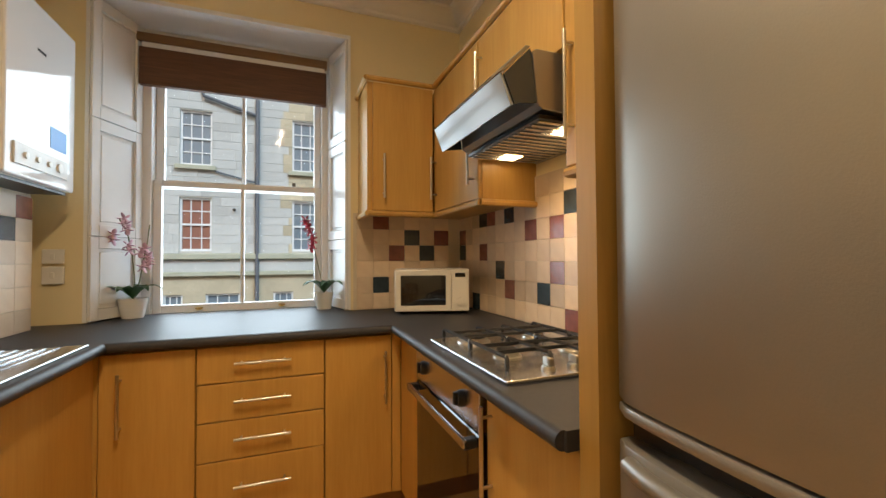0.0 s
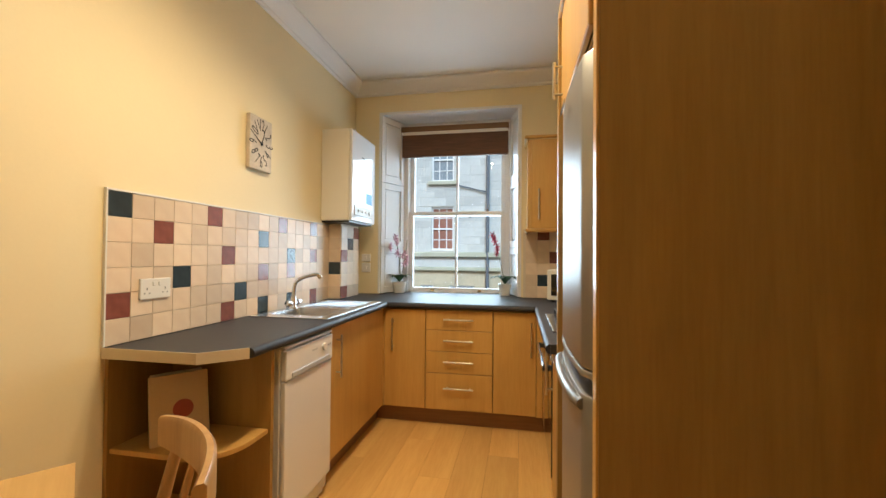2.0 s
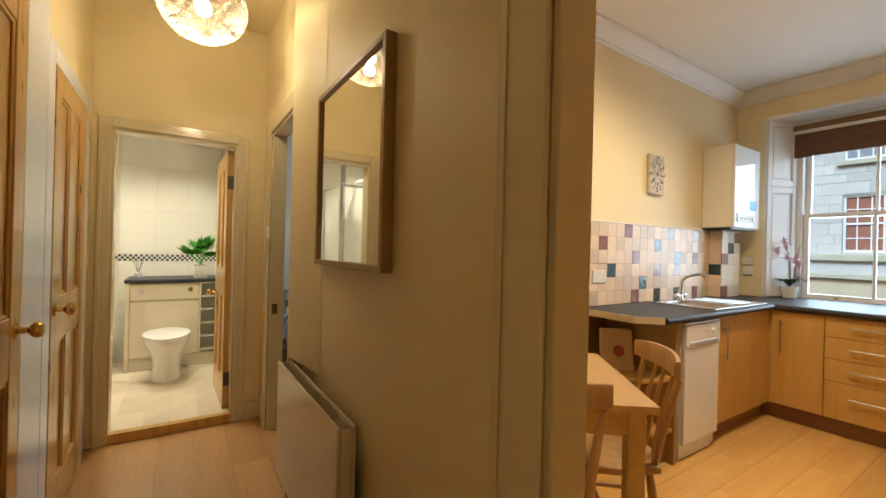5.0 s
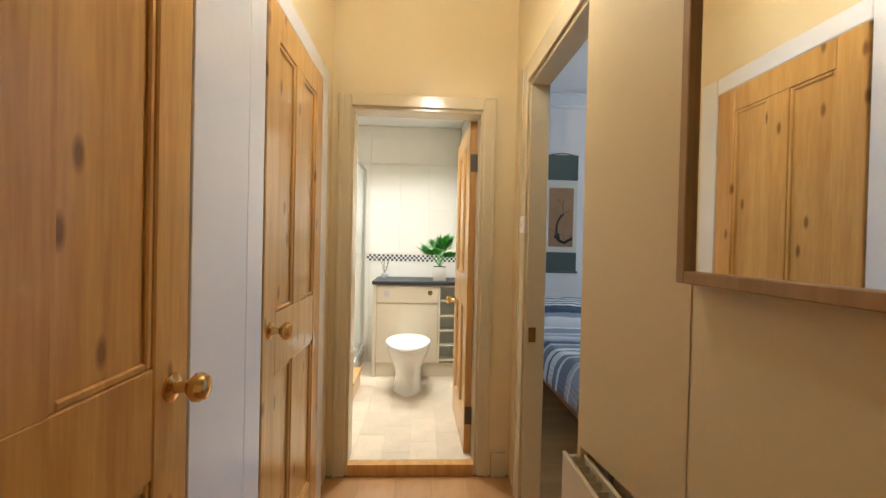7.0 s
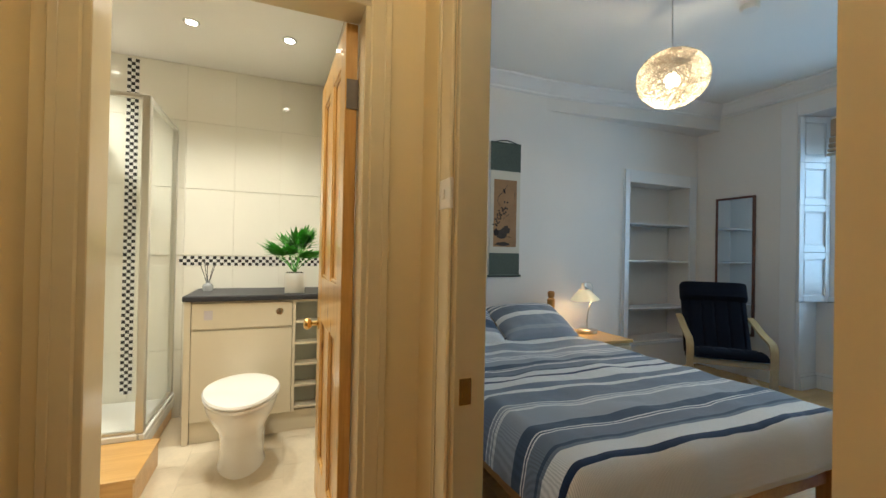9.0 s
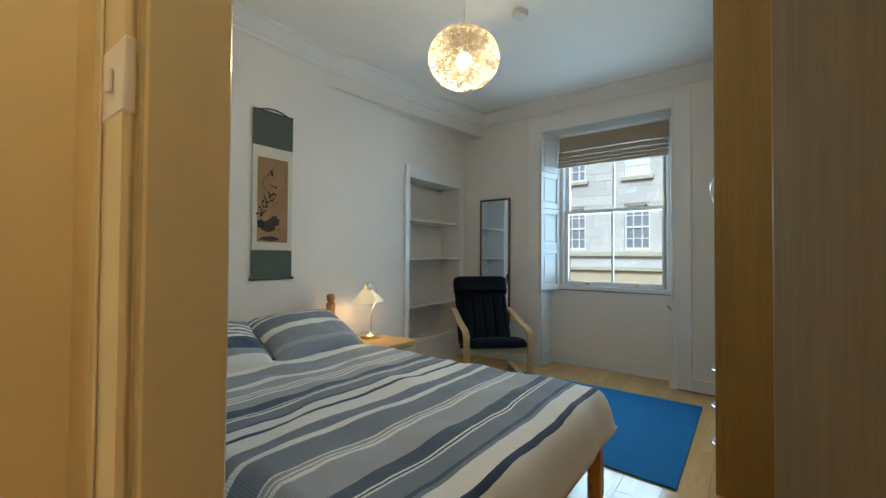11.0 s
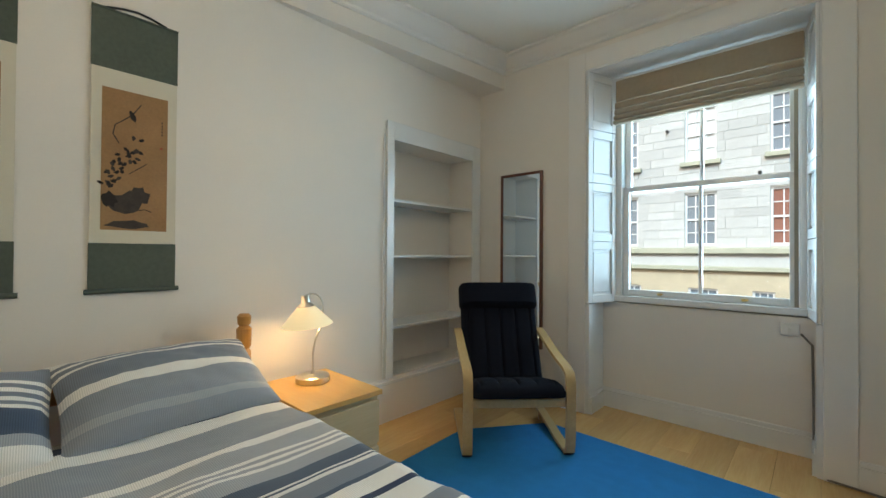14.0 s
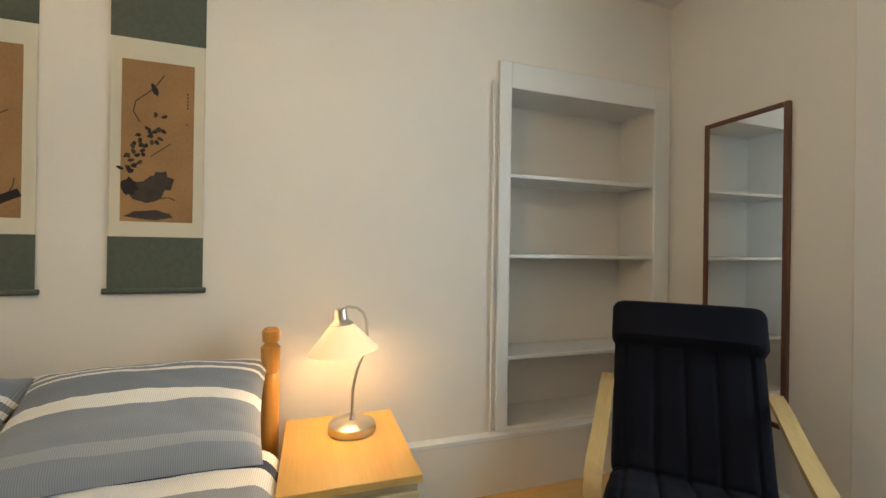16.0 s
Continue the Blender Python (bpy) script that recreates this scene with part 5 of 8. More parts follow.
def dining_chair(m, label):
    """A farmhouse chair: shaped seat, turned legs, stretchers, raked spindles and a curved top rail. It faces local -y."""
    c = thing("dining_chair", m, label, "chair", "chairs round the kitchen table")
    seat = [(-0.20, -0.20), (-0.10, -0.225), (0.10, -0.225), (0.20, -0.20), (0.21, 0.0), (0.18, 0.17), (0.08, 0.20), (-0.08, 0.20), (-0.18, 0.17), (-0.21, 0.0)]
    part("seat", prism(bmesh.new(), seat, 0.425, 0.457, "xy", 0.010, 3), M_CHAIR, c)
    for x, y in ((-0.155, -0.16), (0.155, -0.16), (-0.14, 0.14), (0.14, 0.14)):
        part("leg", tube(bmesh.new(), [(x * 1.28, y * 1.3, 0.001), (x * 1.22, y * 1.24, 0.10), (x * 1.12, y * 1.14, 0.26), (x, y, 0.424)], [0.012, 0.017, 0.020, 0.014], 12), M_CHAIR, c)
    part("stretcher", tube(bmesh.new(), [(-0.18, -0.19, 0.18), (-0.17, 0.0, 0.185), (-0.165, 0.17, 0.18)], 0.010, 8), M_CHAIR, c)
    part("stretcher", tube(bmesh.new(), [(0.18, -0.19, 0.18), (0.17, 0.0, 0.185), (0.165, 0.17, 0.18)], 0.010, 8), M_CHAIR, c)
    part("stretcher", tube(bmesh.new(), [(-0.17, 0.0, 0.186), (0.17, 0.0, 0.186)], 0.010, 8), M_CHAIR, c)
    for x, tx in ((-0.15, -0.165), (0.15, 0.165)):
        part("back_post", tube(bmesh.new(), [(x, 0.155, 0.45), (x * 1.03, 0.185, 0.60), (tx, 0.235, 0.80)], [0.015, 0.016, 0.013], 10), M_CHAIR, c)
    for x in (-0.075, 0.0, 0.075):
        part("spindle", tube(bmesh.new(), [(x, 0.18, 0.45), (x * 1.02, 0.205, 0.60), (x * 1.06, 0.255, 0.80)], [0.008, 0.011, 0.008], 8), M_CHAIR, c)
    n = 12
    bm = bmesh.new()
    rows = []
    for k in range(n + 1):
        f_ = k / n * 2 - 1
        yc = 0.262 - 0.05 * f_ * f_
        hgt = 0.045 * (1 - 0.25 * abs(f_) ** 3)
        rows.append([bm.verts.new((f_ * 0.20, yc + dy, 0.842 + dz * hgt)) for dy, dz in ((-0.012, -1), (-0.012, 0.8), (-0.006, 1), (0.006, 1), (0.012, 0.8), (0.012, -1))])
    for p, q in zip(rows, rows[1:]):
        for k in range(6):
            bm.faces.new((p[k], p[(k + 1) % 6], q[(k + 1) % 6], q[k]))
    bm.faces.new(rows[0])
    bm.faces.new(rows[-1])
    bmesh.ops.recalc_face_normals(bm, faces=bm.faces)
    part("top_rail", bm, M_CHAIR, c)
    return c


ch = dining_chair(pose(-0.33, -0.86, 0, 0, 0, -37.7), "waxed pine farmhouse chair with spindle back, pushed in at the table")
copy_thing(ch, pose(-0.66, -1.04, 0, 0, 0, 52.3))
copy_thing(ch, pose(-0.295, -1.31, 0, 0, 0, -127.7))

u = thing("vase", pose(-0.545, -1.07, 0.7785) @ Matrix.Diagonal((0.70, 0.70, 0.78, 1)), "round glazed vase painted with pink flowers, on the table", "vase")
vm = mat("painted_vase_glaze", (0.68, 0.60, 0.48), 0.12, var=0.05, scale=9, bump=0.02, coat=0.5)
part("body", lathe(bmesh.new(), [(0.045, 0.0), (0.085, 0.02), (0.108, 0.07), (0.110, 0.11), (0.092, 0.155), (0.066, 0.18), (0.060, 0.195), (0.078, 0.222), (0.073, 0.222), (0.054, 0.195), (0.05, 0.17), (0.004, 0.16)], seg=32), vm, u)
for k in range(9):
    a = k * 0.7 + 0.2
    z = 0.06 + 0.065 * (k % 2)
    bm = bmesh.new()
    bmesh.ops.create_uvsphere(bm, u_segments=12, v_segments=8, radius=1, matrix=pose(0.1075 * math.cos(a), 0.1075 * math.sin(a), z, 0, 0, math.degrees(a)) @ Matrix.Diagonal((0.004, 0.022 + 0.012 * (k % 3), 0.030 - 0.007 * (k % 2), 1)))
    part("painted_flower", bm, mat("vase_rose" if k % 3 else "vase_leaf", (0.58, 0.34, 0.25) if k % 3 else (0.34, 0.36, 0.20), 0.2, var=0.35, scale=24), u)
u = thing("tulips", pose(-0.545, -1.07, 0.912), "bunch of orange, red and yellow tulips in the vase", "flowers")
tm = {"orange": mat("tulip_orange", (0.72, 0.24, 0.03), 0.45, var=0.25, scale=25, dark=(0.55, 0.08, 0.02)), "red": mat("tulip_red", (0.40, 0.015, 0.02), 0.45, var=0.2, scale=25), "yellow": mat("tulip_yellow", (0.80, 0.52, 0.02), 0.45, var=0.1, scale=25)}
lm = mat("tulip_leaf", (0.07, 0.15, 0.03), 0.45, var=0.2, scale=18)
rt = random.Random(11)
for k in range(14):
    a = k * 2.4
    rad = 0.016 + 0.092 * math.sqrt((k * 0.618) % 1)
    hx, hy, hz = math.cos(a) * rad, math.sin(a) * rad, 0.240 - 0.85 * rad + rt.uniform(-0.01, 0.06)
    part("tulip_stem", tube(bmesh.new(), [(hx * 0.1, hy * 0.1, 0.0), (hx * 0.5, hy * 0.5, hz * 0.55), (hx, hy, hz)], 0.0035, 6), lm, u)
    bm = bmesh.new()
    sz = rt.uniform(0.74, 0.94)
    lean = Vector((hx, hy, 0.16)).normalized().to_track_quat("Z", "Y").to_matrix().to_4x4()
    rings = []
    for r_, h_ in ((0.005, 0.0), (0.017, 0.006), (0.0245, 0.020), (0.0250, 0.034), (0.0215, 0.047), (0.015, 0.056), (0.008, 0.052), (0.002, 0.046)):
        ring = []
        for q in range(18):
            th = 2 * math.pi * q / 18
            lobe = math.cos(3 * th)
            up = 0.006 * lobe * (h_ > 0.04) * (h_ / 0.056)
            ring.append(bm.verts.new(Matrix.Translation((hx, hy, hz - 0.004)) @ lean @ Vector((sz * r_ * (1 + 0.09 * lobe) * math.cos(th), sz * r_ * (1 + 0.09 * lobe) * math.sin(th), sz * (h_ + up)))))
        rings.append(ring)
    for p, q in zip(rings, rings[1:]):
        for n_ in range(18):
            bm.faces.new((p[n_], p[(n_ + 1) % 18], q[(n_ + 1) % 18], q[n_]))
    bm.faces.new(rings[0])
    bm.faces.new(rings[-1])
    bmesh.ops.recalc_face_normals(bm, faces=bm.faces)
    part("tulip_head", bm, tm["red" if k in (3, 8, 12) else ("yellow" if k in (5, 9) else "orange")], u)
for k in range(16):
    a = k * 0.395 + 0.3
    ln = 0.16 + 0.09 * rt.random()
    bm = bmesh.new()
    rows = []
    for i in range(9):
        f_ = i / 8
        wv = 0.025 * math.sin(math.pi * min(1, f_ * 0.95 + 0.04)) + 0.001
        c_ = Vector((math.cos(a) * (0.015 + (0.05 + 0.035 * (k % 3)) * f_ ** 1.4), math.sin(a) * (0.015 + (0.05 + 0.035 * (k % 3)) * f_ ** 1.4), -0.02 + ln * f_ * (1.25 - 0.35 * f_)))
        s_ = Vector((-math.sin(a), math.cos(a), 0))
        o_ = Vector((-math.cos(a), -math.sin(a), 0)) * 0.006
        rows.append([bm.verts.new(c_ + s_ * wv + o_), bm.verts.new(c_), bm.verts.new(c_ - s_ * wv + o_)])
    for p, q in zip(rows, rows[1:]):
        bm.faces.new((p[0], p[1], q[1], q[0]))
        bm.faces.new((p[1], p[2], q[2], q[1]))
    bmesh.ops.solidify(bm, geom=bm.faces[:], thickness=0.0015)
    part("tulip_leaf", bm, lm, u)

# ---- hall ----
panel_door("cupboard_door", 0.72, 2.08, 1, pose(-0.43, HS + 0.022, 0.008, 0, 0, 180), "varnished pine panel door, closed, in the hall wall")
panel_door("cupboard_door", 0.675, 2.02, 1, pose(-2.222, HS - 0.018, 0.008), "varnished pine panel door, closed, beside the bathroom")
for x0, x1, h in ((-1.16, -0.42, 2.09), (-2.23, -1.54, 2.03)):
    c = thing("cupboard_door_frame", label="white gloss architrave round the cupboard door", category="door frame", kind="structure")
    part("architrave", bx((x0 - 0.11, HS, 0), (x0 - 0.002, HS + 0.02, h + 0.08), 0.0015), M_GLOSS, c, smooth=False)
    part("architrave", bx((x1 + 0.002, HS, 0), (x1 + 0.11, HS + 0.02, h + 0.08), 0.0015), M_GLOSS, c, smooth=False)
    part("architrave", bx((x0 - 0.001, HS, h), (x1 + 0.001, HS + 0.02, h + 0.08), 0.004), M_GLOSS, c, smooth=False)
structure("cupboard_pier", [((-1.43, HS + 0.0005, 0), (-1.2705, HS + 0.0185, CEIL))], M_GLOSS, "white gloss panel between the two cupboard doors", "trim")
skirting("skirting_hall", [(BDOOR[1] + 0.10, HN, KDOOR[0] - 0.12, HN, 0, -1), (BX, -2.0, BX, HN - 0.02, 1, 0)], M_CREAMGLOSS, 0.16)

u = thing("hall_mirror", label="deep wood-framed rectangular mirror on the hall wall", category="mirror")
MX0, MX1, MZ0, MZ1 = -1.02, -0.33, 1.212, 1.936
fm = wood("mirror_frame_wood", (0.42, 0.27, 0.12), (0.32, 0.19, 0.075), 0.45, 3, "z")
for a, b in (((MX0, HN - 0.040, MZ0), (MX0 + 0.022, HN - 0.001, MZ1)), ((MX1 - 0.022, HN - 0.040, MZ0), (MX1, HN - 0.001, MZ1)),
             ((MX0 + 0.022, HN - 0.040, MZ0), (MX1 - 0.022, HN - 0.001, MZ0 + 0.022)), ((MX0 + 0.022, HN - 0.040, MZ1 - 0.022), (MX1 - 0.022, HN - 0.001, MZ1))):
    part("frame", bx(a, b, 0.002), fm, u, smooth=False)
part("mirror_glass", bx((MX0 + 0.022, HN - 0.028, MZ0 + 0.022), (MX1 - 0.022, HN - 0.022, MZ1 - 0.022)), M_MIRROR, u, "silvered mirror glass", smooth=False)

u = thing("radiator", label="cream double-panel radiator on the hall wall", category="radiator")
rm = mat("radiator_enamel", (0.72, 0.64, 0.48), 0.3, var=0.02, bump=0.01)
for y in (HN - 0.098, HN - 0.045):
    bm = bx((-1.42, y, 0.15), (-0.50, y + 0.012, 0.70), 0.004, 2)
    part("panel", bm, rm, u, smooth=False)
for x in (-1.42, -0.512):
    part("end_cover", bx((x, HN - 0.085, 0.17), (x + 0.012, HN - 0.046, 0.69), 0.003), rm, u, smooth=False)
for k in range(24):
    part("fin", bx((-1.39 + k * 0.037, HN - 0.085, 0.20), (-1.388 + k * 0.037, HN - 0.047, 0.69)), rm, u, smooth=False)
part("valve", cyl(bmesh.new(), (-0.49, HN - 0.08, 0.001), (-0.49, HN - 0.08, 0.22), 0.012, seg=12), M_PLASTIC, u)
part("bracket", bx((-1.30, HN - 0.033, 0.3), (-1.27, HN - 0.001, 0.6)), rm, u, smooth=False)
wall_plate("light_switch", pose(-2.30, HN - 0.001, 1.38, 0, 0, 180), 0.086, 0.086, "white plastic light switch on the hall wall", "switch")


def string_mat():
    """Cream paper string that lets some of the bulb's light through."""
    if "string_shade" in MATS:
        return MATS["string_shade"]
    m = mat("string_shade", (0.48, 0.43, 0.34), 0.8, var=0.06, scale=30, bump=0.0)
    n, l = m.node_tree.nodes, m.node_tree.links
    tr = n.new("ShaderNodeBsdfTranslucent")
    tr.inputs["Color"].default_value = (0.45, 0.37, 0.26, 1)
    mx = n.new("ShaderNodeMixShader")
    mx.inputs["Fac"].default_value = 0.3
    l.new(n["Principled BSDF"].outputs[0], mx.inputs[1])
    l.new(tr.outputs[0], mx.inputs[2])
    l.new(mx.outputs[0], n["Material Output"].inputs["Surface"])
    return m


def string_pendant(m, label, r=0.19, drop=0.42, emit=6.0):
    """A ball-like shade wound from paper string round a lit bulb, slightly flattened, on a flex."""
    top = thing("pendant_light", m, label, "pendant light")
    rs = random.Random(7)
    sm = string_mat()
    bm = bmesh.new()
    for k in range(300):
        n = Vector((rs.gauss(0, 1), rs.gauss(0, 1), rs.gauss(0, 1))).normalized()
        a = n.orthogonal().normalized()
        b = n.cross(a)
        off = rs.uniform(-0.6, 0.6)
        rr_ = math.sqrt(1 - off * off)
        st = rs.uniform(0, 6.28)
        ln = rs.uniform(2.0, 6.2)
        rings = []
        for i in range(17):
            th = st + ln * i / 16
            p = (n * off + (a * math.cos(th) + b * math.sin(th)) * rr_)
            q = p.normalized()
            c = Vector((q.x * r, q.y * r, q.z * r * 0.86)) * (1 + 0.01 * math.sin(k * 3.1))
            s_ = n * 0.0012
            rings.append((bm.verts.new(c + s_), bm.verts.new(c - s_), bm.verts.new(c * 0.99)))
        for p, q in zip(rings, rings[1:]):
            for j in range(3):
                bm.faces.new((p[j], p[(j + 1) % 3], q[(j + 1) % 3], q[j]))
    tagged(part("shade", bm, sm, top, "wound cream paper-string shade", smooth=False), kind="stuff")
    bm = bmesh.new()
    bmesh.ops.create_uvsphere(bm, u_segments=16, v_segments=10, radius=0.04, matrix=pose(0, 0, -0.01))
    part("bulb", bm, glow("pendant_bulb", (1.0, 0.82, 0.52), 30), top, "lit round bulb")
    part("bulb_holder", cyl(bmesh.new(), (0, 0, 0.03), (0, 0, 0.09), 0.02, seg=12), M_PLASTIC, top)
    part("flex", cyl(bmesh.new(), (0, 0, 0.09), (0, 0, drop), 0.004, seg=8), M_PLASTIC, top)
    part("ceiling_rose", lathe(bmesh.new(), [(0.045, drop), (0.045, drop - 0.012), (0.015, drop - 0.03), (0.004, drop - 0.03)], seg=20), M_PLASTIC, top)
    return top


string_pendant(pose(-1.53, -2.36, 2.44), "string ball pendant light, lit, on the hall ceiling", 0.195, 0.417)
string_pendant(pose(-2.93, -0.26, 2.24, 8, 6, 0), "string ball pendant light, lit, on the bedroom ceiling", 0.19, 0.60)
lamp("hall_pendant_light", "POINT", 37, HALLW, pose(-1.53, -2.36, 2.352), 0.03)
lamp("bedroom_pendant_light", "POINT", 38, HALLW, pose(-2.93, -0.26, 2.152), 0.03)

# ---- bathroom ----
M_UNIT = mat("cream_gloss_unit", (0.74, 0.66, 0.50), 0.2, var=0.02, bump=0.0)
u = thing("toilet_unit", label="cream back-to-wall toilet unit with open cubby column", category="bathroom cabinet")
part("carcass", bx((-4.49, -2.80, 0.061), (-4.02, -2.245, 0.90)), M_UNIT, u, smooth=False)
part("front_panel", bx((-4.019, -2.80, 0.19), (-4.0, -2.247, 0.725), 0.003), M_UNIT, u, smooth=False)
f = part("drawer_panel", bx((-4.019, -2.80, 0.735), (-4.0, -2.247, 0.888), 0.003), M_UNIT, u, smooth=False)
part("flush_button", lathe(bmesh.new(), [(0.022, -4.0), (0.022, -3.993), (0.012, -3.991), (0.003, -3.991)], (0, -2.32, 0.83), 18, "x"), M_CHROME, f, "chrome flush button")
part("sticker", bx((-4.0, -2.735, 0.79), (-3.999, -2.69, 0.845)), mat("unit_sticker", (0.60, 0.55, 0.58), 0.5), f, smooth=False)
part("plinth", bx((-4.05, -2.80, 0.061), (-4.03, -2.05, 0.188)), M_UNIT, u, smooth=False)
for y in (-2.244, -2.09):
    part("cubby_side", bx((-4.49, y, 0.19), (-4.0, y + 0.018, 0.90)), M_UNIT, u, smooth=False)
for k in range(6):
    z = 0.21 + k * 0.135
    part("cubby_shelf", bx((-4.49, -2.225, z), (-4.0, -2.091, z + 0.014)), M_UNIT, u, smooth=False)
part("cubby_back", bx((-4.10, -2.225, 0.21), (-4.09, -2.091, 0.90)), mat("cubby_grey", (0.40, 0.42, 0.36), 0.5), u, smooth=False)
part("side_panel", bx((-4.49, -2.835, 0.061), (-3.998, -2.802, 0.90)), M_UNIT, u, smooth=False)
part("filler", bx((-4.02, -2.071, 0.19), (-4.0, -2.033, 0.90)), M_UNIT, u, smooth=False)
solid("vanity_top", bx((-4.495, -2.845, 0.901), (-3.975, -2.034, 0.935), 0.008, 2), M_WORKTOP, "dark laminate top on the toilet unit", "worktop", smooth=False)
u = thing("toilet", label="white ceramic back-to-wall toilet with closed lid", category="toilet")


def oval(bm, cx, cy, rings, seg=32):
    """Rings (half length, half width, height, shift) of an egg outline joined up."""
    rows = []
    for a, b, z, sh in rings:
        row = []
        for k in range(seg):
            th = 2 * math.pi * k / seg
            c_, s_ = math.cos(th), math.sin(th)
            row.append(bm.verts.new((cx + sh + a * c_ * (1.0 if c_ > 0 else 0.85), cy + b * s_ * (1 - 0.12 * max(c_, 0)), z)))
        rows.append(row)
    for p, q in zip(rows, rows[1:]):
        for k in range(seg):
            bm.faces.new((p[k], p[(k + 1) % seg], q[(k + 1) % seg], q[k]))
    bm.faces.new(rows[0])
    bm.faces.new(rows[-1])
    bmesh.ops.recalc_face_normals(bm, faces=bm.faces)
    return bm


bm = oval(bmesh.new(), -3.66, -2.50, [(0.20, 0.12, 0.061, -0.06), (0.185, 0.11, 0.10, -0.06), (0.18, 0.105, 0.20, -0.05), (0.21, 0.12, 0.28, -0.03), (0.28, 0.165, 0.38, 0.0), (0.30, 0.178, 0.425, 0.0), (0.295, 0.175, 0.44, 0.0)])
box(bm, (-4.0, -2.61, 0.061), (-3.80, -2.39, 0.43), 0.02, 2)
part("pan", bm, M_CERAMIC, u)
part("seat", oval(bmesh.new(), -3.66, -2.50, [(0.30, 0.183, 0.441, 0.0), (0.305, 0.187, 0.452, 0.0), (0.30, 0.184, 0.458, 0.0)]), M_CERAMIC, u)
part("lid", oval(bmesh.new(), -3.66, -2.50, [(0.300, 0.184, 0.461, 0.0), (0.306, 0.188, 0.470, 0.0), (0.30, 0.182, 0.480, 0.0), (0.25, 0.15, 0.486, 0.0)]), M_CERAMIC, u)

# fan palm in a white pot
u = thing("potted_palm", pose(-4.09, -2.235, 0.9355), "green fan palm in a white square pot on the unit", "plant")
part("pot", prism(bmesh.new(), [(-0.06, -0.06), (0.06, -0.06), (0.06, 0.06), (-0.06, 0.06)], 0.0, 0.13, "xy", 0.006), M_CERAMIC, u)
part("soil", bx((-0.05, -0.05, 0.1305), (0.05, 0.05, 0.133)), mat("soil", (0.05, 0.035, 0.02), 0.9), u, smooth=False)
pl = mat("palm_leaf", (0.11, 0.40, 0.045), 0.4, var=0.25, scale=20)
rp = random.Random(9)
for k in range(17):
    a = k * 2.399
    tilt = 0.2 + 0.85 * ((k * 0.37) % 1)
    base = Vector((0, 0, 0.13))
    hub = base + Vector((math.cos(a) * math.sin(tilt), math.sin(a) * math.sin(tilt), math.cos(tilt))) * (0.15 + 0.06 * rp.random())
    fr = part("frond_stem", tube(bmesh.new(), [base, base.lerp(hub, 0.5) + Vector((0, 0, 0.012)), hub], 0.002, 6), pl, u)
    out = (hub - base).normalized()
    side = out.cross(Vector((0, 0, 1))).normalized()
    for j in range(11):
        th = (j - 5) * 0.24
        d = (out * math.cos(th) + side * math.sin(th)).normalized()
        ln = 0.155 * (1 - 0.25 * abs(th) / 1.2)
        tip = hub + d * ln + Vector((0, 0, -0.02))
        w_ = d.cross(Vector((0, 0, 1))).normalized() * 0.016
        bm = bmesh.new()
        mid = hub.lerp(tip, 0.5) + Vector((0, 0, 0.012))
        v = [bm.verts.new(p) for p in (hub, mid + w_, tip, mid - w_, mid - Vector((0, 0, 0.004)))]
        bm.faces.new((v[0], v[1], v[4]))
        bm.faces.new((v[1], v[2], v[4]))
        bm.faces.new((v[2], v[3], v[4]))
        bm.faces.new((v[3], v[0], v[4]))
        bmesh.ops.solidify(bm, geom=bm.faces[:], thickness=0.001)
        part("leaflet", bm, pl, fr, smooth=False)
u = thing("reed_diffuser", pose(-4.30, -2.76, 0.9355), "small glass reed diffuser with dark reeds", "diffuser")
part("bottle", lathe(bmesh.new(), [(0.03, 0.0), (0.032, 0.03), (0.024, 0.045), (0.011, 0.052), (0.011, 0.07)], seg=18), mat("diffuser_glass", (0.35, 0.36, 0.36), 0.1, var=0.02), u)
for k in range(5):
    a = k * 1.25
    part("reed", cyl(bmesh.new(), (0, 0, 0.03), (0.05 * math.cos(a), 0.05 * math.sin(a), 0.19), 0.002, seg=6), M_BLACK, u)

# shower enclosure on a raised tray
M_VINYL = MATS["bath_vinyl"]
M_STEP = wood("varnished_pine_step", (0.66, 0.40, 0.13), (0.50, 0.27, 0.07), 0.3, 2.0, "y", 0.3)
solid("shower_plinth", bx((-4.495, -3.895, 0.061), (-3.83, -2.985, 0.14)), M_PINE, "pine-faced raised plinth under the shower tray", "plinth", smooth=False)
u = thing("shower_step", label="varnished pine step in front of the shower tray", category="step")
part("tread", bx((-3.815, -3.86, 0.185), (-3.395, -2.895, 0.207), 0.004, 2), M_STEP, u, smooth=False)
part("riser", bx((-3.425, -3.86, 0.064), (-3.405, -2.905, 0.184), 0.002), M_STEP, u, smooth=False)
part("side", bx((-3.815, -2.925, 0.064), (-3.426, -2.905, 0.184), 0.002), M_STEP, u, smooth=False)
u = thing("shower_tray", label="white shower tray on the raised plinth", category="shower tray")
bm = bx((-4.495, -3.895, 0.141), (-3.82, -2.97, 0.20), 0.008, 2)
part("base", bm, M_CERAMIC, u, smooth=False)
for a, b in (((-4.495, -3.0, 0.20), (-3.82, -2.97, 0.235)), ((-3.85, -3.895, 0.20), (-3.82, -3.001, 0.235))):
    part("rim", bx(a, b, 0.006), M_CERAMIC, u, smooth=False)
u = thing("shower_enclosure", label="framed clear glass shower enclosure in the corner", category="shower enclosure")
M_ALU = mat("satin_aluminium", (0.62, 0.60, 0.54), 0.3, 0.8, var=0.02)
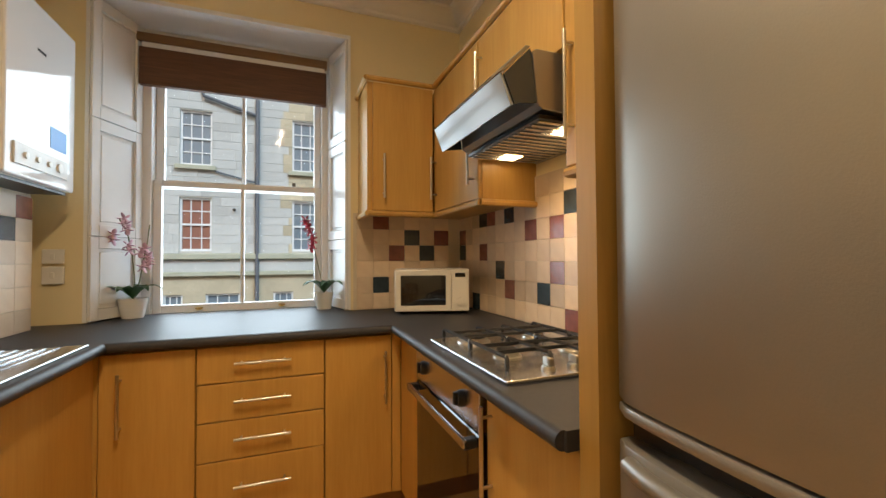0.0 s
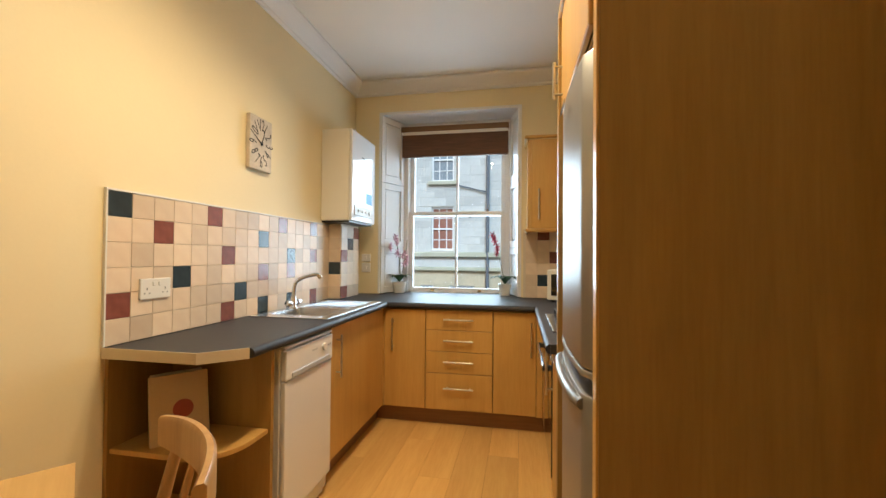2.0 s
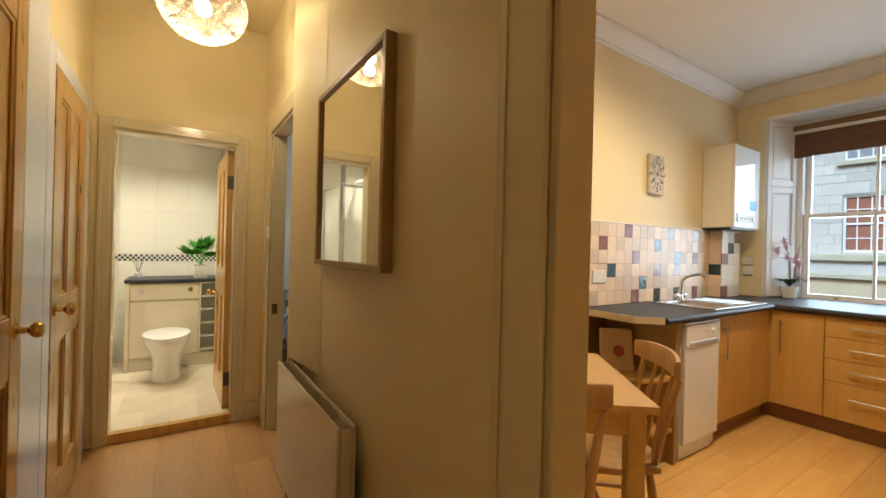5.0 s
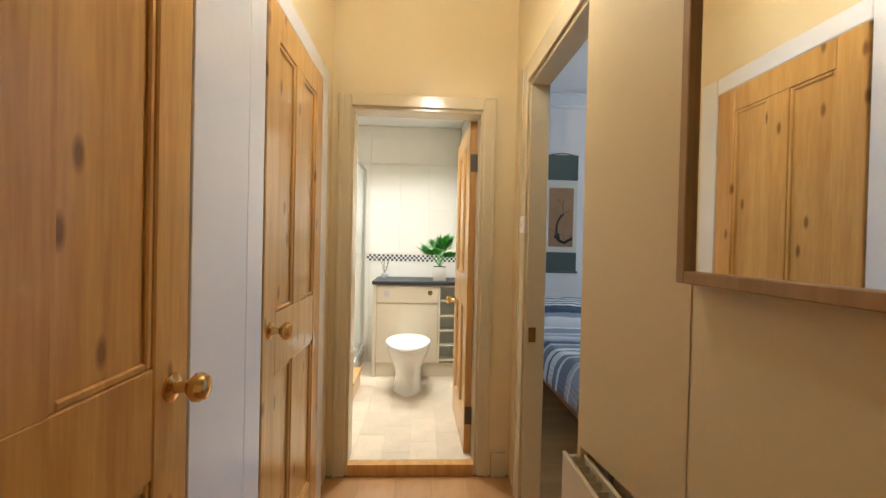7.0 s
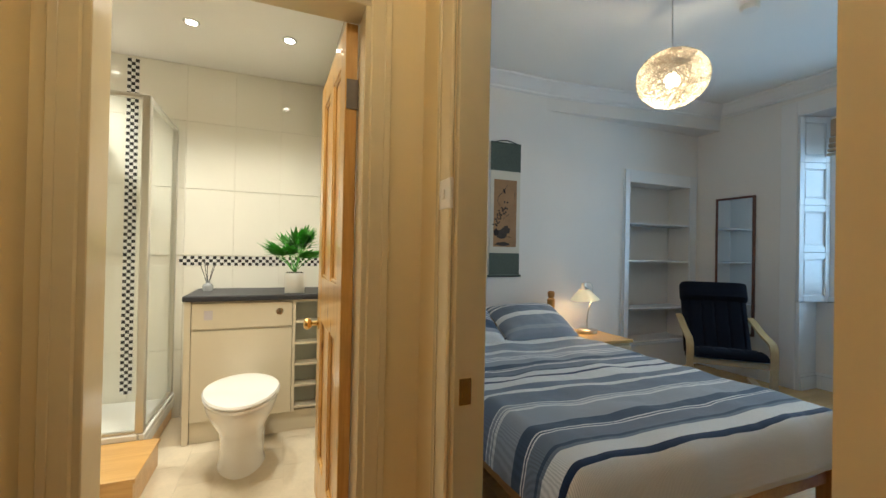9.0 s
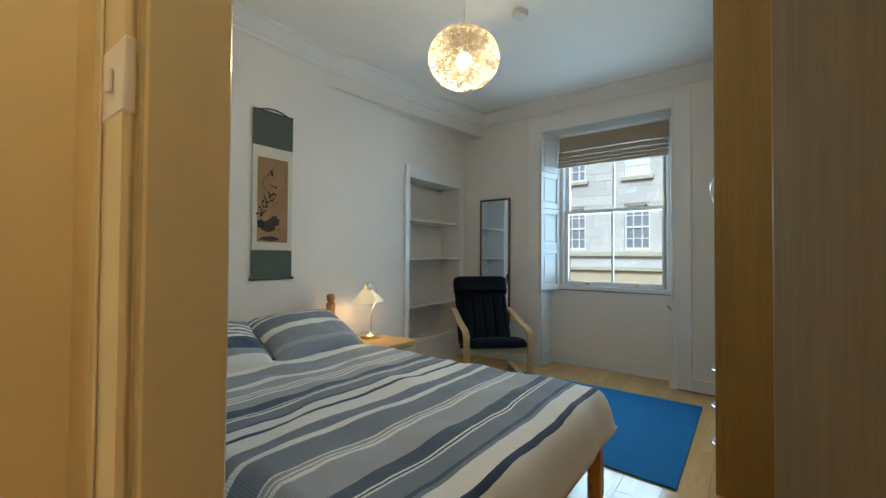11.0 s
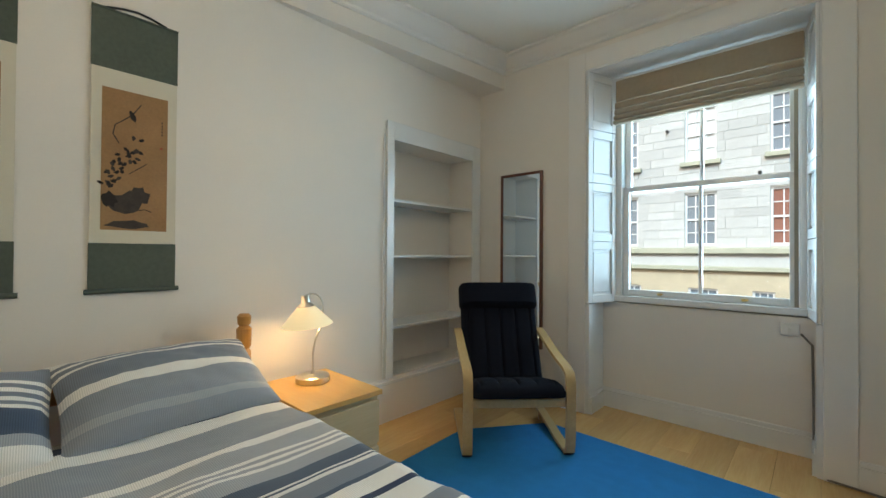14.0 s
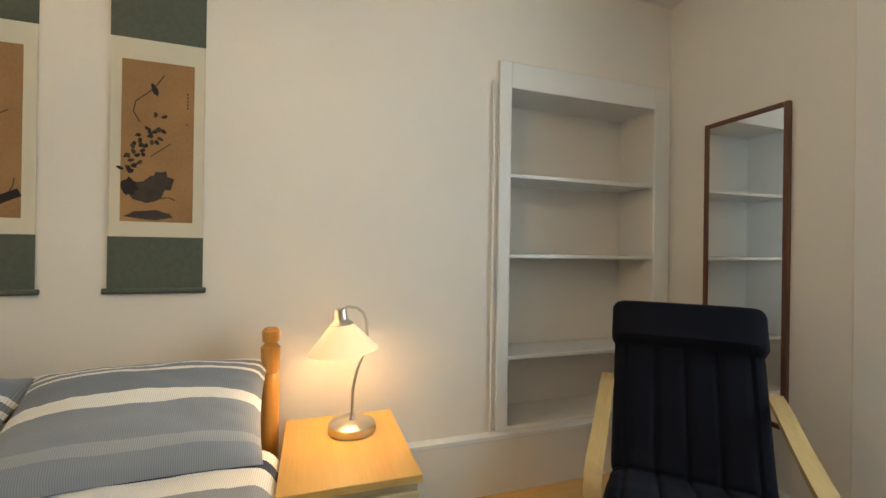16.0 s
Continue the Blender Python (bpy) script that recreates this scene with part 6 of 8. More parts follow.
part("corner_post", bx((-3.865, -3.015, 0.236), (-3.825, -2.975, 2.02), 0.004), M_ALU, u, smooth=False)
part("wall_post", bx((-4.495, -3.01, 0.236), (-4.465, -2.98, 2.02), 0.004), M_ALU, u, smooth=False)
part("side_glass", bx((-4.465, -2.998, 0.25), (-3.866, -2.992, 2.0)), M_GLASSGREEN, u, smooth=False).visible_shadow = False
part("front_glass", bx((-3.848, -3.88, 0.25), (-3.842, -3.016, 2.0)), M_GLASSGREEN, u, smooth=False).visible_shadow = False
for a, b in (((-4.465, -3.008, 2.0), (-3.866, -2.982, 2.022)), ((-3.858, -3.89, 2.0), (-3.832, -3.016, 2.022)), ((-4.465, -3.008, 0.236), (-3.866, -2.982, 0.25)), ((-3.858, -3.89, 0.236), (-3.832, -3.016, 0.25))):
    part("rail", bx(a, b, 0.003), M_ALU, u, smooth=False)
u = thing("wall_shower", label="white round shower head on an arm", category="shower")
part("arm", tube(bmesh.new(), [(-4.499, -3.42, 2.12), (-4.38, -3.42, 2.14), (-4.25, -3.40, 2.16)], 0.011, 10), M_CHROME, u)
part("rose", lathe(bmesh.new(), [(0.012, 2.165), (0.06, 2.14), (0.085, 2.12), (0.08, 2.112), (0.004, 2.112)], (-4.22, -3.40, 0), 22), M_PLASTIC, u)
# the third is added to brighten the shower, the fourth is unseen and added too
for x, y in ((-3.865, -2.81), (-3.855, -2.30), (-4.15, -3.45), (-3.05, -2.55)):
    d = thing("downlight", label="small recessed chrome downlight, lit, in the bathroom ceiling; two of four are added", category="downlight", group="bathroom downlights")
    part("bezel", lathe(bmesh.new(), [(0.042, 2.4695), (0.042, 2.464), (0.030, 2.462), (0.030, 2.4695)], (x, y, 0), 22), M_CHROME, d)
    part("lamp_face", lathe(bmesh.new(), [(0.029, 2.469), (0.027, 2.4665), (0.003, 2.4665)], (x, y, 0), 18), glow("downlight_face", (1.0, 0.88, 0.66), 30), d, "lit lamp face")
    lamp("downlight_light", "SPOT", 64, (1.0, 0.89, 0.68), pose(x, y, 2.455), 0.03, spot=118)

# white wall tiles, mosaic bands
tw = thing("bath_tiling", label="large glossy white wall tiles with fine joints", category="tiles", kind="structure")
tile_m = mat("white_wall_tile", (0.80, 0.77, 0.68), 0.06, var=0.015, bump=0.0, coat=0.3, island=0.02)
me_t = {}
for k in range(7):
    y0 = -2.035 - 0.30 * (k + 1)
    for z0, z1 in ((0.061, 0.52), (0.523, 1.09), (1.163, 1.62), (1.623, 2.08), (2.083, 2.465)):
        if y0 < -3.9:
            continue
        key = round(z1 - z0, 3)
        if key not in me_t:
            me_t[key] = mesh("tile", bx((0, 0.001, 0), (0.006, 0.299, z1 - z0), 0.0012), tile_m)
        o = new("tile", me_t[key])
        o.parent, o.location = tw, (-4.4995, y0, z0)
for nm, b0, b1 in (("white", 0, 1), ("black", 1, 0)):
    bm = bmesh.new()
    for i in range(48):
        for j in range(3):
            if (i + j) % 2 == b0:
                y = -2.04 - 0.0225 * (i + 1)
                if y < -2.97:
                    continue
                box(bm, (-4.4995, y + 0.001, 1.094 + j * 0.022), (-4.4935, y + 0.0215, 1.115 + j * 0.022))
    for i in range(100):
        for j in range(3):
            if (i + j) % 2 == b0:
                z = 0.25 + i * 0.022
                box(bm, (-4.4932, -3.275 + j * 0.022, z + 0.0005), (-4.4905, -3.254 + j * 0.022, z + 0.0215))
    tagged(part("mosaic_" + nm, bm, M_CERAMIC if nm == "white" else M_BLACK, tw, "small %s mosaic squares in a chequered band" % nm, smooth=False), kind="stuff")

# ---- bedroom ----
solid("ceiling_boxing", prism(bmesh.new(), [(BL + 0.001, 0.05), (BL + 0.26, NW - 0.001), (BL + 0.001, NW - 0.001)], 2.615, CEIL - 0.003), M_BWALL, "boxed-in wedge under the cornice", "boxing", "structure", False)
cornice_run("cornice_boxing", (BL + 0.001, 0.05), (BL + 0.26, NW - 0.001), M_CORN, 0.12, 0.13)
skirting("skirting_bedroom", [(BL, NW, BWIN[0] - 0.13, NW, 0, -1), (BWIN[0] + 0.031, 2.43, BWIN[1] - 0.031, 2.43, 0, -1), (BWIN[1] + 0.13, NW, -1.86, NW, 0, -1),
                              (BWIN[0] + 0.03, NW + 0.01, BWIN[0] + 0.03, 2.41, 1, 0), (BWIN[1] - 0.03, NW + 0.01, BWIN[1] - 0.03, 2.41, -1, 0), (BL, -1.70, BL, 0.51, 1, 0)], M_GLOSS, 0.15)
# shelved press: frame, shelves, base ledge
u = thing("press_shelves", label="white painted shelves in a framed wall recess", category="shelves", kind="structure")
for a, b in (((BL, 1.055, 0.288), (BL + 0.018, 1.122, 2.137)), ((BL, 2.03, 0.288), (BL + 0.018, 2.135, 2.137)), ((BL, 1.122, 2.005), (BL + 0.018, 2.03, 2.137))):
    part("frame", bx(a, b, 0.003), M_GLOSS, u, smooth=False)
for z in (0.651, 1.170, 1.581):
    part("shelf", bx((-4.819, 1.108, z - 0.02), (BL - 0.008, 2.044, z), 0.003), M_GLOSS, u, smooth=False)
part("ledge", bx((BL + 0.001, 0.515, 0.262), (BL + 0.055, NW - 0.02, 0.287), 0.003), M_GLOSS, u, smooth=False)
part("base_panel", bx((BL + 0.001, 0.515, 0.001), (BL + 0.05, NW - 0.02, 0.261)), M_BWALL, u, smooth=False)
solid("pipe", cyl(bmesh.new(), (BL + 0.014, 1.03, 0.29), (BL + 0.014, 1.03, 2.03), 0.006, seg=10), M_GLOSS, "thin white painted pipe on the wall", "pipe")

# pine bed
M_BEDPINE = wood("bed_pine", (0.60, 0.30, 0.09), (0.44, 0.19, 0.045), 0.35, 2.2, "x", 0.3, 0.6)
M_POST = wood("bed_post_pine", (0.62, 0.31, 0.08), (0.45, 0.19, 0.04), 0.3, 2.2, "z", 0.35, 0.5)
BY0, BY1, BX0, BX1 = -1.42, 0.03, -4.40, -2.32
u = thing("bed", label="double pine bed with turned headboard posts", category="bed")
for y in (BY0 + 0.0, BY1 + 0.0):
    part("head_post", lathe(bmesh.new(), [(0.032, 0.001), (0.034, 0.55), (0.034, 0.685), (0.026, 0.70), (0.034, 0.715), (0.036, 0.80), (0.022, 0.815), (0.031, 0.825), (0.033, 0.862), (0.022, 0.875), (0.004, 0.877)], (-4.40, y, 0), 20), M_POST, u)
    part("side_rail", bx((-4.37, y - 0.012, 0.22), (-2.35, y + 0.012, 0.34), 0.003), M_BEDPINE, u, smooth=False)
    part("foot_post", bx((-2.36, y - 0.032, 0.001), (-2.295, y + 0.032, 0.36), 0.006, 2), M_POST, u, smooth=False)
part("head_rail", bx((-4.415, BY0 + 0.03, 0.60), (-4.385, BY1 - 0.03, 0.72), 0.006, 2), M_BEDPINE, u, smooth=False)
part("head_rail", bx((-4.415, BY0 + 0.03, 0.30), (-4.385, BY1 - 0.03, 0.40), 0.006, 2), M_BEDPINE, u, smooth=False)
for k in range(9):
    y = BY0 + 0.15 + k * 0.143
    part("spindle", cyl(bmesh.new(), (-4.40, y, 0.40), (-4.40, y, 0.60), 0.012, seg=10), M_POST, u)
part("foot_rail", bx((-2.345, BY0 + 0.033, 0.20), (-2.315, BY1 - 0.033, 0.335), 0.004), M_BEDPINE, u, smooth=False)
part("slat_base", bx((-4.36, BY0 + 0.02, 0.25), (-2.36, BY1 - 0.02, 0.275)), M_BEDPINE, u, smooth=False)
solid("mattress", bx((-4.37, BY0 + 0.02, 0.276), (-2.37, BY1 - 0.02, 0.47), 0.04, 3), mat("mattress_ticking", (0.62, 0.58, 0.54), 0.85), "off-white mattress on the bed base", "mattress")


def striped(name, axis, lo, hi, bands, warp=0.012):
    """Woven striped cotton: bands of (end in metres, colour) across one axis, gently warped, with thread texture."""
    m = bpy.data.materials.new(name)
    m.use_nodes = True
    n, l = m.node_tree.nodes, m.node_tree.links
    b = n["Principled BSDF"]
    b.inputs["Roughness"].default_value = 0.85
    b.inputs["Sheen Weight"].default_value = 0.2
    tc = n.new("ShaderNodeTexCoord")
    sp = n.new("ShaderNodeSeparateXYZ")
    l.new(tc.outputs["Object"], sp.inputs[0])
    ns = n.new("ShaderNodeTexNoise")
    ns.inputs["Scale"].default_value, ns.inputs["Detail"].default_value = 2.2, 2
    l.new(tc.outputs["Object"], ns.inputs["Vector"])
    ma = n.new("ShaderNodeMath")
    ma.operation = "MULTIPLY_ADD"
    ma.inputs[1].default_value = warp * 4
    l.new(ns.outputs["Fac"], ma.inputs[0])
    l.new(sp.outputs["XYZ".index(axis)], ma.inputs[2])
    mr = n.new("ShaderNodeMapRange")
    mr.inputs["From Min"].default_value, mr.inputs["From Max"].default_value = lo + warp * 2, hi + warp * 2
    l.new(ma.outputs[0], mr.inputs["Value"])
    ramp = n.new("ShaderNodeValToRGB")
    ramp.color_ramp.interpolation = "CONSTANT"
    l.new(mr.outputs[0], ramp.inputs["Fac"])
    stripes = ramp.outputs["Color"]
    starts = [0.0] + [min(0.9999, (end - lo) / (hi - lo)) for end, col in bands[:-1]]
    sets = [list(zip(starts, [col for end, col in bands]))]
    if len(bands) > 30:
        half = len(bands) // 2
        sets = [sets[0][:half], sets[0][half:]]
        second = n.new("ShaderNodeValToRGB")
        second.color_ramp.interpolation = "CONSTANT"
        l.new(mr.outputs[0], second.inputs["Fac"])
        past = n.new("ShaderNodeMath")
        past.operation = "GREATER_THAN"
        past.inputs[1].default_value = sets[1][0][0]
        l.new(mr.outputs[0], past.inputs[0])
        join = n.new("ShaderNodeMix")
        join.data_type = "RGBA"
        l.new(past.outputs[0], join.inputs["Factor"])
        l.new(ramp.outputs["Color"], join.inputs["A"])
        l.new(second.outputs["Color"], join.inputs["B"])
        stripes = join.outputs["Result"]
    for node, stops in zip((ramp, second) if len(sets) > 1 else (ramp,), sets):
        els = node.color_ramp.elements
        for k, (at, col) in enumerate(stops):
            e = els[k] if k < 2 else els.new(at)
            e.position = at
            e.color = (*col, 1)
    wv = n.new("ShaderNodeTexWave")
    wv.bands_direction = "Y" if axis == "X" else "X"
    wv.inputs["Scale"].default_value = 55
    wv.inputs["Distortion"].default_value = 1.5
    l.new(tc.outputs["Object"], wv.inputs["Vector"])
    n2 = n.new("ShaderNodeTexNoise")
    n2.inputs["Scale"].default_value = 400
    l.new(tc.outputs["Object"], n2.inputs["Vector"])
    hs = n.new("ShaderNodeHueSaturation")
    vr = n.new("ShaderNodeMapRange")
    vr.inputs["To Min"].default_value, vr.inputs["To Max"].default_value = 0.84, 1.12
    l.new(wv.outputs["Fac"], vr.inputs["Value"])
    l.new(vr.outputs[0], hs.inputs["Value"])
    l.new(stripes, hs.inputs["Color"])
    l.new(hs.outputs[0], b.inputs["Base Color"])
    bp = n.new("ShaderNodeBump")
    bp.inputs["Strength"].default_value, bp.inputs["Distance"].default_value = 0.25, 0.002
    l.new(n2.outputs["Fac"], bp.inputs["Height"])
    l.new(bp.outputs[0], b.inputs["Normal"])
    return m


C_M = (0.27, 0.30, 0.35)
C_W, C_G, C_B, C_N, C_L = (0.84, 0.82, 0.79), (0.19, 0.22, 0.275), (0.055, 0.085, 0.14), (0.012, 0.03, 0.085), (0.37, 0.39, 0.43)
bands = [(-4.07, C_W), (-4.02, C_N), (-3.92, C_W), (-3.72, C_M), (-3.68, C_W), (-3.58, C_L), (-3.563, C_W), (-3.546, C_L), (-3.53, C_W), (-3.513, C_L), (-3.497, C_W), (-3.42, C_L), (-3.36, C_B), (-3.349, C_W),
         (-3.341, C_B), (-3.325, C_W), (-3.255, C_G), (-3.238, C_B), (-3.178, C_W), (-3.148, C_N), (-3.05, C_W), (-2.985, C_G), (-2.948, C_W), (-2.817, C_G), (-2.805, C_W), (-2.793, C_L), (-2.781, C_W), (-2.769, C_L),
         (-2.757, C_W), (-2.62, C_L), (-2.562, C_B), (-2.553, C_W), (-2.547, C_B), (-2.538, C_W), (-2.453, C_G), (-2.436, C_B), (-2.42, C_G), (-2.34, C_W), (-2.318, C_N), (-2.0, C_W)]
M_DUVET = striped("striped_duvet_cotton", "X", -4.35, -2.1, bands)
bm = bmesh.new()
NX, NY = 120, 96
x0, x1, y0, y1 = -4.16, -2.245, BY0 - 0.07, BY1 + 0.09
grid = []
for i in range(NX + 1):
    row = []
    for j in range(NY + 1):
        u_, v_ = i / NX, j / NY
        x, y = x0 + (x1 - x0) * u_, y0 + (y1 - y0) * v_
        ex, ey = max(0, (u_ - 0.955) / 0.045), max(0, abs(v_ - 0.5) * 2 - 0.89) / 0.11
        drop = 0.0
        e = min(1.0, math.hypot(ex, ey))
        drop = 0.17 * (1 - math.sqrt(max(0, 1 - e * e))) + 0.02 * e
        if u_ < 0.02:
            drop += 0.04 * (1 - u_ / 0.02)
        n1 = noise.noise(Vector((x * 2.2, y * 2.6, 3.1)))
        n2 = noise.noise(Vector((x * 6.5 + 0.8 * n1, y * 5.0, 8.0)))
        n3 = noise.noise(Vector((x * 16 + 2 * n2, y * 11 + x * 6, 1.7)))
        z = 0.535 + 0.022 * n1 + 0.011 * n2 + 0.005 * abs(n3) - drop
        sw = 0.015 * n2 * e
        row.append(bm.verts.new((x + sw, y + sw, z)))
    grid.append(row)
for i in range(NX):
    for j in range(NY):
        bm.faces.new((grid[i][j], grid[i + 1][j], grid[i + 1][j + 1], grid[i][j + 1]))
bmesh.ops.recalc_face_normals(bm, faces=bm.faces)
if grid[5][5].normal.z < 0:
    bmesh.ops.reverse_faces(bm, faces=bm.faces)
ext = bmesh.ops.extrude_edge_only(bm, edges=[e for e in bm.edges if e.is_boundary])
for v in [g for g in ext["geom"] if isinstance(g, bmesh.types.BMVert)]:
    v.co.z -= 0.035
    v.co.x -= 0.012 * (v.co.x > -2.5)
for f in bm.faces:
    f.smooth = True
solid("duvet", bm, M_DUVET, "rumpled blue, grey and white striped duvet on the bed", "duvet")

pb = [(-0.12, C_G), (-0.10, C_W), (-0.08, C_G), (-0.06, C_W), (-0.04, C_G), (-0.02, C_W), (0.0, C_G), (0.02, C_W), (0.12, C_B), (0.16, C_L), (0.4, C_W)]
pb2 = [(-0.19, C_W), (-0.17, C_G), (-0.155, C_W), (-0.13, C_G), (-0.115, C_W), (-0.02, C_G), (0.03, C_W), (0.14, C_M), (0.17, C_L), (0.4, C_M)]
for yc, zc, label, bands_, rz, nm in ((-0.325, 0.66, "striped pillow plumped against the headboard beside the lamp", pb2, 3, "a"), (-1.03, 0.655, "striped pillow plumped against the headboard", pb, -4, "b")):
    bm = bmesh.new()
    N = 36
    A_, B_ = 0.36, 0.23
    top, bot = [], []
    for i in range(N + 1):
        rt_, rb_ = [], []
        for j in range(N + 1):
            p, q = i / N * 2 - 1, j / N * 2 - 1
            h = 0.105 * (max(0, 1 - abs(p) ** 2.6) * max(0, 1 - abs(q) ** 2.6)) ** 0.55
            pin = 1 - 0.06 * (1 - abs(p)) * abs(q) ** 3
            w1 = 0.010 * noise.noise(Vector((p * 3 + yc, q * 3, 2))) + 0.004 * noise.noise(Vector((p * 9, q * 8 + yc, 5)))
            y_, x_ = A_ * p * (1 - 0.05 * (1 - q * q)), B_ * q * (1 - 0.05 * (1 - p * p))
            rt_.append(bm.verts.new((x_, y_, h + w1 * (h > 0.02))))
            rb_.append(rt_[-1] if i in (0, N) or j in (0, N) else bm.verts.new((x_, y_, -h * 0.6)))
        top.append(rt_)
        bot.append(rb_)
    for i in range(N):
        for j in range(N):
            bm.faces.new((top[i][j], top[i + 1][j], top[i + 1][j + 1], top[i][j + 1]))
            bm.faces.new((bot[i][j], bot[i][j + 1], bot[i + 1][j + 1], bot[i + 1][j]))
    bmesh.ops.recalc_face_normals(bm, faces=bm.faces)
    o = solid("pillow", bm, striped("striped_pillow_cotton_" + nm, "X", -0.27, 0.27, bands_, 0.004), label, "pillow", group="pillows on the bed")
    o.matrix_world = pose(-4.205, yc, zc - 0.02, 0, 28, rz)

# hanging scrolls
M_BROC = mat("grey_green_brocade", (0.085, 0.105, 0.085), 0.75, var=0.18, scale=60, bump=0.1, bscale=300)
M_PAPER = mat("scroll_paper", (0.66, 0.61, 0.50), 0.8, var=0.04)
M_SILK = mat("aged_brown_silk", (0.36, 0.205, 0.09), 0.7, var=0.25, scale=4, bump=0.02, dark=(0.17, 0.08, 0.032))
M_INK = mat("dark_ink", (0.018, 0.012, 0.010), 0.8, var=0.2, scale=40)
M_INK2 = mat("grey_ink_wash", (0.055, 0.040, 0.034), 0.8, var=0.35, scale=25)


def scroll(yc, w, label, paint):
    s = thing("hanging_scroll", pose(BL + 0.006, yc, 0), label, "wall scroll", group="scrolls above the bed")
    h = w / 2
    part("brocade", bx((0, -h, 1.98), (0.004, h, 2.235), 0.0005), M_BROC, s, smooth=False)
    part("brocade", bx((0, -h, 1.02), (0.004, h, 1.220), 0.0005), M_BROC, s, smooth=False)
    part("paper_mount", bx((0, -h + 0.002, 1.2205), (0.0035, h - 0.002, 1.9795)), M_PAPER, s, smooth=False)
    part("silk_picture", bx((0.0036, -h * 0.76, 1.278), (0.0046, h * 0.76, 1.898)), M_SILK, s, smooth=False)
    part("roller", cyl(bmesh.new(), (0.006, -h - 0.012, 1.012), (0.006, h + 0.012, 1.012), 0.011, seg=12), M_BROC, s)
    part("top_rod", cyl(bmesh.new(), (0.003, -h, 2.238), (0.003, h, 2.238), 0.006, seg=10), M_BROC, s)
    part("hanging_cord", tube(bmesh.new(), [(0.004, -h * 0.7, 2.242), (0.006, -h * 0.3, 2.258), (0.006, 0, 2.264), (0.006, h * 0.3, 2.258), (0.004, h * 0.7, 2.242)], 0.005, 6), M_BLACK, s)
    paint(s, h * 0.76)
    return s


def stroke(s, pts, r, m, name="brush_stroke"):
    bm = tube(bmesh.new(), [(0.0046, y, z) for y, z in pts], r, 6)
    for v in bm.verts:
        v.co.x = 0.0047 + max(0.0, v.co.x - 0.0046) * 0.06
    part(name, bm, m, s)


def blot(s, y, z, ry, rz, m, rot=0, seed=0, name="ink_blot"):
    rs = random.Random(seed)
    k = 14
    pts = [((1 + rs.uniform(-0.3, 0.25)) * ry * math.cos(2 * math.pi * i / k), (1 + rs.uniform(-0.3, 0.25)) * rz * math.sin(2 * math.pi * i / k)) for i in range(k)]
    c_, s_ = math.cos(rot), math.sin(rot)
    part(name, prism(bmesh.new(), [(y + p * c_ - q * s_, z + p * s_ + q * c_) for p, q in pts], 0.0047 + 0.00002 * (seed % 9), 0.0050 + 0.00002 * (seed % 9), "yz"), m, s, smooth=False)


def rock_and_leaves(s, h):
    blot(s, -h * 0.25, 1.40, h * 0.62, 0.050, M_INK2, 0.15, 1, "painted_rock")
    blot(s, h * 0.12, 1.435, h * 0.30, 0.042, M_INK2, 0.3, 2, "painted_rock")
    blot(s, -h * 0.75, 1.41, h * 0.22, 0.035, M_INK, 0.2, 3, "painted_rock")
    blot(s, -h * 0.2, 1.305, h * 0.70, 0.018, M_INK2, 0, 4, "painted_ground")
    rs = random.Random(5)
    for k in range(34):
        f_ = k / 34
        y = -h * 0.85 + h * 1.0 * (f_ ** 1.2) + rs.uniform(-0.025, 0.025)
        z = 1.47 + 0.20 * f_ + rs.uniform(-0.03, 0.03)
        blot(s, y, z, 0.011, 0.007, M_INK if k % 3 else M_INK2, rs.uniform(0, 3), 20 + k, "painted_leaf")
    stroke(s, [(-h * 0.5, 1.66), (-h * 0.68, 1.70), (-h * 0.62, 1.74), (-h * 0.3, 1.775), (-h * 0.1, 1.80), (h * 0.15, 1.85)], 0.0025, M_INK2)
    stroke(s, [(-h * 0.2, 1.53), (h * 0.1, 1.56), (h * 0.35, 1.585)], 0.002, M_INK2)
    stroke(s, [(h * 0.1, 1.37), (h * 0.3, 1.375), (h * 0.5, 1.365)], 0.002, M_INK)
    blot(s, -h * 0.12, 1.79, 0.010, 0.026, M_INK, 0.35, 70, "painted_mark")
    for k in range(5):
        blot(s, h * 0.82, 1.73 + k * 0.014, 0.003, 0.005, M_INK2, 0, 80 + k, "signature_mark")
    blot(s, h * 0.80, 1.665, 0.006, 0.006, mat("seal_red", (0.35, 0.08, 0.04), 0.7), 0, 90, "seal_mark")


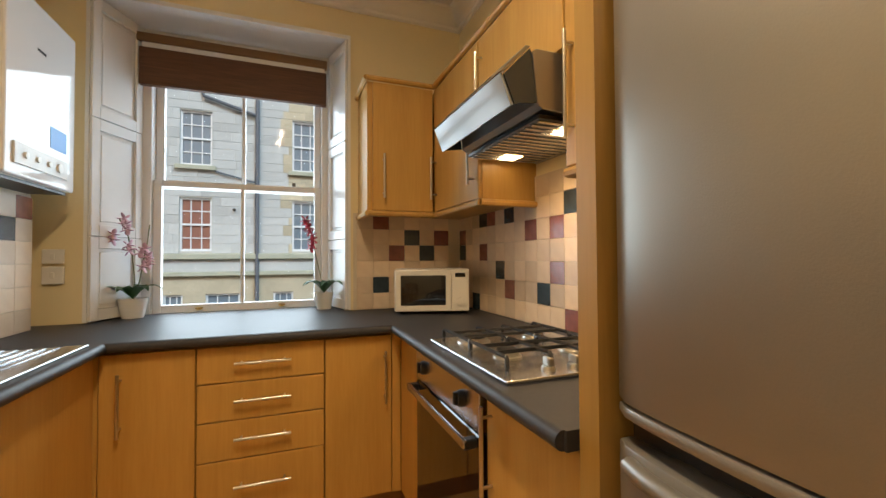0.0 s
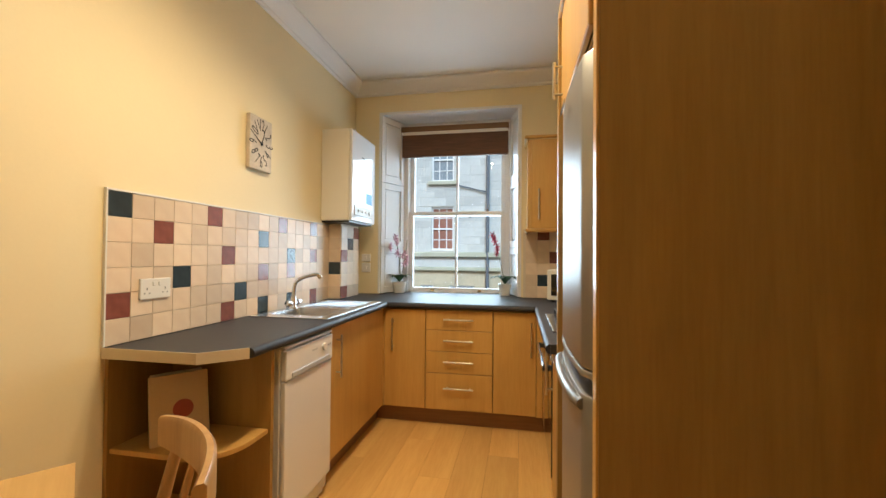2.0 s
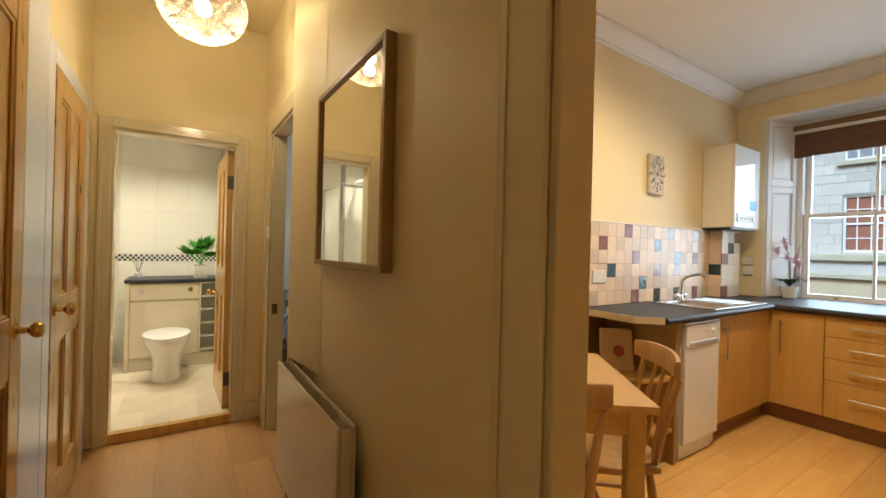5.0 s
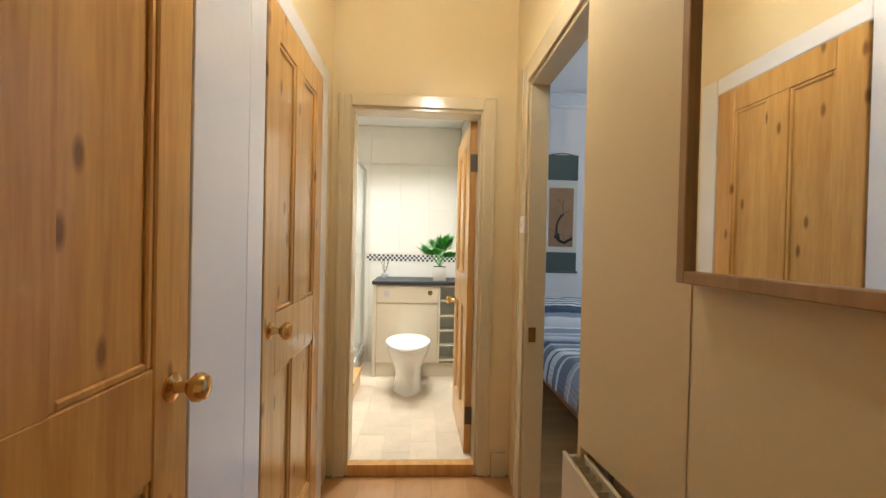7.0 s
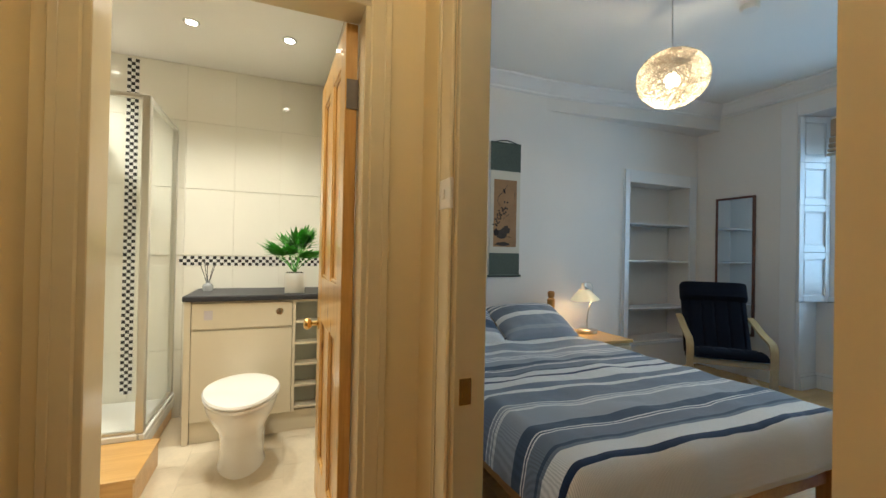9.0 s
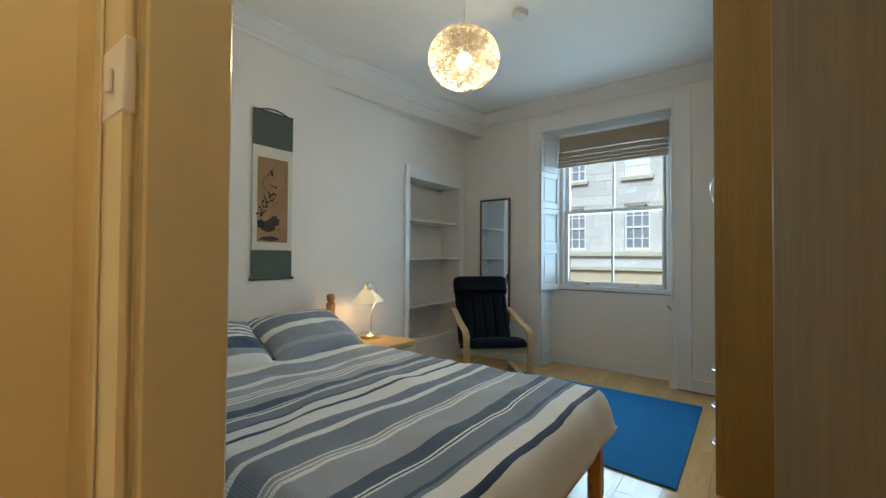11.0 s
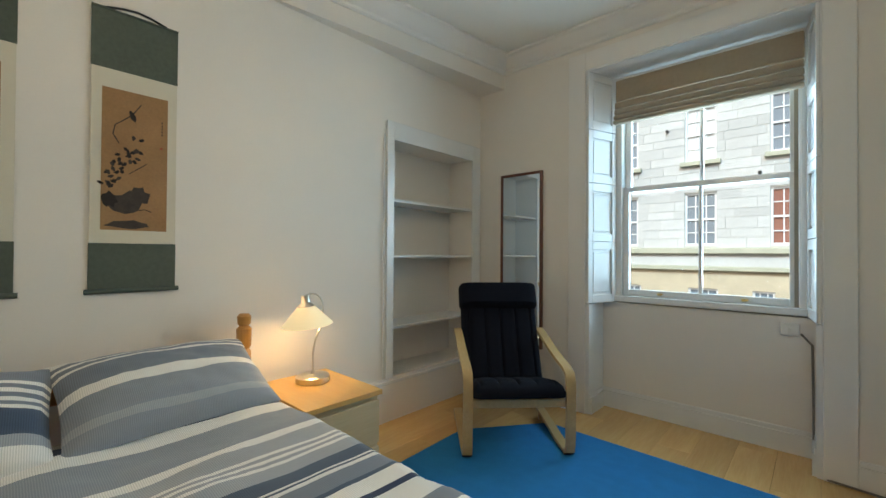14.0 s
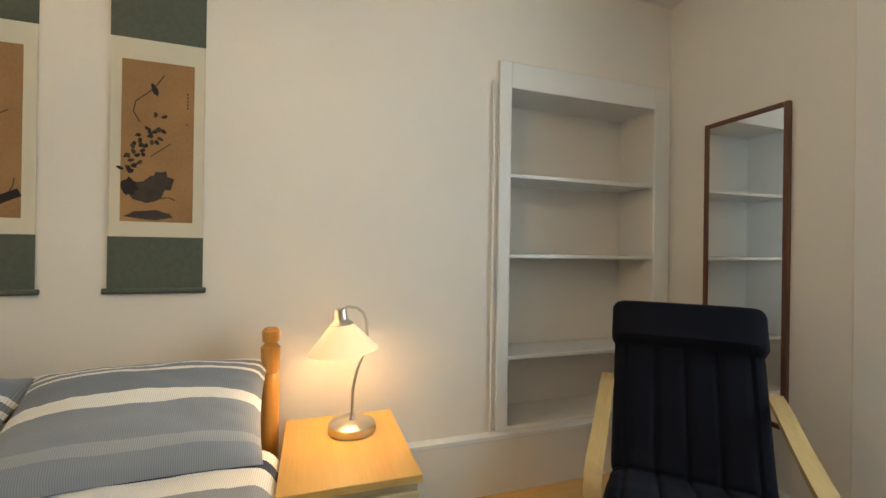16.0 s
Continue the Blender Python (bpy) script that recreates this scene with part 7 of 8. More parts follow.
def old_tree(s, h):
    stroke(s, [(-h * 0.5, 1.40), (-h * 0.1, 1.34), (h * 0.3, 1.32), (h * 0.6, 1.345), (h * 0.97, 1.37)], 0.017, M_INK)
    stroke(s, [(-h * 0.1, 1.335), (-h * 0.35, 1.40), (-h * 0.35, 1.50), (-h * 0.2, 1.56), (h * 0.05, 1.61), (h * 0.25, 1.615)], [0.017, 0.015, 0.013, 0.013, 0.014, 0.005], M_INK2)
    stroke(s, [(-h * 0.1, 1.34), (-h * 0.2, 1.42)], 0.009, M_INK)
    for k, (a, b) in enumerate((((0.1, 1.70), (-0.3, 1.78)), ((0.1, 1.68), (0.15, 1.77)), ((0.2, 1.63), (0.7, 1.66)), ((-0.45, 1.42), (-0.85, 1.47)), ((0.3, 1.34), (0.1, 1.42)), ((0.7, 1.36), (0.85, 1.42)), ((-0.35, 1.40), (-0.8, 1.345)))):
        stroke(s, [(a[0] * h, a[1]), ((a[0] + b[0]) / 2 * h + 0.006, (a[1] + b[1]) / 2), (b[0] * h, b[1])], 0.0022, M_INK2)
    stroke(s, [(0.2 * h, 1.615), (0.1 * h, 1.69)], 0.003, M_INK2)


scroll(-0.398, 0.318, "grey-green hanging scroll painting of leaves above a rock", rock_and_leaves)
scroll(-0.945, 0.345, "grey-green hanging scroll painting of a bent old tree", old_tree)

# bedside cabinet and lamp
u = thing("bedside_cabinet", label="birch bedside cabinet with two drawers and beech-coloured top", category="bedside cabinet")
M_BIRCH = wood("birch_veneer", (0.60, 0.48, 0.30), (0.52, 0.40, 0.235), 0.45, 1.4, "y", 0.05)
part("top", bx((-4.42, 0.088, 0.475), (-3.888, 0.508, 0.500), 0.002), wood("honey_beech_top", (0.62, 0.38, 0.12), (0.54, 0.31, 0.085), 0.35, 1.4, "x", 0.2), u, smooth=False)
part("carcass", bx((-4.41, 0.095, 0.001), (-3.92, 0.50, 0.4745)), M_BIRCH, u, smooth=False)
for z0, z1 in ((0.235, 0.445), (0.012, 0.215)):
    part("drawer_front", bx((-3.918, 0.098, z0), (-3.900, 0.498, z1), 0.002), M_BIRCH, u, smooth=False)
u = thing("table_lamp", pose(-4.255, 0.33, 0.5005), "brushed steel table lamp with a frosted glass cone shade, lit", "lamp")
part("base", lathe(bmesh.new(), [(0.086, 0.0), (0.088, 0.004), (0.088, 0.028), (0.082, 0.034), (0.012, 0.042), (0.008, 0.055), (0.004, 0.055)], seg=32), M_NICKEL, u)
part("stem", tube(bmesh.new(), [(0, 0, 0.05), (0, 0.0, 0.15), (0.004, 0.012, 0.22), (0.01, 0.035, 0.28), (0.012, 0.050, 0.35), (0.012, 0.048, 0.41), (0.010, 0.036, 0.445), (0.006, 0.012, 0.462), (0.002, -0.02, 0.467), (0, -0.045, 0.457)], 0.0055, 10), M_NICKEL, u)
hd = pose(0, -0.048, 0.454, 5, 0, 0)
sh = part("shade_holder", lathe(bmesh.new(), [(0.022, 0.005), (0.024, -0.03), (0.026, -0.034), (0.045, -0.05), (0.044, -0.052)], seg=22), M_NICKEL, u)
sh.matrix_basis = hd
part("shade", lathe(bmesh.new(), [(0.040, -0.050), (0.130, -0.150), (0.127, -0.151), (0.037, -0.053)], seg=36), glow("lit_glass_shade", (1.0, 0.82, 0.52), 0.3), sh, "lit frosted glass cone shade")
bm = bmesh.new()
bmesh.ops.create_uvsphere(bm, u_segments=14, v_segments=10, radius=0.026, matrix=pose(0, 0, -0.10))
part("bulb", bm, MATS["pendant_bulb"], sh, "lit bulb")
lamp("table_lamp_light", "POINT", 1.1, WARM, pose(-4.255, 0.295, 0.80), 0.03)
lamp("table_lamp_light", "POINT", 0.2, WARM, pose(-4.25, 0.25, 0.93), 0.06)

# bentwood armchair, facing the door
def armchair(m):
    c = thing("armchair", m, "bentwood birch armchair with a dark navy cushion", "armchair")
    wb = wood("bentwood_birch", (0.60, 0.42, 0.20), (0.50, 0.33, 0.14), 0.35, 3, "y", 0.2)
    nav = mat("navy_cotton", (0.005, 0.006, 0.013), 0.9, spec=0.2, var=0.15, scale=30, bump=0.15, bscale=350)

    def ribbon(name, pts, w, t):
        """A flat bent strip: points (y, z) in the side plane; w: width across x."""
        bm = bmesh.new()
        rows = []
        vs = [Vector((0, y, z)) for y, z in pts]
        for i, p in enumerate(vs):
            d = (vs[min(i + 1, len(vs) - 1)] - vs[max(i - 1, 0)]).normalized()
            nn = Vector((0, -d.z, d.y))
            rows.append([bm.verts.new(p + nn * a * t / 2 + Vector((b * w / 2, 0, 0))) for a, b in ((-1, -1), (-1, 1), (1, 1), (1, -1))])
        for p, q in zip(rows, rows[1:]):
            for k in range(4):
                bm.faces.new((p[k], p[(k + 1) % 4], q[(k + 1) % 4], q[k]))
        bm.faces.new(rows[0])
        bm.faces.new(rows[-1])
        bmesh.ops.recalc_face_normals(bm, faces=bm.faces)
        return part(name, bm, wb, c)
    arm = [(0.36, 0.62), (0.25, 0.60), (0.05, 0.545), (-0.12, 0.51), (-0.22, 0.495), (-0.265, 0.475), (-0.285, 0.435), (-0.288, 0.38), (-0.285, 0.20), (-0.282, 0.07), (-0.27, 0.025), (-0.235, 0.012), (-0.10, 0.015), (0.10, 0.035), (0.32, 0.055)]
    for sx in (-1, 1):
        ribbon("arm_and_leg", arm, 0.055, 0.022).location.x = sx * 0.30
    ribbon("seat_frame", [(-0.26, 0.355), (-0.1, 0.315), (0.1, 0.245), (0.18, 0.25), (0.25, 0.34), (0.34, 0.58), (0.43, 0.80), (0.47, 0.90)], 0.04, 0.02).location.x = -0.24
    ribbon("seat_frame", [(-0.26, 0.355), (-0.1, 0.315), (0.1, 0.245), (0.18, 0.25), (0.25, 0.34), (0.34, 0.58), (0.43, 0.80), (0.47, 0.90)], 0.04, 0.02).location.x = 0.24
    part("cross_rail", bx((-0.272, -0.283, 0.285), (0.272, -0.262, 0.335), 0.004), wb, c, smooth=False)
    part("cross_rail", bx((-0.272, 0.27, 0.40), (0.272, 0.29, 0.45), 0.004), wb, c, smooth=False)
    for sx in (-1, 1):
        part("foot_pad", bx((sx * 0.30 - 0.028, -0.26, 0.0), (sx * 0.30 + 0.028, -0.22, 0.006)), M_BLACK, c, smooth=False)
        part("foot_pad", bx((sx * 0.30 - 0.028, 0.24, 0.0), (sx * 0.30 + 0.028, 0.28, 0.044)), wb, c, smooth=False)

    def pad(name, prof, w, thick, ridges):
        """A padded cushion that follows a side profile, with sewn channels across its width."""
        bm = bmesh.new()
        vs = [Vector((0, y, z)) for y, z in prof]
        fine = []
        for i in range(len(vs) - 1):
            for k in range(8):
                fine.append(vs[i].lerp(vs[i + 1], k / 8))
        fine.append(vs[-1])
        K = 41
        top_, bot_ = [], []
        L = len(fine)
        for i, p in enumerate(fine):
            d = (fine[min(i + 2, L - 1)] - fine[max(i - 2, 0)]).normalized()
            nn = Vector((0, -d.z, d.y))
            e1 = min(1, min(i, L - 1 - i) / 4)
            ra, rb = [], []
            edge = min((p - fine[0]).length, (fine[-1] - p).length)
            rnd = 1 - (0.045 - math.sqrt(max(0.0, 0.045 ** 2 - max(0.0, 0.045 - edge) ** 2))) * 2 / w
            for j in range(K):
                f_ = j / (K - 1) * 2 - 1
                e2 = max(0.0, 1 - abs(f_) ** 7) ** 0.5
                ch = 1 - 0.16 * math.exp(-((((f_ + 1) * ridges / 2) % 1 - 0.5) ** 2) / 0.006) if ridges else 1
                th = thick * (0.30 + 0.70 * math.sqrt(e1) * e2) * (ch if e1 > 0.6 else 1)
                ra.append(bm.verts.new(p + nn * th + Vector((f_ * w / 2 * rnd, 0, 0))))
                rb.append(bm.verts.new(p - nn * 0.002 + Vector((f_ * w / 2 * rnd, 0, 0))))
            top_.append(ra)
            bot_.append(rb)
        for i in range(L - 1):
            for j in range(K - 1):
                bm.faces.new((top_[i][j], top_[i][j + 1], top_[i + 1][j + 1], top_[i + 1][j]))
                bm.faces.new((bot_[i][j], bot_[i + 1][j], bot_[i + 1][j + 1], bot_[i][j + 1]))
            bm.faces.new((top_[i][0], top_[i + 1][0], bot_[i + 1][0], bot_[i][0]))
            bm.faces.new((top_[i][-1], bot_[i][-1], bot_[i + 1][-1], top_[i + 1][-1]))
        for i in (0, L - 1):
            for j in range(K - 1):
                bm.faces.new((top_[i][j], bot_[i][j], bot_[i][j + 1], top_[i][j + 1]))
        bmesh.ops.recalc_face_normals(bm, faces=bm.faces)
        return part(name, bm, nav, c)
    pad("seat_cushion", [(-0.315, 0.350), (-0.2, 0.350), (-0.05, 0.315), (0.1, 0.262), (0.18, 0.255)], 0.55, 0.075, 5)
    pad("back_cushion", [(0.175, 0.265), (0.225, 0.35), (0.30, 0.52), (0.37, 0.68), (0.43, 0.82), (0.465, 0.91)], 0.55, 0.075, 5)
    pad("head_cushion", [(0.375, 0.75), (0.40, 0.79), (0.43, 0.86), (0.450, 0.915), (0.458, 0.945)], 0.575, 0.12, 0)
    return c


armchair(pose(-3.745, 1.43, 0.0115, 0, 0, 46))

# blue rug
bm = prism(bmesh.new(), [(-2.015, 1.775), (-3.66, 1.80), (-4.03, 1.30), (-4.0, 0.66), (-3.6, 0.45), (-2.015, 0.33)], 0.001, 0.011, "xy", 0.003)
solid("rug", bm, mat("blue_wool_pile", (0.006, 0.19, 0.50), 0.95, var=0.12, scale=14, bump=0.5, bscale=260), "plain bright blue wool rug on the laminate floor", "rug", smooth=False)

# tall mirror on the wall
u = thing("wall_mirror", label="tall narrow mirror with a dark red-brown wooden frame", category="mirror")
fm2 = wood("mahogany_frame", (0.16, 0.05, 0.025), (0.09, 0.025, 0.012), 0.35, 3, "z", 0.3)
mx0, mx1, mz0, mz1 = -4.305, -3.905, 0.42, 1.86
for a, b in (((mx0, NW - 0.026, mz0), (mx0 + 0.022, NW - 0.001, mz1)), ((mx1 - 0.022, NW - 0.026, mz0), (mx1, NW - 0.001, mz1)), ((mx0 + 0.022, NW - 0.026, mz0), (mx1 - 0.022, NW - 0.001, mz0 + 0.022)), ((mx0 + 0.022, NW - 0.026, mz1 - 0.022), (mx1 - 0.022, NW - 0.001, mz1))):
    part("frame", bx(a, b, 0.003), fm2, u, smooth=False)
part("mirror_glass", bx((mx0 + 0.022, NW - 0.018, mz0 + 0.022), (mx1 - 0.022, NW - 0.012, mz1 - 0.022)), M_MIRROR, u, "silvered mirror glass", smooth=False)

# roman blind
u = thing("roman_blind", label="beige fabric roman blind, folded up", category="blind")
lin = mat("beige_linen", (0.42, 0.34, 0.25), 0.9, var=0.08, scale=40, bump=0.15, bscale=400)
for k, (z0, z1, o) in enumerate(((2.360, 2.525, 0.0), (2.300, 2.351, 0.022), (2.252, 2.292, 0.036), (2.212, 2.244, 0.048), (2.174, 2.204, 0.058))):
    part("fold", bx((-3.425, 2.40 - o, z0), (-2.33, 2.425 - o * 0.5, z1), 0.012, 3), lin, u)
part("cord", cyl(bmesh.new(), (-2.345, 2.39, 1.05), (-2.345, 2.39, 2.2), 0.003, seg=6), M_PLASTIC, u)

# fitted wardrobe
u = thing("wardrobe", label="tall cream and beech-edged wardrobe with chrome bow handles", category="wardrobe")
M_WARD = mat("cream_wardrobe_foil", (0.66, 0.60, 0.48), 0.32, var=0.04, scale=3, bump=0.02)
M_WSIDE = wood("wardrobe_side_beech", (0.35, 0.215, 0.055), (0.28, 0.165, 0.038), 0.45, 2, "z", 0.05)
WX = -1.855
part("side_panel", bx((WX + 0.021, 0.415, 0.001), (-1.16, 0.440, 2.64)), M_WSIDE, u, smooth=False)
part("edge_lipping", bx((WX + 0.001, 0.415, 0.001), (WX + 0.0205, 0.440, 2.64), 0.001), M_BEECHD, u, smooth=False)
part("carcass", bx((WX + 0.022, 0.441, 0.001), (-1.16, 2.12, 2.62)), M_WARD, u, smooth=False)
part("filler", bx((WX + 0.022, 2.121, 0.001), (WX + 0.04, NW - 0.02, 2.62)), M_WARD, u, smooth=False)
for ya, yb, zz in ((0.442, 0.995, 0.66), (1.0, 1.555, 0.66), (1.56, 2.115, 0.66)):
    n_ = 3
    d = part("wardrobe_door", bx((WX, ya, zz + 0.003), (WX + 0.020, yb, 2.62), 0.002), M_WARD, u, smooth=False)
    hy = ya + 0.05 if ya in (0.442, 1.56) and ya > 1 else yb - 0.06
    part("bow_handle", tube(bmesh.new(), [(WX, hy, 1.50), (WX - 0.028, hy, 1.52), (WX - 0.042, hy, 1.575), (WX - 0.042, hy, 1.625), (WX - 0.028, hy, 1.68), (WX, hy, 1.70)], 0.008, 8), M_CHROME, d)
    for k in range(n_):
        z0, z1 = 0.05 + k * 0.203, 0.05 + (k + 1) * 0.203 - 0.004
        dr = part("drawer_front", bx((WX, ya, z0), (WX + 0.020, yb, z1), 0.002), M_WARD, u, smooth=False)
        part("bow_handle", tube(bmesh.new(), [(WX, (ya + yb) / 2 - 0.05, (z0 + z1) / 2), (WX - 0.022, (ya + yb) / 2 - 0.035, (z0 + z1) / 2), (WX - 0.03, (ya + yb) / 2, (z0 + z1) / 2), (WX - 0.022, (ya + yb) / 2 + 0.035, (z0 + z1) / 2), (WX, (ya + yb) / 2 + 0.05, (z0 + z1) / 2)], 0.006, 8), M_CHROME, dr)

u = thing("smoke_detector", label="round white smoke detector on the bedroom ceiling", category="smoke detector")
part("body", lathe(bmesh.new(), [(0.055, CEIL - 0.001), (0.055, CEIL - 0.02), (0.045, CEIL - 0.035), (0.004, CEIL - 0.037)], (-2.96, 0.47, 0), 24), M_PLASTIC, u)
wall_plate("phone_socket", pose(-2.40, 2.429, 0.74, 0, 0, 180), 0.09, 0.075, "white phone socket box below the window", "switch")
solid("cable", tube(bmesh.new(), [(-2.35, 2.425, 0.72), (-2.30, 2.42, 0.66), (-2.296, 2.40, 0.40), (-2.295, 2.40, 0.10), (-2.28, 2.33, 0.012), (-2.24, 2.15, 0.010), (-2.05, 2.12, 0.010), (-1.95, 2.13, 0.010), (-1.87, 2.11, 0.010)], 0.006, 8), mat("grey_cable", (0.18, 0.16, 0.14), 0.6), "loose grey cable running down to the floor", "cable")

# ---- across the street ----
FY = 16.5
M_ASHP = mat("pale_ashlar", (0.58, 0.575, 0.55), 0.9, var=0.14, scale=1.2, bump=0.3, bscale=8, island=0.10)
M_ASHO = mat("ochre_ashlar", (0.64, 0.54, 0.38), 0.9, var=0.18, scale=1.2, bump=0.3, bscale=8, island=0.16)
M_MORTAR = mat("stone_mortar", (0.55, 0.52, 0.46), 0.95, var=0.1)
M_BAND = mat("weathered_band_stone", (0.47, 0.45, 0.36), 0.9, var=0.25, scale=2.0, bump=0.2, bscale=12, dark=(0.30, 0.31, 0.21))
structure("ground", [((-60, 3.0, -4.2), (60, 80, -4.0))], mat("street_asphalt", (0.05, 0.05, 0.05), 0.9, var=0.2, scale=3), "asphalt street below", "ground")
b = thing("tenement_building", label="four-storey sandstone tenement with sash windows across the street", category="building")
cols = [(-8.60, -7.62), (-5.97, -4.97), (-3.46, -2.44), (0.31, 1.31), (3.9, 4.9), (-11.3, -10.3), (6.6, 7.6)]
rows = [(4.62, 6.62), (1.52, 3.46), (8.0, 10.0)]
base = [(-3.95, -3.34), (-2.63, -1.50), (-0.36, 0.36), (-5.87, -4.92), (-8.4, -7.5), (2.6, 3.6)]
# wall behind the blocks, cut into strips round the openings
xs = sorted({-16.0, 12.0, *[v for c in cols for v in c]})
bm = bmesh.new()
for a, c in zip(xs, xs[1:]):
    opening = any(abs(a - q[0]) < 1e-6 for q in cols)
    z = 0.62
    for z0, z1 in (sorted(rows) if opening else []):
        box(bm, (a, FY + 0.05, z), (c, FY + 0.5, z0))
        z = z1
    box(bm, (a, FY + 0.05, z), (c, FY + 0.5, 14.0))
part("wall", bm, M_MORTAR, b, smooth=False)
xs = sorted({-16.0, 12.0, *[v for c in base for v in c]})
bm = bmesh.new()
for a, c in zip(xs, xs[1:]):
    if any(abs(a - q[0]) < 1e-6 for q in base):
        box(bm, (a, FY + 0.05, -4.0), (c, FY + 0.5, -1.9))
        box(bm, (a, FY + 0.05, -0.03), (c, FY + 0.5, 0.62))
    else:
        box(bm, (a, FY + 0.05, -4.0), (c, FY + 0.5, 0.62))
part("base_wall", bm, M_ASHO, b, smooth=False)
part("band_course", bx((-16, FY - 0.12, 0.62), (12, FY + 0.05, 0.78), 0.02), M_BAND, b, smooth=False)
part("band_course", bx((-16, FY - 0.02, 0.78), (12, FY + 0.05, 1.22), 0.01), M_ASHP, b, smooth=False)
part("band_course", bx((-16, FY - 0.18, 1.22), (12, FY + 0.05, 1.44), 0.03), M_BAND, b, smooth=False)
part("roof", bx((-16, FY + 0.0, 14.0), (12, FY + 6, 14.6)), M_BLACK, b, smooth=False)
part("drainpipe", cyl(bmesh.new(), (-0.92, FY - 0.12, -3.9), (-0.92, FY - 0.12, 14.0), 0.075, seg=12), mat("grey_iron_pipe", (0.13, 0.14, 0.16), 0.6), b)
part("branch_pipe", tube(bmesh.new(), [(-2.75, FY - 0.10, 7.5), (-2.70, FY - 0.10, 7.15), (-1.7, FY - 0.10, 6.85), (-0.95, FY - 0.10, 6.62)], 0.06, 10), MATS["grey_iron_pipe"], b)
part("branch_pipe", tube(bmesh.new(), [(-2.34, FY - 0.06, 4.45), (-1.2, FY - 0.06, 4.15), (-0.95, FY - 0.06, 4.10)], 0.03, 8), MATS["grey_iron_pipe"], b)
for x in (-1.7, -6.55):
    part("wall_vent", cyl(bmesh.new(), (x, FY + 0.06, 3.05 if x > -3 else 5.9), (x, FY - 0.06, 3.05 if x > -3 else 5.9), 0.06, seg=10), M_BLACK, b)


def far_window(parent, x0, x1, z0, z1, nx, nz, blind, sill=True):
    # the bare panes' pale blue-grey has the sky's reflection put into it
    w_ = part("window", bx((x0, FY + 0.19, z0), (x1, FY + 0.22, z1)), {None: mat("far_glass_sky_tint", (0.20, 0.24, 0.28), 0.08, var=0.1, bump=0.0), "red": mat("far_red_blind", (0.30, 0.12, 0.08), 0.7), "white": mat("far_white_blind", (0.70, 0.70, 0.68), 0.7)}[blind], parent, smooth=False)
    bm = bmesh.new()
    t = 0.07
    for a, c in (((x0, z0), (x0 + t, z1)), ((x1 - t, z0), (x1, z1)), ((x0 + t, z0), (x1 - t, z0 + t * 1.3)), ((x0 + t, z1 - t), (x1 - t, z1)), ((x0 + t, (z0 + z1) / 2 - 0.035), (x1 - t, (z0 + z1) / 2 + 0.035))):
        box(bm, (a[0], FY + 0.12, a[1]), (c[0], FY + 0.189, c[1]))
    part("frame", bm, M_GLOSS, w_, smooth=False)
    for k in range(1, nx):
        x = x0 + (x1 - x0) * k / nx
        part("glazing_bar", bx((x - 0.018, FY + 0.15, z0 + t), (x + 0.018, FY + 0.188, z1 - t)), M_GLOSS, w_, smooth=False)
    for k in range(1, nz):
        z = z0 + (z1 - z0) * k / nz
        if abs(z - (z0 + z1) / 2) > 0.1:
            part("glazing_bar", bx((x0 + t, FY + 0.151, z - 0.018), (x1 - t, FY + 0.187, z + 0.018)), M_GLOSS, w_, smooth=False)
    if sill:
        part("sill", bx((x0 - 0.14, FY - 0.12, z0 - 0.16), (x1 + 0.14, FY + 0.12, z0), 0.015), M_BAND, w_, smooth=False)


for c in cols:
    for r in rows:
        low = r[0] < 3
        blind = "red" if (c[0] == -3.46 and low) else ("white" if c[0] == -5.97 and r[0] in (4.62,) else None)
        far_window(b, c[0], c[1], r[0], r[1], 3, 4, blind, not low)
for c in base:
    far_window(b, c[0], c[1], -1.9, -0.03, 3, 2, None, False)

# ashlar blocks, each a piece of the facade
BLK = {}
rb = random.Random(3)


def block(x0, x1, z0, z1, ochre):
    w_ = round(x1 - x0, 2)
    key = (w_, round(z1 - z0, 2), ochre)
    if key not in BLK:
        BLK[key] = mesh("stone_block", bx((0.004, 0, 0.004), (w_ - 0.004, 0.055, z1 - z0 - 0.004), 0.006), M_ASHO if ochre else M_ASHP)
    o = new("stone_block", BLK[key])
    o.parent, o.location = b, (x0, FY + 0.026 + rb.uniform(-0.005, 0.005), z0)


zz = 1.44
k = 0
while zz < 7.9:
    h = (0.36, 0.32, 0.40, 0.30)[k % 4]
    z1 = zz + h
    x = -9.6 + (0.35 if k % 2 else 0.0)
    while x < 3.6:
        ochre = x > -0.92
        w_ = rb.choice((0.6, 0.8, 1.0, 0.7) if ochre else (0.9, 1.1, 0.8, 1.2))
        xa, xb = x, x + w_
        if x < -0.92 < xb:
            xb = -0.92
        x = xb
        spans = [(xa, xb)]
        for c in cols:
            for r in rows:
                if z1 > r[0] + 0.02 and zz < r[1] - 0.02:
                    nxt = []
                    for p, q in spans:
                        if q <= c[0] or p >= c[1]:
                            nxt.append((p, q))
                        else:
                            if c[0] - p > 0.06:
                                nxt.append((p, c[0]))
                            if q - c[1] > 0.06:
                                nxt.append((c[1], q))
                    spans = nxt
        for p, q in spans:
            if q - p > 0.06:
                block(p, q, zz, z1, ochre)
    zz = z1
    k += 1

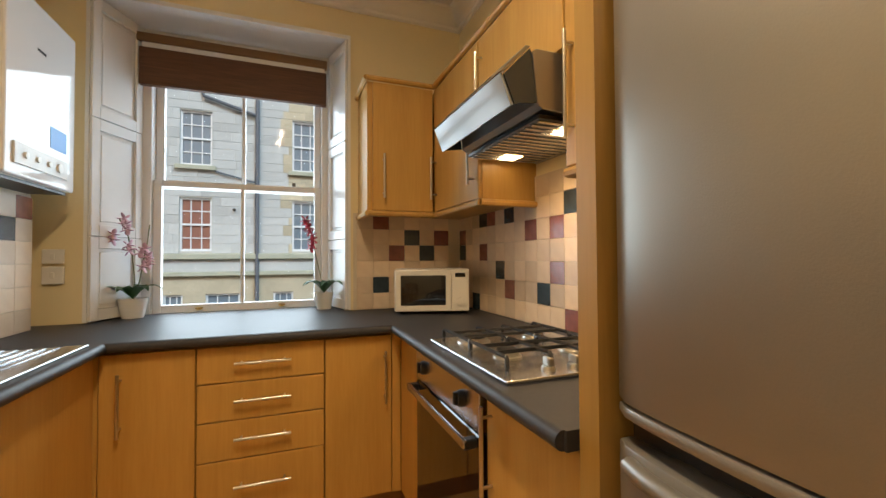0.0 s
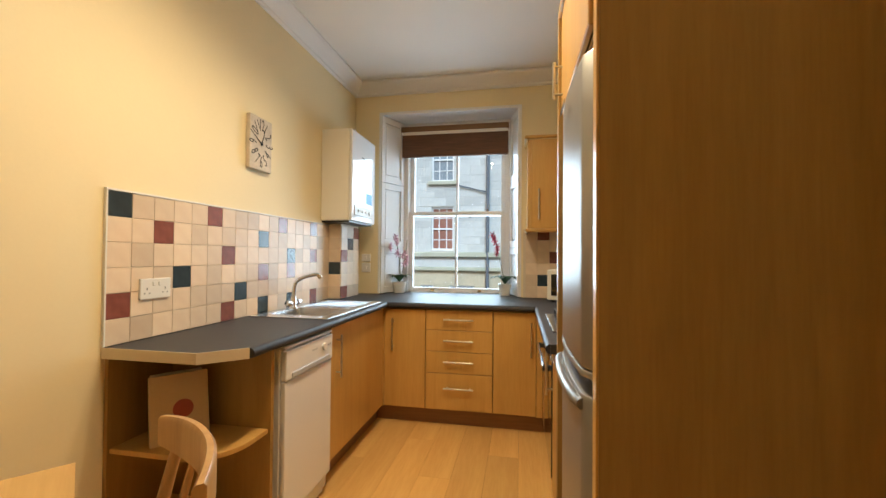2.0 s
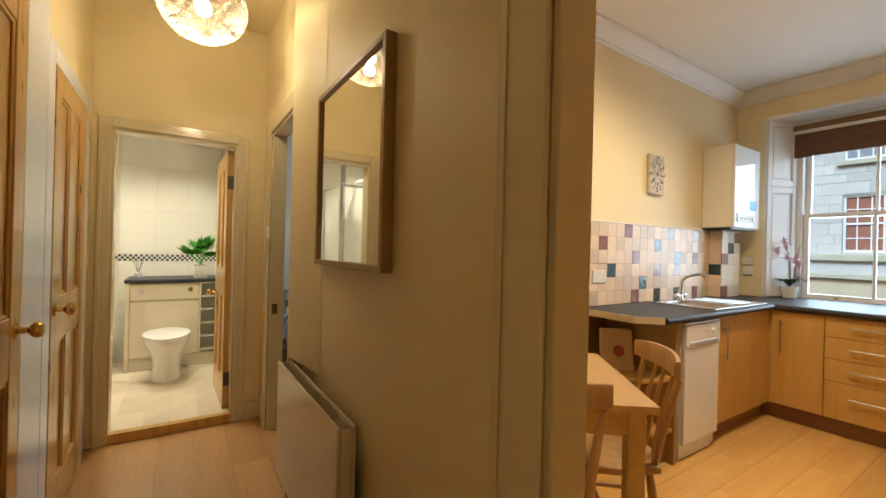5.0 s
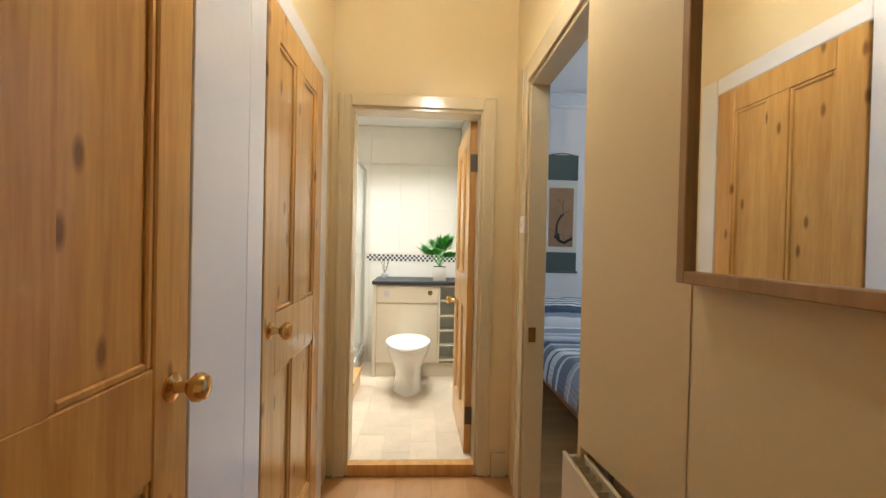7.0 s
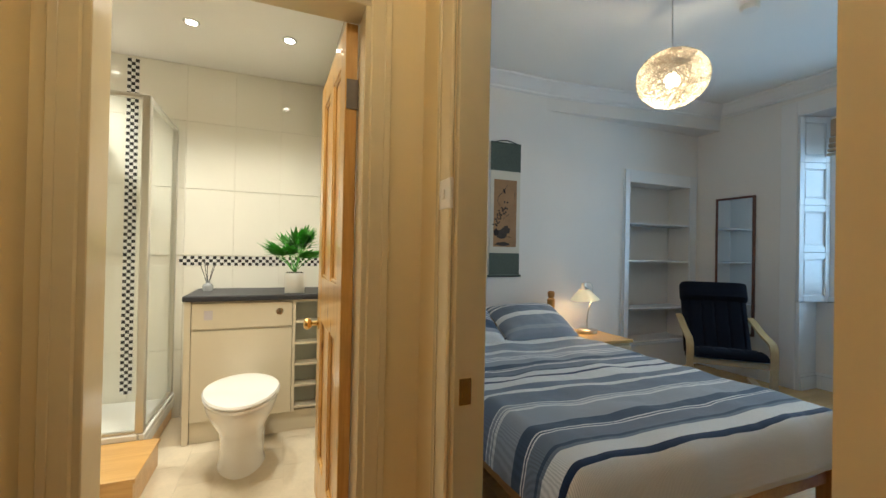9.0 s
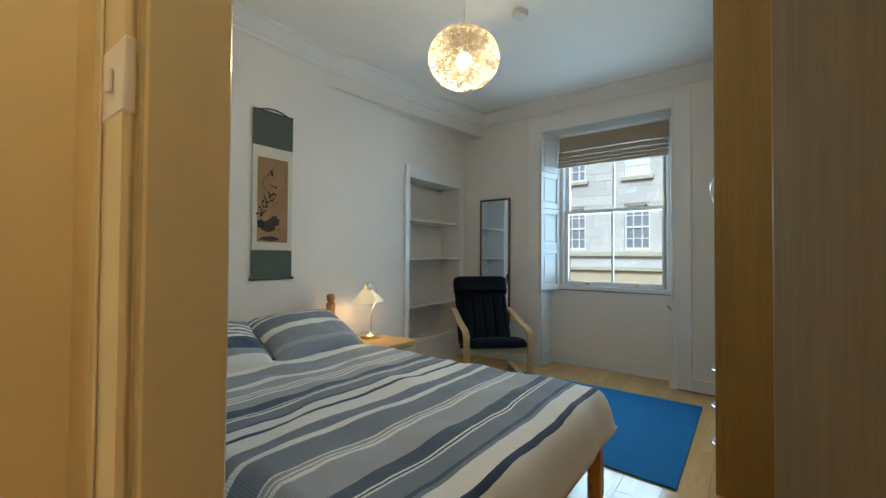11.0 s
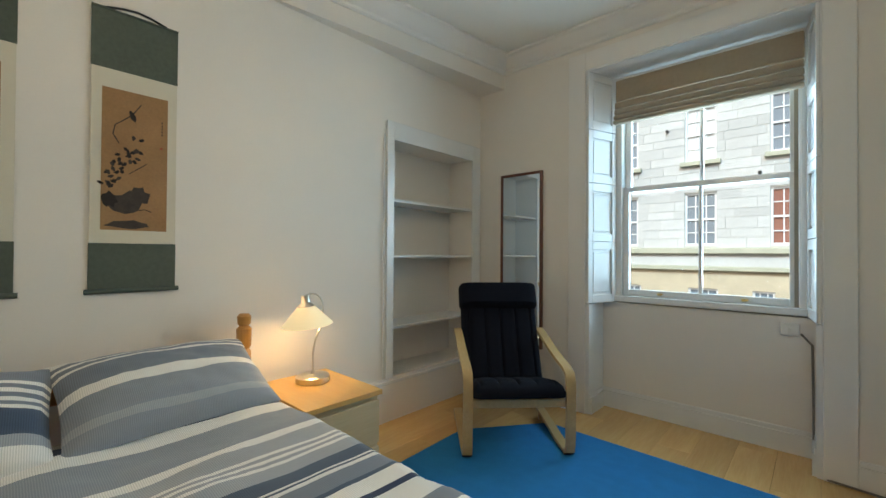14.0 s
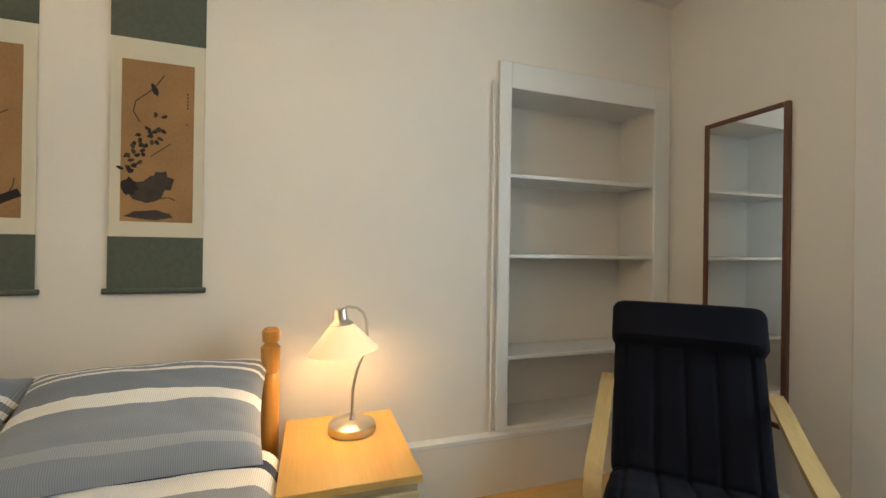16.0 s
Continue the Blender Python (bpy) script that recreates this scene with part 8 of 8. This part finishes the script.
# ---- tiles and floor planks ----
def tiling(name, label, origin, du, cols_n, rows_n, dark, red, size=0.1, rh=0.098, mesh_m=None):
    """A splashback of square tiles; origin: top corner; du: the way of the columns; each tile a piece of its own."""
    top = thing(name, label=label, category="tiles", kind="structure")
    n = Vector((-du[1], du[0], 0))
    for c in range(cols_n):
        for r in range(rows_n):
            col = "dark" if (c, r) in dark else ("red" if (c, r) in red else "cream")
            key = (name, col)
            if key not in BLK:
                BLK[key] = mesh("tile", bx((0.0007, 0, 0.0007), (size - 0.0007, 0.007, rh - 0.0007), 0.0009), TILE[col])
            o = new("tile", BLK[key])
            o.parent = top
            o.matrix_basis = Matrix(((du[0], n.x, 0, origin[0] + du[0] * size * c), (du[1], n.y, 0, origin[1] + du[1] * size * c), (0, 0, 1, origin[2] - rh * (r + 1)), (0, 0, 0, 1)))
    return top


TILE = {"cream": mat("cream_tile", (0.70, 0.58, 0.43), 0.32, var=0.10, scale=11, bump=0.06, bscale=30, coat=0.0, island=0.17, dark=(0.60, 0.44, 0.31)),
        "dark": mat("dark_slate_tile", (0.028, 0.045, 0.055), 0.22, var=0.25, scale=22, bump=0.05, bscale=40, coat=0.2),
        "red": mat("terracotta_tile", (0.26, 0.085, 0.065), 0.22, var=0.25, scale=18, bump=0.05, bscale=40, coat=0.2)}
GT = MATS["grout"]
structure("grout_west", [((KL, -0.17, 0.921), (KL + 0.003, 1.64, 1.510))], GT, "pale grout behind the wall tiles", "grout")
tiling("splashback_west", "cream wall tiles with scattered slate and terracotta tiles", (KL + 0.003, 1.63, 1.510), (0, -1), 18, 6,
       {(17, 0), (8, 1), (14, 3), (10, 4), (8, 5), (5, 2), (5, 5)}, {(15, 1), (12, 0), (11, 2), (8, 3), (6, 0), (5, 3), (11, 5), (17, 4), (2, 0), (2, 2), (2, 5)})
structure("tile_trim", [((KL, -0.1765, 0.9215), (KL + 0.013, -0.1705, 1.518)), ((KL, -0.17, 1.5105), (KL + 0.013, 1.64, 1.518))], M_PLASTIC, "white plastic tile edge trim", "trim")
structure("grout_east", [((KR - 0.003, 0.262, 0.921), (KR, NW - 0.001, 1.60))], GT, "pale grout behind the wall tiles", "grout")
eo = 0.253
def ec(y, z):
    return (int((y - eo) // 0.1), int((1.608 - z) // 0.098))
tiling("splashback_east", "cream wall tiles with scattered slate and terracotta tiles", (KR - 0.003, eo, 1.608), (0, 1), 19, 7,
       {ec(0.988, 1.484), ec(1.205, 1.075), ec(1.623, 1.185), ec(1.857, 0.985), ec(1.52, 1.476), ec(1.833, 1.487), ec(2.059, 1.294)},
       {ec(1.313, 1.386), ec(1.096, 1.382), ec(1.10, 1.18), ec(1.521, 1.081), ec(1.844, 1.289), ec(1.731, 1.49), ec(0.998, 0.971), ec(2.057, 1.396)})
structure("grout_north", [((0.52, NW - 0.003, 0.921), (KR - 0.004, NW, 1.51))], GT, "pale grout behind the wall tiles", "grout")
tiling("splashback_north", "cream wall tiles with slate and terracotta chequers behind the microwave", (1.139, NW - 0.003, 1.510), (-1, 0), 6, 6,
       {(2, 1), (1, 2), (4, 4)}, {(4, 0), (3, 2), (0, 1)})
tiling("boxing_tiles_side", "cream wall tiles on the pipe boxing", (-0.925, 2.0, 1.510), (0, -1), 3, 6, {(1, 1)}, {(2, 2), (2, 5), (0, 0)}, 0.12)
tiling("boxing_tiles_front", "cream wall tiles on the pipe boxing", (-0.925, 1.64, 1.510), (-1, 0), 1, 6, {(0, 3)}, set(), 0.1)


def planks(name, label, x0, x1, y0, y1, along, material, w_=0.19, ln=1.25, z=0.0):
    """Laminate boards with fine joints, each a piece of the floor."""
    top = thing(name, label=label, category="floor", kind="structure")
    a0, a1, c0, c1 = (x0, x1, y0, y1) if along == "x" else (y0, y1, x0, x1)
    r_ = 0
    c = c0
    while c < c1 - 0.005:
        cw = min(w_, c1 - c)
        a = a0 - ln * ((r_ * 0.37) % 1)
        while a < a1:
            p, q = max(a, a0), min(a + ln, a1)
            a += ln
            if q - p < 0.02:
                continue
            key = (along, round(q - p, 3), round(cw, 3), material.name)
            if key not in BLK:
                e = ((0.0004, 0.0004, -0.010), (q - p - 0.0004, cw - 0.0004, 0.0)) if along == "x" else ((0.0004, 0.0004, -0.010), (cw - 0.0004, q - p - 0.0004, 0.0))
                BLK[key] = mesh("plank", bx(*e, 0.0006), material)
            o = new("plank", BLK[key])
            o.parent, o.location = top, ((p, c, z) if along == "x" else (c, p, z))
        c += w_
        r_ += 1
    return top


planks("floor_kitchen", "golden beech laminate floor in the kitchen", KL, KR, KS - 0.002, NW, "y", M_FLOORK)
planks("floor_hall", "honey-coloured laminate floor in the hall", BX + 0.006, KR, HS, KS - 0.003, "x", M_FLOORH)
planks("floor_bedroom", "pale beech laminate floor in the bedroom", BL, -1.15, KS - 0.002, 2.43, "y", M_FLOORB)
planks("floor_bath_tiles", "pale stone-effect vinyl tiles on the bathroom floor", -4.03, BX - 0.05, -3.89, -2.032, "x", mat("stone_vinyl_tile", (0.70, 0.60, 0.44), 0.32, var=0.14, scale=7, bump=0.03, bscale=60, island=0.10), 0.16, 0.34, 0.0635)
